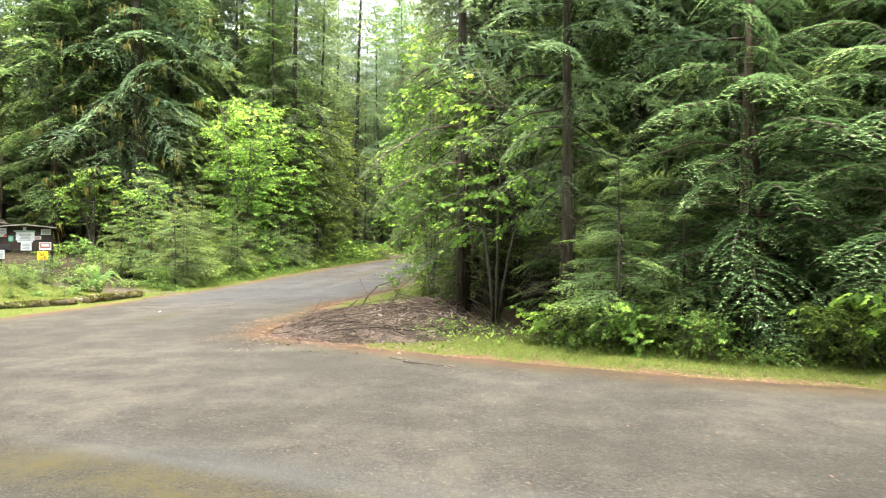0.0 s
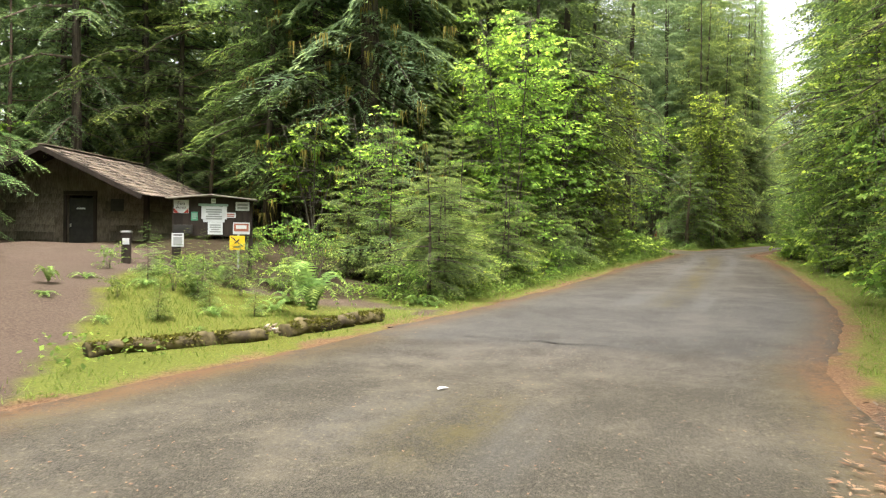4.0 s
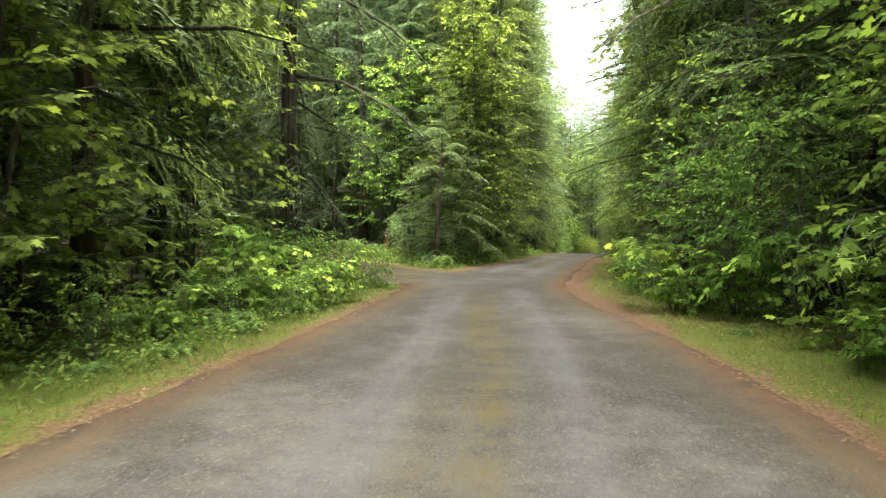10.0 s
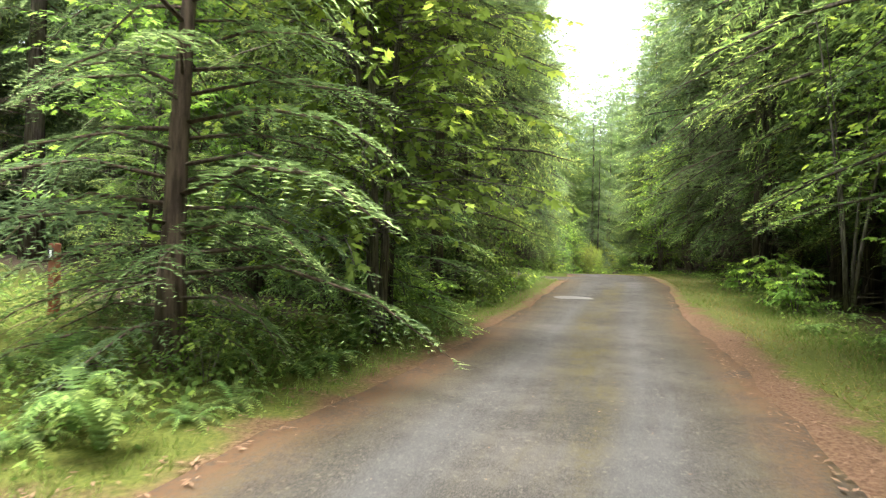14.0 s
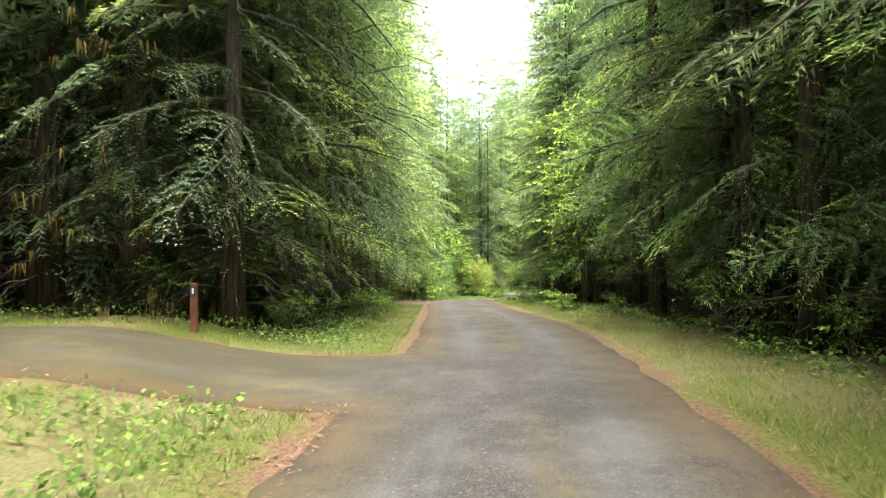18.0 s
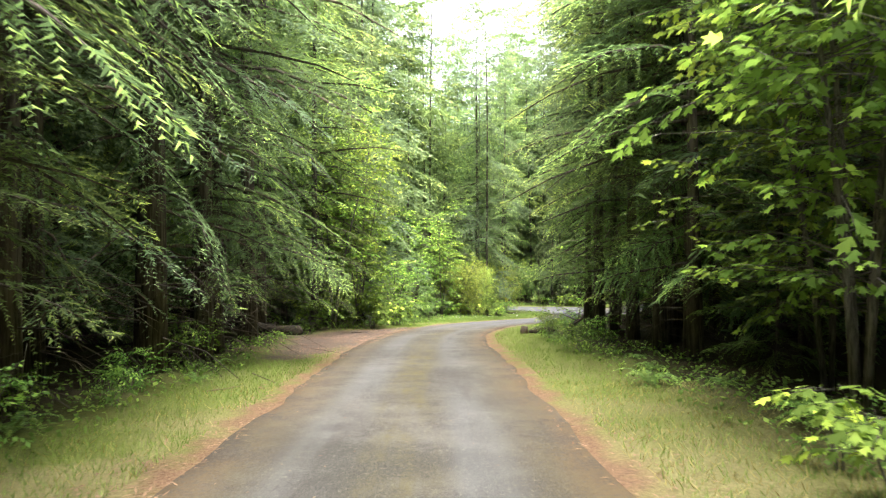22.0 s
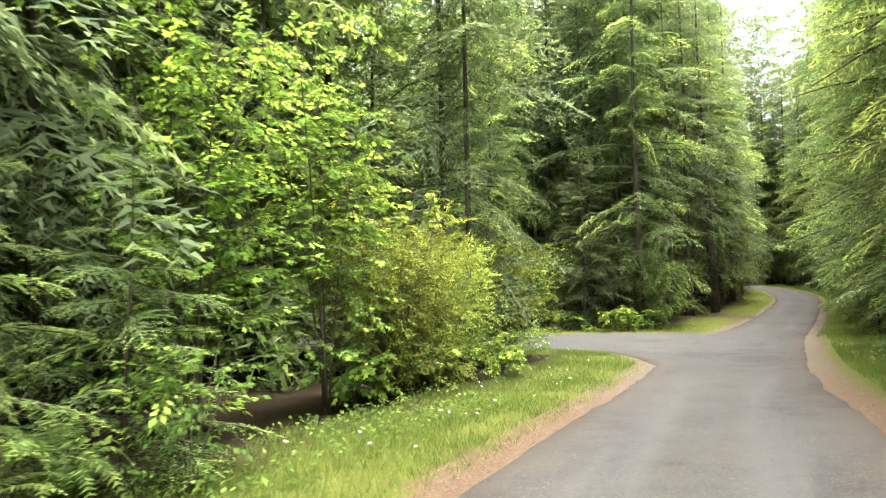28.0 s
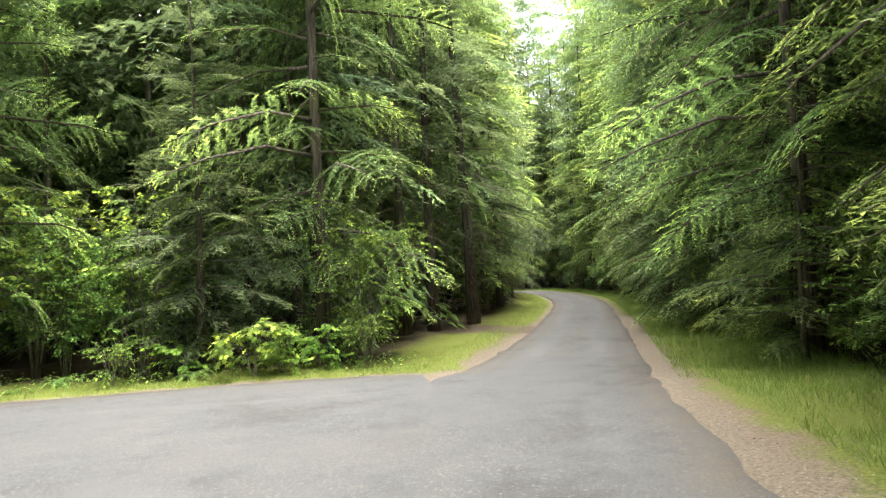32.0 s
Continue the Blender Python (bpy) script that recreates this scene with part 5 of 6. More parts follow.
for n, (d, x, y, sc, az) in enumerate(spots[170:]):
    src = KINDS["far"][n % 4]
    for o in src.children:
        if o.name.startswith("crown") or o.name.startswith("trunk"):
            me = o.data
            v = np.empty(len(me.vertices) * 3, np.float32)
            me.vertices.foreach_get("co", v)
            f = np.empty(len(me.loops), np.int32)
            me.loops.foreach_get("vertex_index", f)
            v = v.reshape(-1, 3) @ rot_z(az).T * sc + np.array([x, y, road_z(y) - 0.1])
            if o.name.startswith("crown"):
                tp = np.empty(len(me.vertices), np.float32)
                me.attributes["tip"].data.foreach_get("value", tp)
                f = f.reshape(-1, 3)
                outer = d > 38
                pickf = np.arange(len(f)) % (22 if outer else 6) == 0
                tri = v[f[pickf]]
                mid_t = tri.mean(1, keepdims=True)
                mass.append(((mid_t + (tri - mid_t) * (3.0 if outer else 1.7)).reshape(-1, 3), np.arange(3 * pickf.sum()).reshape(-1, 3), tp[f[pickf].ravel()]))
            else:
                wood.append((v, f.reshape(-1, 3)))
deep = thing("deep_forest", "dark mass of conifers deep in the forest", "forest", kind="stuff")
tagged(part("foliage_mass", join(mass), FIR, deep), kind="stuff")
tagged(part("trunk_mass", join(wood), BARK, deep), kind="stuff")
for src in [r for v in KINDS.values() for r in v]:
    for o in (*src.children_recursive, src):
        bpy.data.objects.remove(o)

# ---- grass, low plants and litter ----
def verge_points(line, side, a, b, near, far_off, per_m2, seed):
    """Random places on the verge of a road, off the asphalt of every road."""
    rng = np.random.default_rng(seed)
    ok = (line[:, 1] >= a) & (line[:, 1] <= b)
    t = np.gradient(line[:, :2], axis=0)
    t /= np.linalg.norm(t, axis=1)[:, None]
    n = np.column_stack([t[:, 1], -t[:, 0]]) * side
    idx = np.flatnonzero(ok)
    k = int(len(idx) * 0.5 * (far_off - near) * per_m2)
    i = rng.choice(idx, k)
    o = near + (far_off - near) * rng.uniform(0, 1, k)
    xy = line[i, :2] + n[i] * (line[i, 2] + o)[:, None] + t[i] * rng.uniform(-0.3, 0.3, k)[:, None]
    d = off_road(xy)
    good = (d > near * 0.6) & ((off_road(xy, TRAILS) > -0.2 + rng.uniform(0, 0.5, k)) | (near < -1.5))
    xy, d = xy[good], d[good]
    patch = np.sin(xy[:, 0] * 1.3 + 2) * np.sin(xy[:, 1] * 0.9) + 0.6 * np.sin(xy[:, 0] * 3.1) * np.sin(xy[:, 1] * 2.7 + 1)
    thin = patch + rng.normal(0, 0.6, len(xy)) > -0.75
    xy, d = xy[thin], d[thin]
    return np.column_stack([xy, wild_z(xy[:, 0], xy[:, 1], d)]), rng


def blades(spots, low, high, wide, lean=0.45):
    out = []
    for p, rng in spots:
        k = len(p)
        a = rng.uniform(0, 6.283, k)
        way = np.column_stack([rng.normal(0, lean, k), rng.normal(0, lean, k), np.ones(k)])
        out.append(slivers(p - np.array([0, 0, 0.01]), way, np.column_stack([np.cos(a), np.sin(a), np.zeros(k)]), rng.uniform(low, high, k), rng.uniform(0.7, 1.4, k) * wide))
    return join(out)


def flat_bits(spots, long, wide, lift=0.012, steep=0.12):
    """Small flat pieces lying on the ground."""
    out = []
    for p, rng in spots:
        k = len(p)
        a = rng.uniform(0, 6.283, k)
        u = np.column_stack([np.cos(a), np.sin(a), rng.normal(0, steep, k)]) * (rng.uniform(0.5, 1.4, k) * long / 2)[:, None]
        w = np.column_stack([-np.sin(a), np.cos(a), rng.normal(0, steep, k)]) * (rng.uniform(0.6, 1.4, k) * wide / 2)[:, None]
        c = p + np.array([0, 0, lift])
        v = np.stack([c - u, c - w, c + u, c + w], 1).reshape(-1, 3)
        i = np.arange(k)[:, None] * 4
        out.append((v, np.vstack([i + np.array([0, 1, 2]), i + np.array([0, 2, 3])])))
    return join(out)


def stuff(name, data, material, label, category):
    me = tri_mesh(name, data[0], data[1], material, np.full(len(data[0]), 0.5) if material in (SHRUB, FERN) else None)
    return tagged(new(name, me), label, category, kind="stuff")


PEBBLE = island_mat("shoulder_stones", (0.060, 0.047, 0.035), (0.17, 0.152, 0.128), 0.9)
FLOWER = plain_mat("white_petals", (0.55, 0.55, 0.50), (0.70, 0.70, 0.64), 0.7, 9, bumpy=0)
short = [verge_points(MAIN, -1, 22, 147, 0.30, 1.9, 286, 31), verge_points(MAIN, 1, 22, 49, 0.35, 2.0, 242, 32), verge_points(MAIN, 1, 49, 76, 1.3, 2.8, 242, 132), verge_points(MAIN, 1, 76, 132, 0.35, 2.0, 198, 133), verge_points(MAIN, 1, 132, 160, 1.0, 2.2, 198, 134), verge_points(APRON, 1, -5, 20, 0.4, 1.9, 264, 33),
         verge_points(SPUR1, 1, 57, 76, 0.3, 1.5, 198, 34), verge_points(SIDE, 1, 155, 180, 0.2, 1.6, 242, 35), verge_points(SPUR2, -1, 80, 100, 0.3, 1.4, 176, 36), verge_points(MAIN2, -1, 156, 215, 0.3, 1.8, 132, 37), verge_points(SPUR2, 1, 80, 100, 0.3, 1.4, 176, 38)]
rng_m = np.random.default_rng(39)
pm = np.column_stack([rng_m.normal(-14.0, 1.9, 9000), rng_m.normal(21.6, 1.9, 9000)])
pm = pm[(off_road(pm) > 0.4) & (off_road(pm, TRAILS) > 0.1)]
short.append((np.column_stack([pm, wild_z(pm[:, 0], pm[:, 1])]), rng_m))
short = [(p[off_road(p, [BARE]) > 0.2], r) for p, r in short]
stuff("verge_grass", blades(short, 0.03, 0.12, 0.010), GRASS, "short yellow-green grass and moss on the road verge", "grass")
tall = [verge_points(MAIN, -1, 136, 151, 0.7, 3.6, 460, 41), verge_points(MAIN, 1, 133, 160, 0.9, 3.6, 340, 42), verge_points(MAIN2, 1, 156, 215, 0.5, 3.4, 300, 43), verge_points(SIDE, -1, 152, 164, 0.3, 3.4, 440, 44), verge_points(MAIN, 1, 57, 84, 1.4, 3.0, 120, 45)]
stuff("tall_grass", blades(tall, 0.06, 0.22, 0.010, 0.4), GRASS, "tall fresh green grass beside the road", "grass")
dry = [verge_points(MAIN, 1, 80, 112, 0.3, 2.6, 130, 46), verge_points(MAIN, -1, 93, 112, 0.3, 1.6, 70, 47), verge_points(MAIN, 1, 47, 80, 0.7, 2.2, 150, 48), verge_points(MAIN, -1, 132, 152, 0.25, 1.1, 90, 49)]
stuff("dry_grass", blades(dry, 0.03, 0.12, 0.012, 0.8), GRASS_DRY, "dry straw-coloured grass on the verge", "grass")
cover = [verge_points(MAIN, -1, 24, 58, 0.6, 3.6, 210, 51), verge_points(MAIN, -1, 62, 90, 0.7, 3.4, 170, 52), verge_points(MAIN, -1, 92, 142, 1.6, 3.6, 90, 53), verge_points(MAIN, 1, 24, 135, 1.7, 3.6, 80, 54), verge_points(APRON, 1, -5, 20, 1.3, 3.0, 120, 55),
         verge_points(SPUR1, 1, 57, 76, 0.9, 4.5, 70, 56), verge_points(SIDE, 1, 155, 175, 1.0, 3.0, 60, 57), verge_points(SPUR2, 1, 80, 100, 0.8, 3.5, 60, 58)]
lifted = [(p + np.column_stack([np.zeros(len(p)), np.zeros(len(p)), r.uniform(0.02, 0.26, len(p))]), r) for p, r in cover]
stuff("ground_cover", flat_bits(lifted, 0.075, 0.05, 0.0, 0.5), SHRUB, "low leafy plants covering the forest edge", "plants")
gravel = [verge_points(MAIN, 1, 131, 158, -0.1, 1.2, 160, 73), verge_points(MAIN2, 1, 157, 175, -0.1, 0.9, 100, 74), verge_points(MAIN, -1, 131, 150, -0.1, 0.7, 90, 75)]
stuff("shoulder_gravel", flat_bits(gravel, 0.024, 0.018, 0.010, 0.3), PEBBLE, "small pale and brown stones on the road shoulder", "gravel")
flowers = [verge_points(MAIN, -1, 137, 150, 1.0, 3.4, 1.6, 71), verge_points(SIDE, -1, 152, 162, 0.6, 2.5, 1.2, 72)]
stuff("white_flowers", flat_bits([(p + np.array([0, 0, 0.17]), r) for p, r in flowers], 0.06, 0.055, 0.0, 0.4), FLOWER, "small white flowers in the fresh grass", "flowers")
chips = [verge_points(MAIN, -1, 22, 131, -0.25, 0.7, 110, 61), verge_points(MAIN, 1, 22, 48, -0.25, 0.8, 110, 62), verge_points(MAIN, 1, 48, 77, -0.25, 1.5, 120, 162), verge_points(MAIN, 1, 77, 131, -0.25, 0.8, 50, 163), verge_points(APRON, 1, -5, 20, -0.3, 0.9, 120, 63), verge_points(SPUR1, 1, 57, 76, -0.3, 0.6, 60, 64), verge_points(PULLOUT, 1, 116, 133, -2.6, 0.3, 190, 65)]
chips.append(verge_points(CHIPS, -1, 12, 20, -3.2, 0.2, 130, 69))
chips = [(np.column_stack([p[:, :2], np.maximum(p[:, 2], ground_z(p[:, 0], p[:, 1]) + np.where(off_road(p) < 0, 0.04, 0))]), r) for p, r in chips]
stuff("needle_litter", flat_bits(chips, 0.085, 0.022), LITTER, "red-brown needles, bark chips and twigs along the road edge", "litter")
far_chips = [(np.column_stack([p[:, :2], ground_z(p[:, 0], p[:, 1]) + 0.028]), r) for p, r in [verge_points(MAIN, -1, 22, 147, -3.2, -0.2, 4.0, 66), verge_points(APRON, 1, -5, 20, -9, -0.3, 9.0, 67), verge_points(ENTRY, -1, 8, 24, -7, -0.2, 14.0, 68)]]
stuff("road_debris", flat_bits(far_chips, 0.035, 0.014), LITTER, "scattered small twigs and stones on the asphalt", "litter")

# ---- things by the entrance ----
WOOD_DARK = plain_mat("dark_stained_wood", (0.016, 0.011, 0.008), (0.034, 0.024, 0.018), 0.75, 9, stretch=(1, 1, 0.15))
WOOD_GREY = plain_mat("weathered_wood", (0.16, 0.145, 0.115), (0.33, 0.31, 0.26), 0.85, 9, stretch=(0.2, 1, 1))
SHAKE = plain_mat("weathered_shake", (0.070, 0.056, 0.040), (0.150, 0.126, 0.094), 0.9, 14, stretch=(2, 2, 0.3), bumpy=0.5, per_piece=0.3)
SHAKE_ROOF = plain_mat("roof_shake", (0.066, 0.048, 0.036), (0.20, 0.162, 0.128), 0.9, 14, stretch=(2, 0.4, 2), bumpy=0.7, per_piece=0.6)
DOOR = plain_mat("dark_painted_door", (0.020, 0.019, 0.018), (0.036, 0.034, 0.031), 0.6, 5)
LOG_MOSS = leaf_mat("log_moss", (0.095, 0.100, 0.022), (0.240, 0.235, 0.055), 0.25, 0.9)
MOSS_WOOD = plain_mat("mossy_log", (0.034, 0.025, 0.015), (0.105, 0.084, 0.036), 0.95, 9, bumpy=1.0)
BROKEN = plain_mat("broken_wood", (0.16, 0.12, 0.085), (0.33, 0.28, 0.22), 0.9, 18)
PAPER = plain_mat("white_notice", (0.52, 0.54, 0.56), (0.66, 0.68, 0.70), 0.5, 3, bumpy=0)
INK = plain_mat("dark_print", (0.035, 0.035, 0.035), (0.06, 0.06, 0.06), 0.7, 5, bumpy=0)
GREY_INK = plain_mat("grey_print", (0.25, 0.27, 0.27), (0.32, 0.33, 0.33), 0.7, 5, bumpy=0)
RED = plain_mat("red_print", (0.35, 0.035, 0.03), (0.42, 0.05, 0.04), 0.6, 5, bumpy=0)
RED_DULL = plain_mat("faded_red_print", (0.30, 0.10, 0.07), (0.36, 0.14, 0.10), 0.6, 5, bumpy=0)
GREEN = plain_mat("green_notice", (0.07, 0.24, 0.15), (0.11, 0.32, 0.21), 0.6, 5, bumpy=0)
GREEN_PALE = plain_mat("pale_green_board", (0.25, 0.36, 0.30), (0.33, 0.43, 0.38), 0.6, 5, bumpy=0)
YELLOW = plain_mat("yellow_sign", (0.72, 0.46, 0.02), (0.82, 0.55, 0.03), 0.45, 4, bumpy=0)
POST_RED = plain_mat("red_brown_post", (0.12, 0.045, 0.022), (0.20, 0.075, 0.036), 0.85, 9, stretch=(1, 1, 0.2))
METAL = plain_mat("galvanised_post", (0.42, 0.43, 0.43), (0.55, 0.56, 0.56), 0.4, 12, metal=0.6, bumpy=0.05)


def upright(root, x, y, z, turn):
    root.matrix_world = pose(x, y, z, 0, 0, turn)
    return root


def sheet(w, h, at, thick=0.006):
    """A thin upright plate, facing -y."""
    return box(w, thick, h, at, 0.0015)


def notice(parent, u, v, w, h, material, y, label="", bars=0, bar_material=None, name="notice"):
    ob = part(name, sheet(w, h, (u, y, v)), material, parent, label)
    for i in range(bars):
        part("text_bar", sheet(w * (0.75 - 0.2 * (i % 3 == 2)), h * 0.45 / max(bars, 2), (u, y - 0.006, v + h * (0.36 - 0.72 * (i + 0.5) / bars))), bar_material or GREY_INK, ob)
    return ob


def lettering(parent, text, size, at, material):
    cu = bpy.data.curves.new("lettering", "FONT")
    cu.body, cu.size, cu.align_x, cu.align_y, cu.extrude = text, size, "CENTER", "CENTER", 0.002
    tmp = bpy.data.objects.new("lettering", cu)
    scene.collection.objects.link(tmp)
    bpy.context.view_layer.update()
    me = bpy.data.meshes.new_from_object(tmp.evaluated_get(bpy.context.evaluated_depsgraph_get()))
    bpy.data.objects.remove(tmp)
    me.materials.clear()
    me.materials.append(material)
    me.transform(Matrix.Translation(at) @ Matrix.Rotation(radians(90), 4, "X"))
    ob = new("lettering", me)
    ob.parent = parent
    return ob


kiosk = thing("information_kiosk", "dark brown roofed notice board covered in paper notices", "notice board")
kz = drop(-16.42, 25.97)
upright(kiosk, -16.42, 25.97, kz - 0.07, 28.3)
base = kz
for u in (-0.93, 0.93):
    part("post", box(0.10, 0.10, 2.40 - base + 0.3, (u, 0.04, (2.40 - base - 0.3) / 2), 0.01), WOOD_DARK, kiosk)
mid = (1.50 + 2.36) / 2 - base
part("board", box(1.92, 0.04, 0.86, (0, -0.02, mid), 0.006), WOOD_DARK, kiosk)
part("gable_board", box(1.7, 0.04, 0.12, (0, -0.02, 2.41 - base), 0.006), WOOD_DARK, kiosk)
for sgn in (-1, 1):
    part("roof_board", box(1.14, 0.42, 0.03, (sgn * 0.53, 0, 2.475 - base), 0.005, Matrix.Rotation(sgn * 0.10, 4, "Y")), WOOD_GREY, kiosk, "mossy grey roof board")
part("crossbar", box(1.86, 0.03, 0.03, (0, -0.05, 1.50 - base), 0.004), WOOD_DARK, kiosk)


def ku(px):
    return (px - 306) / 162 * 1.95


def kv(py):
    return 2.43 - (py - 335) / 83 * 0.93 - base


fee = notice(kiosk, ku(243.5), kv(354), 0.36, 0.33, PAPER, -0.046, "white fee notice with black lettering and red corners")
lettering(fee, "Fee", 0.13, (ku(243.5), -0.052, kv(347)), INK)
lettering(fee, "Area", 0.13, (ku(243.5), -0.052, kv(356)), INK)
for sgn in (-1, 1):
    bm = bmesh.new()
    cx, cz = ku(243.5) + sgn * 0.175, kv(354) - 0.16
    bm.faces.new([bm.verts.new(q) for q in ((cx, -0.051, cz), (cx - sgn * 0.12, -0.051, cz), (cx, -0.051, cz + 0.12))])
    part("red_corner", bm, RED, fee)
notice(kiosk, ku(270), kv(375), 0.16, 0.22, GREEN, -0.046, "small green notice", 3, GREEN_PALE)
notice(kiosk, ku(308), kv(340), 0.11, 0.12, PAPER, -0.046, "small white notice", 1)
notice(kiosk, ku(308), kv(349), 0.72, 0.06, GREEN_PALE, -0.050, "pale green header board")
notice(kiosk, ku(309), kv(370), 0.52, 0.40, PAPER, -0.046, "group of white paper notices", 5)
notice(kiosk, ku(288), kv(366), 0.10, 0.34, PAPER, -0.049, "white paper notice")
notice(kiosk, ku(331), kv(366), 0.10, 0.34, PAPER, -0.049, "white paper notice")
notice(kiosk, ku(312), kv(402), 0.36, 0.31, PAPER, -0.050, "white paper notice", 4)
notice(kiosk, ku(343), kv(371.5), 0.25, 0.13, PAPER, -0.046, "small notice with a red line", 2, RED_DULL)
notice(kiosk, ku(367), kv(351), 0.34, 0.22, PAPER, -0.046, "plain white notice", 2)
warn = notice(kiosk, ku(365), kv(401), 0.41, 0.30, PAPER, -0.046, "white notice with a red frame")
part("red_frame", sheet(0.36, 0.20, (ku(365), -0.052, kv(399))), RED_DULL, warn)
part("text_bar", sheet(0.26, 0.09, (ku(365), -0.058, kv(398))), PAPER, warn)
part("leaflet_box", box(0.46, 0.10, 0.22, (ku(248), -0.09, kv(405)), 0.01), DOOR, kiosk, "black leaflet box")
part("sign_post", box(0.05, 0.04, 0.9, (ku(360), -0.13, 1.10 - base), 0.004), METAL, kiosk)
yel = notice(kiosk, ku(358), kv(434), 0.37, 0.36, YELLOW, -0.17, "yellow square sign with a crossed-out symbol", name="yellow_sign")


def crossed(parent, u, v, size, y):
    part("slash", box(size * 1.15, 0.004, size * 0.06, (u, y, v + size * 0.08), 0, Matrix.Rotation(radians(40), 4, "Y")), INK, parent)
    part("symbol", box(size * 0.45, 0.004, size * 0.09, (u, y - 0.002, v + size * 0.12), 0, Matrix.Rotation(radians(-42), 4, "Y")), INK, parent)
    for i in range(2):
        part("text_bar", sheet(size * 0.6, size * 0.05, (u, y, v - size * (0.26 + 0.11 * i)), 0.004), INK, parent)


crossed(yel, ku(358), kv(434), 0.33, -0.176)

picture_post = thing("notice_post", "short dark wooden post carrying a small white picture notice", "sign post")
px, py = -16.84, 25.2
upright(picture_post, px, py, drop(px, py), 34)
part("post", box(0.14, 0.10, 0.75, (0, 0, 0.30), 0.012), WOOD_DARK, picture_post)
pn = part("notice", sheet(0.28, 0.33, (0, -0.06, 0.72)), PAPER, picture_post, "white notice with a grey picture")
part("picture", sheet(0.20, 0.20, (0, -0.066, 0.69), 0.004), GREY_INK, pn)
part("text_bar", sheet(0.2, 0.03, (0, -0.066, 0.84), 0.004), INK, pn)

bollard = thing("fee_post", "dark square post with a pale cap and white label", "bollard")
upright(bollard, -17.76, 24.51, drop(-17.76, 24.51), 36)
part("post", box(0.20, 0.20, 0.95, (0, 0, 0.25), 0.015), WOOD_DARK, bollard)
part("cap", box(0.23, 0.23, 0.05, (0, 0, 0.745), 0.012), METAL, bollard, "pale metal cap")
part("label_plate", sheet(0.15, 0.15, (0, -0.104, 0.52)), PAPER, bollard)

# the hut
hut = thing("wooden_hut", "small weathered hut clad in brown shakes with a shake roof", "hut")
HW, HD, HE, HP = 6.4, 4.6, 2.2, 3.65
hz = 0.74
upright(hut, -26.43, 30.63, hz, 12)
rng_h = np.random.default_rng(77)
DX = 0.12
bm = bmesh.new()
front = [(-HW / 2, -0.5), (DX, -0.5), (DX, 2.1), (DX + 1.05, 2.1), (DX + 1.05, -0.5), (HW / 2, -0.5), (HW / 2, HE), (0, HP), (-HW / 2, HE)]
lo = [bm.verts.new((a, 0, b)) for a, b in front]
hi = [bm.verts.new((a, 0.12, b)) for a, b in front]
bm.faces.new(lo)
bm.faces.new(hi[::-1])
for i in range(len(front)):
    j = (i + 1) % len(front)
    bm.faces.new((lo[j], lo[i], hi[i], hi[j]))
front_wall = part("front_wall", bm, SHAKE, hut)
right_wall = part("side_wall", box(0.12, HD - 0.14, HE + 0.5, (HW / 2 - 0.06, HD / 2 + 0.06, HE / 2 - 0.25)), SHAKE, hut)
part("side_wall", box(0.12, HD - 0.14, HE + 0.5, (-HW / 2 + 0.06, HD / 2 + 0.06, HE / 2 - 0.25)), SHAKE, hut)
part("back_wall", box(HW, 0.12, HE + 0.5, (0, HD + 0.06, HE / 2 - 0.25)), SHAKE, hut)
SHAKES = []
for w in (0.34, 0.48, 0.66, 0.85):
    me = bpy.data.meshes.new("shingle")
    b2 = box(w - 0.012, 0.024, 0.33, (0, 0, 0), 0, Matrix.Rotation(radians(-6), 4, "X"))
    b2.to_mesh(me)
    b2.free()
    me.materials.append(SHAKE)
    SHAKES.append((w, me))


ROOF_SHAKES = []
for w in (0.09, 0.13, 0.18, 0.24):
    me = bpy.data.meshes.new("shingle")
    b2 = box(w - 0.010, 0.024, 0.46, (0, 0, 0), 0)
    b2.to_mesh(me)
    b2.free()
    me.materials.append(SHAKE_ROOF)
    ROOF_SHAKES.append((w, me))


def clad(parent, width, rows, z0, blocked, place):
    for r in range(rows):
        x = -width / 2 + 0.02
        while x < width / 2 - 0.1:
            w, me = SHAKES[int(rng_h.integers(len(SHAKES)))]
            w0 = min(w, width / 2 - x)
            cx, cz = x + w0 / 2, z0 + 0.27 * r + rng_h.uniform(-0.012, 0.012)
            x += w
            if not blocked(cx, w, cz):
                ob = new("shingle", me)
                ob.parent = parent
                ob.matrix_basis = place(cx, cz, w0 / w)


clad(front_wall, HW, 8, 0.1, lambda cx, w, cz: DX - 0.08 - w / 2 < cx < DX + 1.13 + w / 2 and cz < 2.35, lambda cx, cz, k: pose(cx, -0.022, cz) @ Matrix.Diagonal((k, 1, 1, 1)))
clad(right_wall, HD - 0.2, 8, 0.1, lambda cx, w, cz: False, lambda cx, cz, k: pose(HW / 2 + 0.022, HD / 2 + 0.06 + cx, cz, 0, 0, 90) @ Matrix.Diagonal((k, 1, 1, 1)))
door = part("door", box(0.94, 0.05, 2.0, (DX + 0.525, 0.06, 1.0), 0.006), DOOR, hut, "dark brown plank door, closed")
part("handle", box(0.04, 0.05, 0.12, (DX + 0.12, 0.02, 1.0), 0.008), METAL, door)
part("sign_plate", sheet(0.34, 0.06, (DX + 0.52, 0.028, 1.62)), PAPER, door)
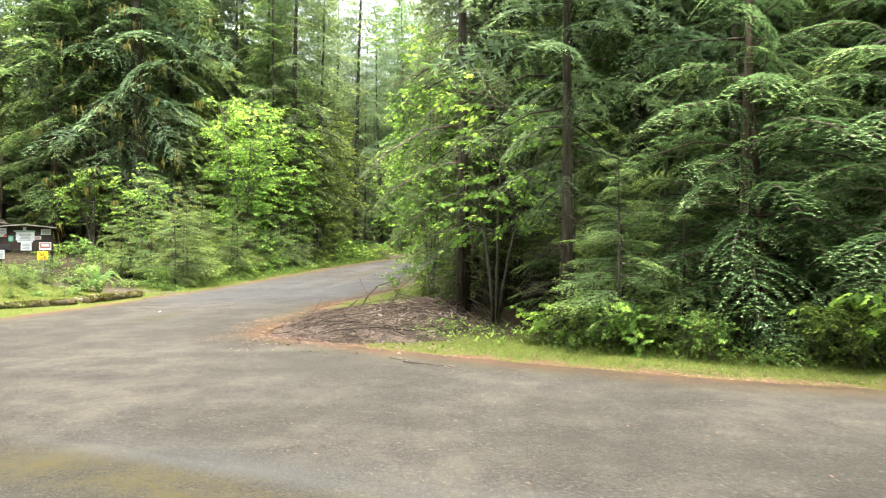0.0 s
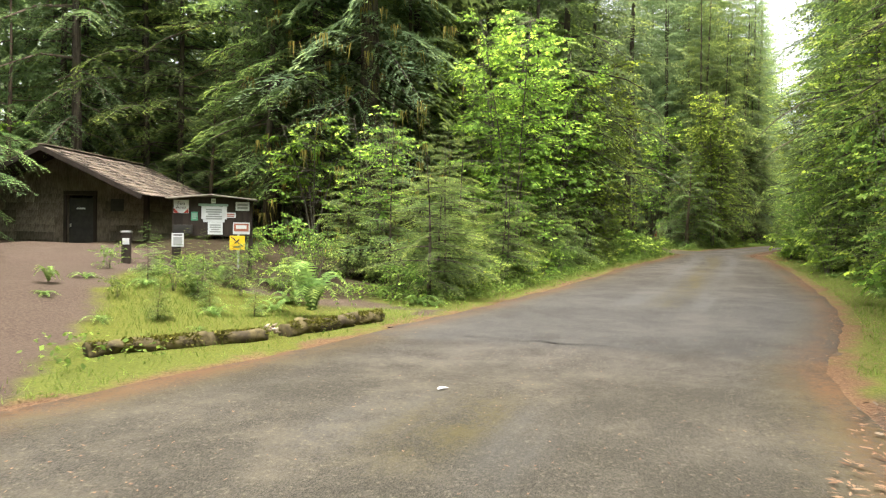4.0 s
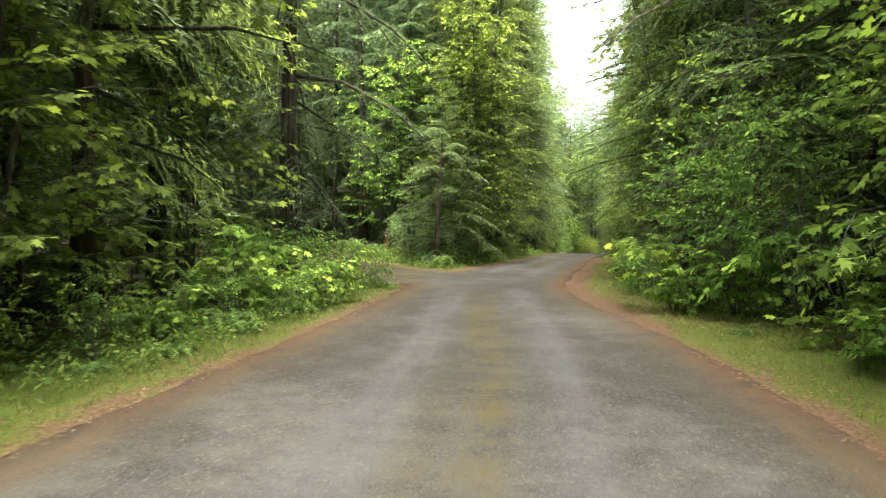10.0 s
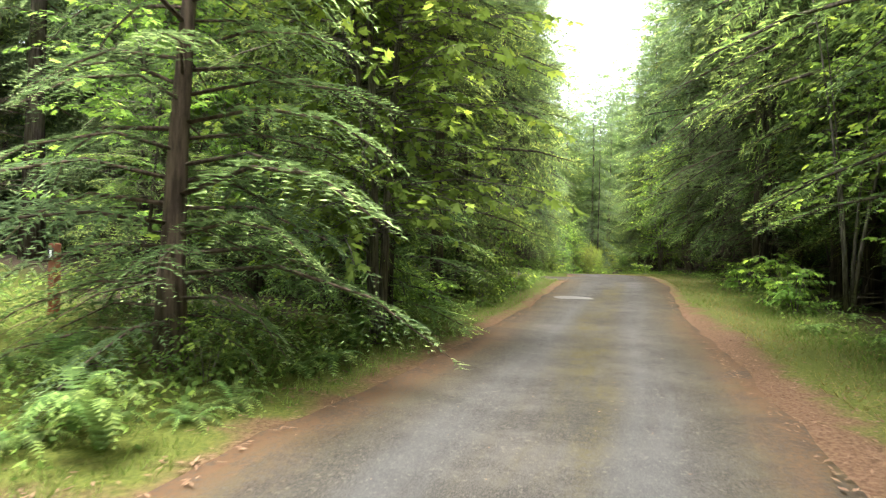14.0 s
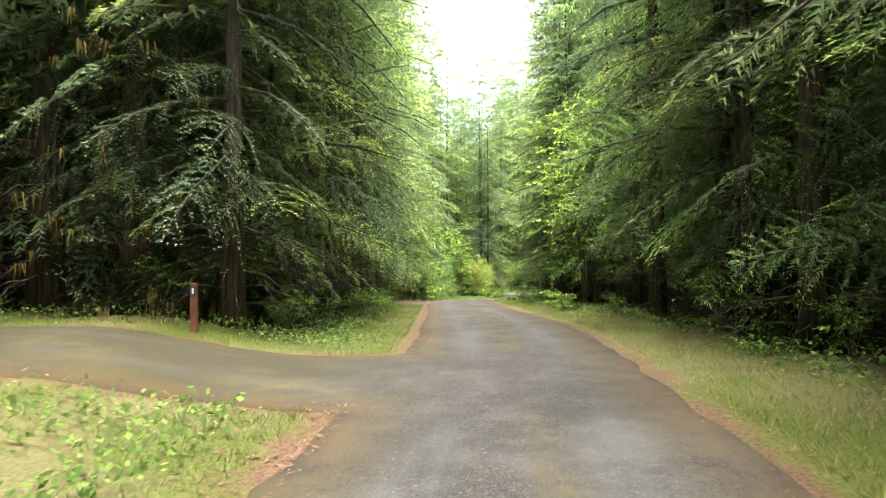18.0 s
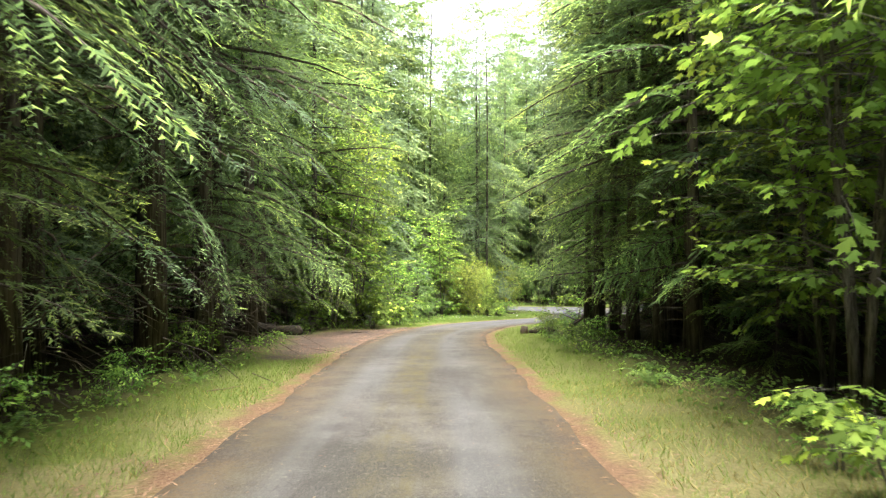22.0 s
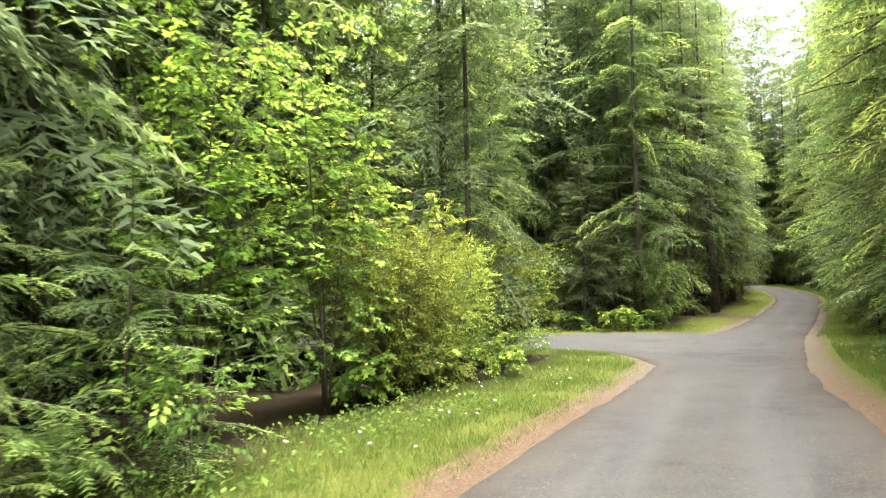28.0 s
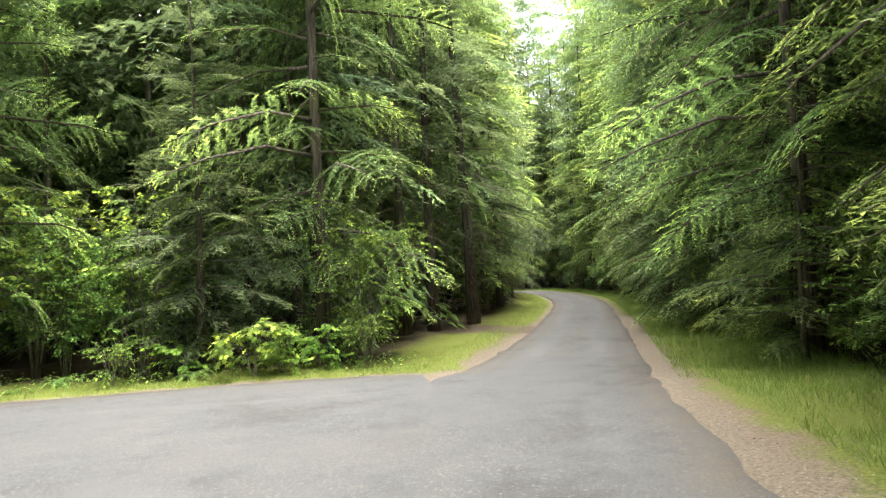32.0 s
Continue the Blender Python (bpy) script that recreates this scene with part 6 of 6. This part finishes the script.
for cx, w, hgt, cz in ((DX - 0.06, 0.12, 2.12, 1.06), (DX + 1.11, 0.12, 2.12, 1.06), (DX + 0.525, 1.3, 0.14, 2.19)):
    part("door_frame", box(w, 0.07, hgt, (cx, -0.015, cz), 0.006), WOOD_DARK, hut)
part("vent_opening", box(0.5, 0.03, 0.45, (2.1, -0.05, 1.75), 0.004), DOOR, hut, "dark screened window")
for sx in (-1, 1):
    part("corner_post", box(0.16, 0.16, HE + 0.5, (sx * (HW / 2 + 0.01), -0.02, HE / 2 - 0.25), 0.012), WOOD_DARK, hut)
OVER, SIDE_OVER = 1.25, 0.55
pitch = math.atan2(HP - HE, HW / 2)
run = (HW / 2 + SIDE_OVER) / math.cos(pitch)
roof_len = HD + OVER + 0.5
for sgn in (1, -1):
    rot = Matrix.Rotation(sgn * pitch, 4, "Y")
    mid_p = Vector((sgn * (HW / 2 + SIDE_OVER) / 2, (HD + 0.5 - OVER) / 2, HP + 0.08 - math.tan(pitch) * (HW / 2 + SIDE_OVER) / 2))
    roof = part("roof", box(run, roof_len, 0.05, mid_p, 0.004, rot), WOOD_DARK, hut)
    rows = 11
    for r in range(rows):
        y = -roof_len / 2
        while y < roof_len / 2 - 0.05:
            w, me = ROOF_SHAKES[int(rng_h.integers(len(ROOF_SHAKES)))]
            s_at = run / 2 - 0.16 - r * (run - 0.2) / rows + rng_h.uniform(-0.035, 0.035)
            loc = mid_p + rot @ Vector((sgn * s_at, y + w / 2, 0.05 + rng_h.uniform(-0.006, 0.012)))
            ob = new("shingle", me)
            ob.parent = roof
            ob.matrix_basis = Matrix.Translation(loc) @ rot @ pose(0, 0, 0, 0, 0, 90 + rng_h.normal(0, 2.5)) @ pose(0, 0, 0, sgn * 90 - sgn * rng_h.uniform(3, 8), 0, 0)
            y += w
part("ridge_cap", box(0.3, roof_len, 0.04, (0, (HD + 0.5 - OVER) / 2, HP + 0.15), 0.01), SHAKE_ROOF, hut)
for sgn in (-1, 1):
    rot = Matrix.Rotation(sgn * pitch, 4, "Y")
    part("barge_board", box(run, 0.04, 0.16, (sgn * (HW / 2 + SIDE_OVER) / 2, -OVER - 0.02, HP + 0.02 - math.tan(pitch) * (HW / 2 + SIDE_OVER) / 2), 0.006, rot), WOOD_DARK, hut)

# mossy log along the verge, broken in the middle


def log_piece(name, a, b, r, material, parent, seed, sides=12):
    rng = np.random.default_rng(seed)
    p = np.array(a)[None] + (np.array(b) - np.array(a))[None] * np.linspace(0, 1, 14)[:, None]
    p[1:-1] += rng.normal(0, 0.03, (12, 3))
    v, f = tube(p, r * rng.uniform(0.85, 1.12, 14), sides)
    v = v + r * 0.16 * np.column_stack([np.sin(v[:, 1] * 9) * np.sin(v[:, 2] * 31), np.sin(v[:, 2] * 27 + v[:, 1] * 5), np.sin(v[:, 0] * 23 + v[:, 1] * 11)]) + rng.normal(0, r * 0.06, v.shape)
    return part(name, tri_mesh(name, v, f, material, smoothed=True), None, parent)


mossy = thing("mossy_log", "fallen moss-covered log lying along the verge, broken in the middle", "log")
za, zb, zc = drop(-12.5, 18.3), drop(-11.3, 20.85), drop(-10.62, 23.3)
log_piece("log_half", (-12.5, 18.3, za + 0.05), (-11.4, 20.6, zb + 0.04), 0.12, MOSS_WOOD, mossy, 1)
log_piece("log_half", (-11.25, 20.95, zb + 0.06), (-10.62, 23.3, zc + 0.05), 0.14, MOSS_WOOD, mossy, 2)
for i in range(7):
    a = np.array([-11.3 + prand.uniform(-0.12, 0.12), 20.8 + prand.uniform(-0.15, 0.15), zb + 0.08 + prand.uniform(0, 0.12)])
    w = np.array([prand.uniform(-0.15, 0.1), prand.uniform(-0.35, 0.3), prand.uniform(-0.02, 0.06)])
    part("splinter", tube([a, a + w * 0.5, a + w], [0.03, 0.022, 0.006], 5), BROKEN, mossy)
rng_l = np.random.default_rng(91)
tuft = []
for a, b, r in (((-12.5, 18.3, za + 0.05), (-11.4, 20.6, zb + 0.04), 0.12), ((-11.25, 20.95, zb + 0.06), (-10.62, 23.3, zc + 0.05), 0.14)):
    k = 3000
    s_at = rng_l.uniform(0, 1, k)[:, None]
    ang = rng_l.normal(0.2, 0.8, k)
    p = np.array(a) + (np.array(b) - np.array(a)) * s_at + np.column_stack([np.sin(ang) * r * 1.08, np.zeros(k), np.cos(ang) * r * 1.08])
    clump = np.sin(p[:, 1] * 5.0) + np.sin(p[:, 1] * 13 + p[:, 0] * 7) > -0.9
    p, n_k = p[clump], int(clump.sum())
    way = np.column_stack([np.sin(ang[clump]), rng_l.normal(0, 0.5, n_k), np.cos(ang[clump])]) + rng_l.normal(0, 0.4, (n_k, 3))
    tuft.append((*slivers(p - way * 0.01, way, np.column_stack([rng_l.normal(0, 1, n_k), np.ones(n_k), np.zeros(n_k)]) * 0.7, rng_l.uniform(0.015, 0.045, n_k), rng_l.uniform(0.02, 0.045, n_k)), np.repeat(rng_l.uniform(0, 0.8, n_k), 3)))
tagged(part("moss_cover", join(tuft), LOG_MOSS, mossy, "thick yellow-green moss"), kind="stuff")
# heap of cut branches
heap = thing("brush_pile", "heap of dead cut branches, bark and wood chips beside the road", "brush pile")
hx, hy = -1.1, 15.4
HEAP_Z = float(ground_z(hx, hy))
heap.matrix_world = pose(hx, hy, HEAP_Z)
hr = np.random.default_rng(83)


def heap_top(x, y):
    """Height of the heap over its base."""
    r2 = (x / 2.15) ** 2 + (y / 2.9) ** 2
    return 0.47 * np.clip(1 - r2, 0, 1) ** 0.8 * (0.85 + 0.25 * np.sin(2.3 * x + 1) * np.sin(1.9 * y)) + 0.02


ga, gr = np.meshgrid(np.linspace(0, 2 * np.pi, 41)[:-1], np.linspace(0.02, 1.05, 16))
mx, my = 2.15 * gr * np.cos(ga), 2.9 * gr * np.sin(ga)
mz = heap_top(mx, my) * 0.72 + hr.normal(0, 0.025, mx.shape) - 0.09 * (gr > 1)
i0 = (np.arange(15)[:, None] * 40 + np.arange(40)[None]).ravel()
i1 = (np.arange(15)[:, None] * 40 + (np.arange(40)[None] + 1) % 40).ravel()
RUBBLE = plain_mat("bark_rubble", (0.022, 0.015, 0.010), (0.085, 0.060, 0.042), 0.95, 16, bumpy=1.0)
STICKS = plain_mat("weathered_sticks", (0.026, 0.017, 0.012), (0.098, 0.072, 0.050), 0.9, 20, per_piece=0.65)
CHIP = island_mat("split_wood_chips", (0.050, 0.036, 0.026), (0.21, 0.165, 0.120), 0.9)
part("rubble", tri_mesh("rubble", np.column_stack([mx.ravel(), my.ravel(), mz.ravel()]), np.stack([i0, i1, i1 + 40, i0 + 40], -1), RUBBLE), None, heap, "dark mat of bark and needles")
rest = []
for i in range(950):
    r = math.sqrt(hr.uniform(0, 1)) * 1.02
    a = hr.uniform(0, 6.283)
    x, y = 2.15 * r * math.cos(a), 2.9 * r * math.sin(a)
    big = i < 120
    l = hr.uniform(0.6, 1.9) if big else hr.uniform(0.15, 0.8)
    d = np.array([hr.normal(0, 1), hr.normal(0, 1), hr.normal(0, 0.16)])
    d /= np.linalg.norm(d)
    bend = np.array([hr.normal(0, 0.09), hr.normal(0, 0.09), hr.uniform(0, 0.07)]) * l
    c = np.array([x, y, 0])
    lift = hr.uniform(0.0, 0.14) if big else hr.uniform(-0.03, 0.07)
    pts = []
    for u, kb in ((-0.5, 0), (-0.18, 0.8), (0.18, 1.0), (0.5, 0)):
        q = c + d * l * u + bend * kb
        q[2] += 0.45 * heap_top(x, y) + 0.5 * heap_top(q[0], q[1]) + lift
        q[2] = max(q[2], 0.012)
        pts.append(q)
    rad = hr.uniform(0.005, 0.014) if big else hr.uniform(0.004, 0.011)
    stick = tube(pts, [rad, rad * 0.9, rad * 0.75, rad * 0.35], 5 if big else 4)
    if big:
        part("stick", stick, STICKS, heap)
    else:
        rest.append(stick)
tagged(part("stick_tangle", join(rest), STICKS, heap), kind="stuff")
part("upright_stick", tube([(-0.9, 1.3, 0.3), (-0.75, 1.35, 0.6), (-0.5, 1.4, 0.85), (-0.2, 1.35, 0.95)], [0.028, 0.024, 0.02, 0.008], 6), TWIG, heap)
part("end_log", tube([(0.3, 3.0, 0.30), (0.6, 2.9, 0.34), (0.95, 2.95, 0.30)], [0.13, 0.14, 0.12], 9), BARK_RED, heap, "short sawn log")
cp = np.column_stack([hr.normal(0, 1.6, 2200), hr.normal(-0.3, 2.0, 2200)])
cp = cp[(cp[:, 0] < 1.6) & (cp[:, 0] > -2.7) & (np.abs(cp[:, 1]) < 4.2)]
cz = np.maximum(heap_top(cp[:, 0], cp[:, 1]) * 0.78, 0.0) + 0.03 + np.maximum(0, wild_z(cp[:, 0] + hx, cp[:, 1] + hy) - HEAP_Z)
tagged(part("chip_litter", flat_bits([(np.column_stack([cp, cz]), hr)], 0.11, 0.035, 0.0, 0.3), CHIP, heap, "pale split wood chips"), kind="stuff")

# ---- campsite in the fork ----
barrier = thing("wheel_stop", "long weathered timber laid across the end of the campsite pull-in", "barrier")
bz = drop(-15, 75)
barrier.matrix_world = pose(-15.2, 74.9, bz, 0, 0, -4)
part("beam", box(6.6, 0.20, 0.16, (0, 0, 0.18), 0.02), WOOD_GREY, barrier)
for u in (-2.6, 0, 2.6):
    part("block", box(0.2, 0.24, 0.16, (u, 0, 0.05), 0.01), WOOD_DARK, barrier)


def picnic_table(x, y, turn):
    t = thing("picnic_table", "dark weathered wooden picnic table with attached benches", "table")
    t.matrix_world = pose(x, y, drop(x, y), 0, 0, turn)
    for i in range(5):
        part("top_plank", box(2.1, 0.145, 0.045, (0, -0.32 + 0.16 * i, 0.74), 0.006), WOOD_DARK, t)
    for sgn in (-1, 1):
        for i in range(2):
            part("bench_plank", box(2.1, 0.13, 0.045, (0, sgn * (0.62 + 0.14 * i), 0.44), 0.006), WOOD_DARK, t)
        part("crossbeam", box(0.07, 1.6, 0.09, (sgn * 0.75, 0, 0.37), 0.006), WOOD_DARK, t)
        part("top_beam", box(0.07, 0.75, 0.08, (sgn * 0.75, 0, 0.675), 0.006), WOOD_DARK, t)
        for s2 in (-1, 1):
            part("leg", box(0.08, 0.07, 0.84, (sgn * 0.83, s2 * 0.36, 0.36), 0.006, Matrix.Rotation(s2 * 0.42, 4, "X")), WOOD_DARK, t)
    return t


picnic_table(-15.4, 78.2, 6)
picnic_table(52.5, 180.5, 40)


def site_post(x, y, turn, h):
    """Red-brown marker post with a small dark plate."""
    t = thing("site_marker_post", "red-brown wooden campsite marker post with a small dark plate", "post")
    t.matrix_world = pose(x, y, drop(x, y), 0, 0, turn)
    part("post", box(0.11, 0.11, h + 0.3, (0, 0, h / 2 - 0.15), 0.012), POST_RED, t)
    plate = part("plate", sheet(0.10, 0.16, (0, -0.062, h - 0.14)), INK, t, "small dark number plate")
    part("text_bar", sheet(0.035, 0.10, (0, -0.067, h - 0.14), 0.004), PAPER, plate)


site_post(-6.0, 68.7, -20, 0.95)
site_post(2.6, 92.75, -10, 0.9)

# ---- junction ----
sign = thing("junction_sign", "pale post with a yellow crossed-out sign and small boards", "sign")
sign.matrix_world = pose(29.3, 164.9, drop(29.3, 164.9), 0, 0, 18)
part("post", box(0.10, 0.07, 1.95, (0, 0, 0.75), 0.008), METAL, sign)
part("post_top", tube([(0, 0, 1.7), (0, 0, 1.78), (0, 0, 1.84)], [0.06, 0.05, 0.01], 8), METAL, sign)
brown = part("brown_board", sheet(0.36, 0.24, (0, -0.045, 1.46), 0.02), WOOD_DARK, sign)
for i in range(2):
    part("text_bar", sheet(0.30, 0.05, (0, -0.058, 1.51 - 0.1 * i), 0.004), PAPER, brown)
white = part("white_board", sheet(0.26, 0.32, (0, -0.045, 1.14), 0.012), PAPER, sign)
for i in range(3):
    part("text_bar", sheet(0.18, 0.03, (0, -0.054, 1.22 - 0.07 * i), 0.004), GREY_INK, white)
y30 = part("yellow_sign", sheet(0.44, 0.44, (0, -0.045, 0.62), 0.012), YELLOW, sign, "yellow square sign with a crossed-out symbol")
crossed(y30, 0, 0.62, 0.40, -0.053)

# thin fallen branches on the verges


def stick_on_ground(x, y, turn, length, r, seed):
    rng = np.random.default_rng(seed)
    t = thing("fallen_branch", "thin bare fallen branch lying on the road verge", "branch", "fallen branches")
    z = max(float(ground_z(x, y)) + 0.04, drop(x, y) + 0.02)
    t.matrix_world = pose(x, y, z, 0, 0, turn)
    u = np.linspace(-0.5, 0.5, 6) * length
    p = np.column_stack([u, rng.normal(0, 0.03, 6) * length, np.full(6, r)])
    part("stem", tube(p, np.linspace(r, r * 0.3, 6), 5), TWIG, t)
    for i in range(3):
        q = p[int(rng.integers(1, 5))]
        w = np.array([0.25, rng.choice([-1, 1]) * 0.2, 0.02]) * length * rng.uniform(0.5, 1)
        part("side_twig", tube([q, q + w * 0.6, q + w], [r * 0.5, r * 0.35, r * 0.15], 4), TWIG, t)


for n, (x, y, turn, length, r) in enumerate([(-0.1, 9.95, -32, 0.9, 0.013), (0.2, 9.85, -22, 0.7, 0.010), (-0.5, 10.4, -40, 0.6, 0.009), (-8.0, 35.5, 70, 0.5, 0.010), (-6.4, 48.0, 60, 0.6, 0.010), (1.5, 60.5, 80, 0.6, 0.012), (1.9, 63.5, 20, 0.5, 0.010), (11.9, 91.0, 60, 0.8, 0.012), (9.2, 112.0, 40, 0.7, 0.010), (12.4, 127.0, 20, 0.9, 0.014), (13.2, 128.6, -40, 0.6, 0.010)]):
    stick_on_ground(x, y, turn, length, r, 300 + n)
# logs, stumps and fallen trunks
TRUNK_M = plain_mat("rotten_trunk", (0.04, 0.028, 0.018), (0.12, 0.09, 0.055), 0.95, 4, bumpy=0.8)


ROTTEN = plain_mat("rotten_log", (0.016, 0.012, 0.009), (0.070, 0.052, 0.034), 0.95, 11, bumpy=1.0)


def fallen(points, r, label, seed):
    t = thing("fallen_log", label, "log")
    p = np.array([(x, y, drop(x, y) + h) for x, y, h in points])
    rng = np.random.default_rng(seed)
    line = spline(p, 0.16)
    line[1:-1] += rng.normal(0, r * 0.08, (len(line) - 2, 3))
    thick = np.linspace(r, r * 0.7, len(line)) * rng.uniform(0.86, 1.12, len(line))
    thick[0], thick[-1] = r * 0.35, r * 0.3
    v, f = tube(line, thick, 11)
    part("trunk", tri_mesh("trunk", v + rng.normal(0, r * 0.07, v.shape), f, ROTTEN, smoothed=True), None, t)
    for i in range(4):
        q = line[int(rng.integers(1, len(line) - 1))]
        w = rng.normal(0, 0.4, 3) + (0, 0, 0.4)
        part("broken_branch", tube([q, q + w * 0.6, q + w], [0.03, 0.02, 0.008], 4), TRUNK_M, t)


fallen([(10.15, 124.5, 0.12), (8.6, 125.6, 0.35), (6.4, 127.2, 0.8), (4.0, 129.0, 1.25)], 0.2, "dark fallen trunk leaning out of the forest edge", 1)
fallen([(8.6, 122.5, 0.1), (7.0, 124.0, 1.0), (5.0, 126.0, 2.2)], 0.07, "thin pale leaning dead trunk", 2)
fallen([(18.25, 124.15, 0.06), (18.6, 123.95, 0.1), (19.1, 123.65, 0.06)], 0.13, "short dark log in the grass", 3)
fallen([(20.3, 125.4, 0.08), (20.8, 125.9, 0.3), (21.4, 126.5, 0.55)], 0.1, "broken grey log among the trees", 4)
for x, y, r, h in [(18.1, 124.25, 0.14, 0.26)]:
    st = tagged(new("tree_stump", tri_mesh("tree_stump", *tube([(0, 0, -0.1), (0, 0, h * 0.5), (0.02, 0, h)], [r * 1.2, r, r * 0.9], 11), TRUNK_M)), "low rotten brown tree stump in the grass", "stump")
    st.matrix_world = pose(x, y, drop(x, y))

# cracks, patch and pale scraps on the asphalt
TAR = plain_mat("dark_crack", (0.012, 0.012, 0.011), (0.022, 0.021, 0.02), 0.9, 20)
PATCH = plain_mat("pale_patch", (0.085, 0.080, 0.072), (0.12, 0.114, 0.103), 0.9, 18)


def crack(name, points, wide, material, label, seed=0, shake=0.02):
    rng = np.random.default_rng(seed)
    line = spline([(x, y, 0) for x, y in points], 0.12)
    line[1:-1, :2] += rng.normal(0, shake, (len(line) - 2, 2))
    t = np.gradient(line[:, :2], axis=0)
    t /= np.linalg.norm(t, axis=1)[:, None] + 1e-9
    n = np.column_stack([t[:, 1], -t[:, 0]])
    w = wide * rng.uniform(0.4, 1.3, len(line)) * np.sin(np.linspace(0.15, 3.0, len(line)))
    l, r = line[:, :2] + n * w[:, None] / 2, line[:, :2] - n * w[:, None] / 2
    v = np.vstack([l, r])
    v = np.column_stack([v, ground_z(v[:, 0], v[:, 1]) + 0.036])
    k = len(line)
    i = np.arange(k - 1)
    return tagged(new(name, tri_mesh(name, v, np.stack([i, i + 1, i + k + 1, i + k], -1), material)), label, kind="structure")


crack("road_crack", [(30.8, 150.2), (31.5, 149.7), (32.3, 149.3)], 0.05, TAR, "dark crack across the asphalt", 1)
crack("road_crack", [(29.0, 148.7), (29.5, 148.5)], 0.05, TAR, "short dark crack in the asphalt", 2)
crack("road_crack", [(32.3, 152.6), (33.0, 152.1)], 0.05, TAR, "short dark crack in the asphalt", 3)
crack("road_crack", [(16.2, 128.6), (17.6, 128.0)], 0.05, TAR, "short dark crack in the asphalt", 5)
crack("road_crack", [(4.0, 80.4), (5.6, 80.1), (6.6, 79.6)], 0.025, TAR, "dark crack across the asphalt", 6)
patch_r = np.random.default_rng(7)
ang = np.linspace(0, 2 * math.pi, 44, endpoint=False)
lobe = (np.abs(np.cos(ang)) ** 3.2 + np.abs(np.sin(ang)) ** 3.2) ** (-1 / 3.2) * (1 + patch_r.normal(0, 0.03, 44) + 0.05 * np.sin(ang * 5))
rim = np.column_stack([3.06 + np.cos(ang) * lobe * (0.5 - 0.1 * np.sin(ang)), 77.53 + np.sin(ang) * lobe * 0.46 - 0.08 * np.cos(ang)])
rim = np.vstack([rim, [[3.06, 77.53]]])
tagged(new("road_patch", tri_mesh("road_patch", np.column_stack([rim, ground_z(rim[:, 0], rim[:, 1]) + 0.036]), np.column_stack([np.arange(44), (np.arange(44) + 1) % 44, np.full(44, 44)]), PATCH)), "pale repaired patch in the asphalt", kind="structure")
crack("road_seam", [(-9.6, 21.8), (-8.8, 22.0), (-7.7, 21.98), (-6.8, 21.92), (-6.1, 21.9), (-5.1, 21.6), (-4.2, 21.7)], 0.035, TAR, "dark broken joint between old and newer asphalt", 8, 0.06)
loose = np.random.default_rng(95)
lp = np.column_stack([loose.normal(-6.85, 0.3, 420), loose.normal(20.8, 0.4, 420)])
stuff("loose_stones", flat_bits([(np.column_stack([lp, ground_z(lp[:, 0], lp[:, 1]) + 0.028]), loose)], 0.024, 0.017, 0.0, 0.2), PEBBLE, "pale loose stones in a worn spot of the asphalt", "gravel")
for x, y in [(-7.75, 18.4), (-11.6, 70.2), (-10.9, 68.8)] :
    sc = tagged(new("paper_scrap", tri_mesh("paper_scrap", [(-0.11, -0.04, 0.01), (0, -0.05, 0.03), (0.12, -0.02, 0.012), (0.09, 0.05, 0.015), (-0.02, 0.045, 0.04), (-0.1, 0.03, 0.01)], [(0, 1, 4), (0, 4, 5), (1, 2, 3), (1, 3, 4)], PAPER)), "small pale scrap lying on the asphalt", "litter")
    sc.matrix_world = pose(x, y, float(ground_z(x, y)) + 0.03, 0, 0, 40 * x)
    sc.scale = (0.6, 0.6, 0.6)
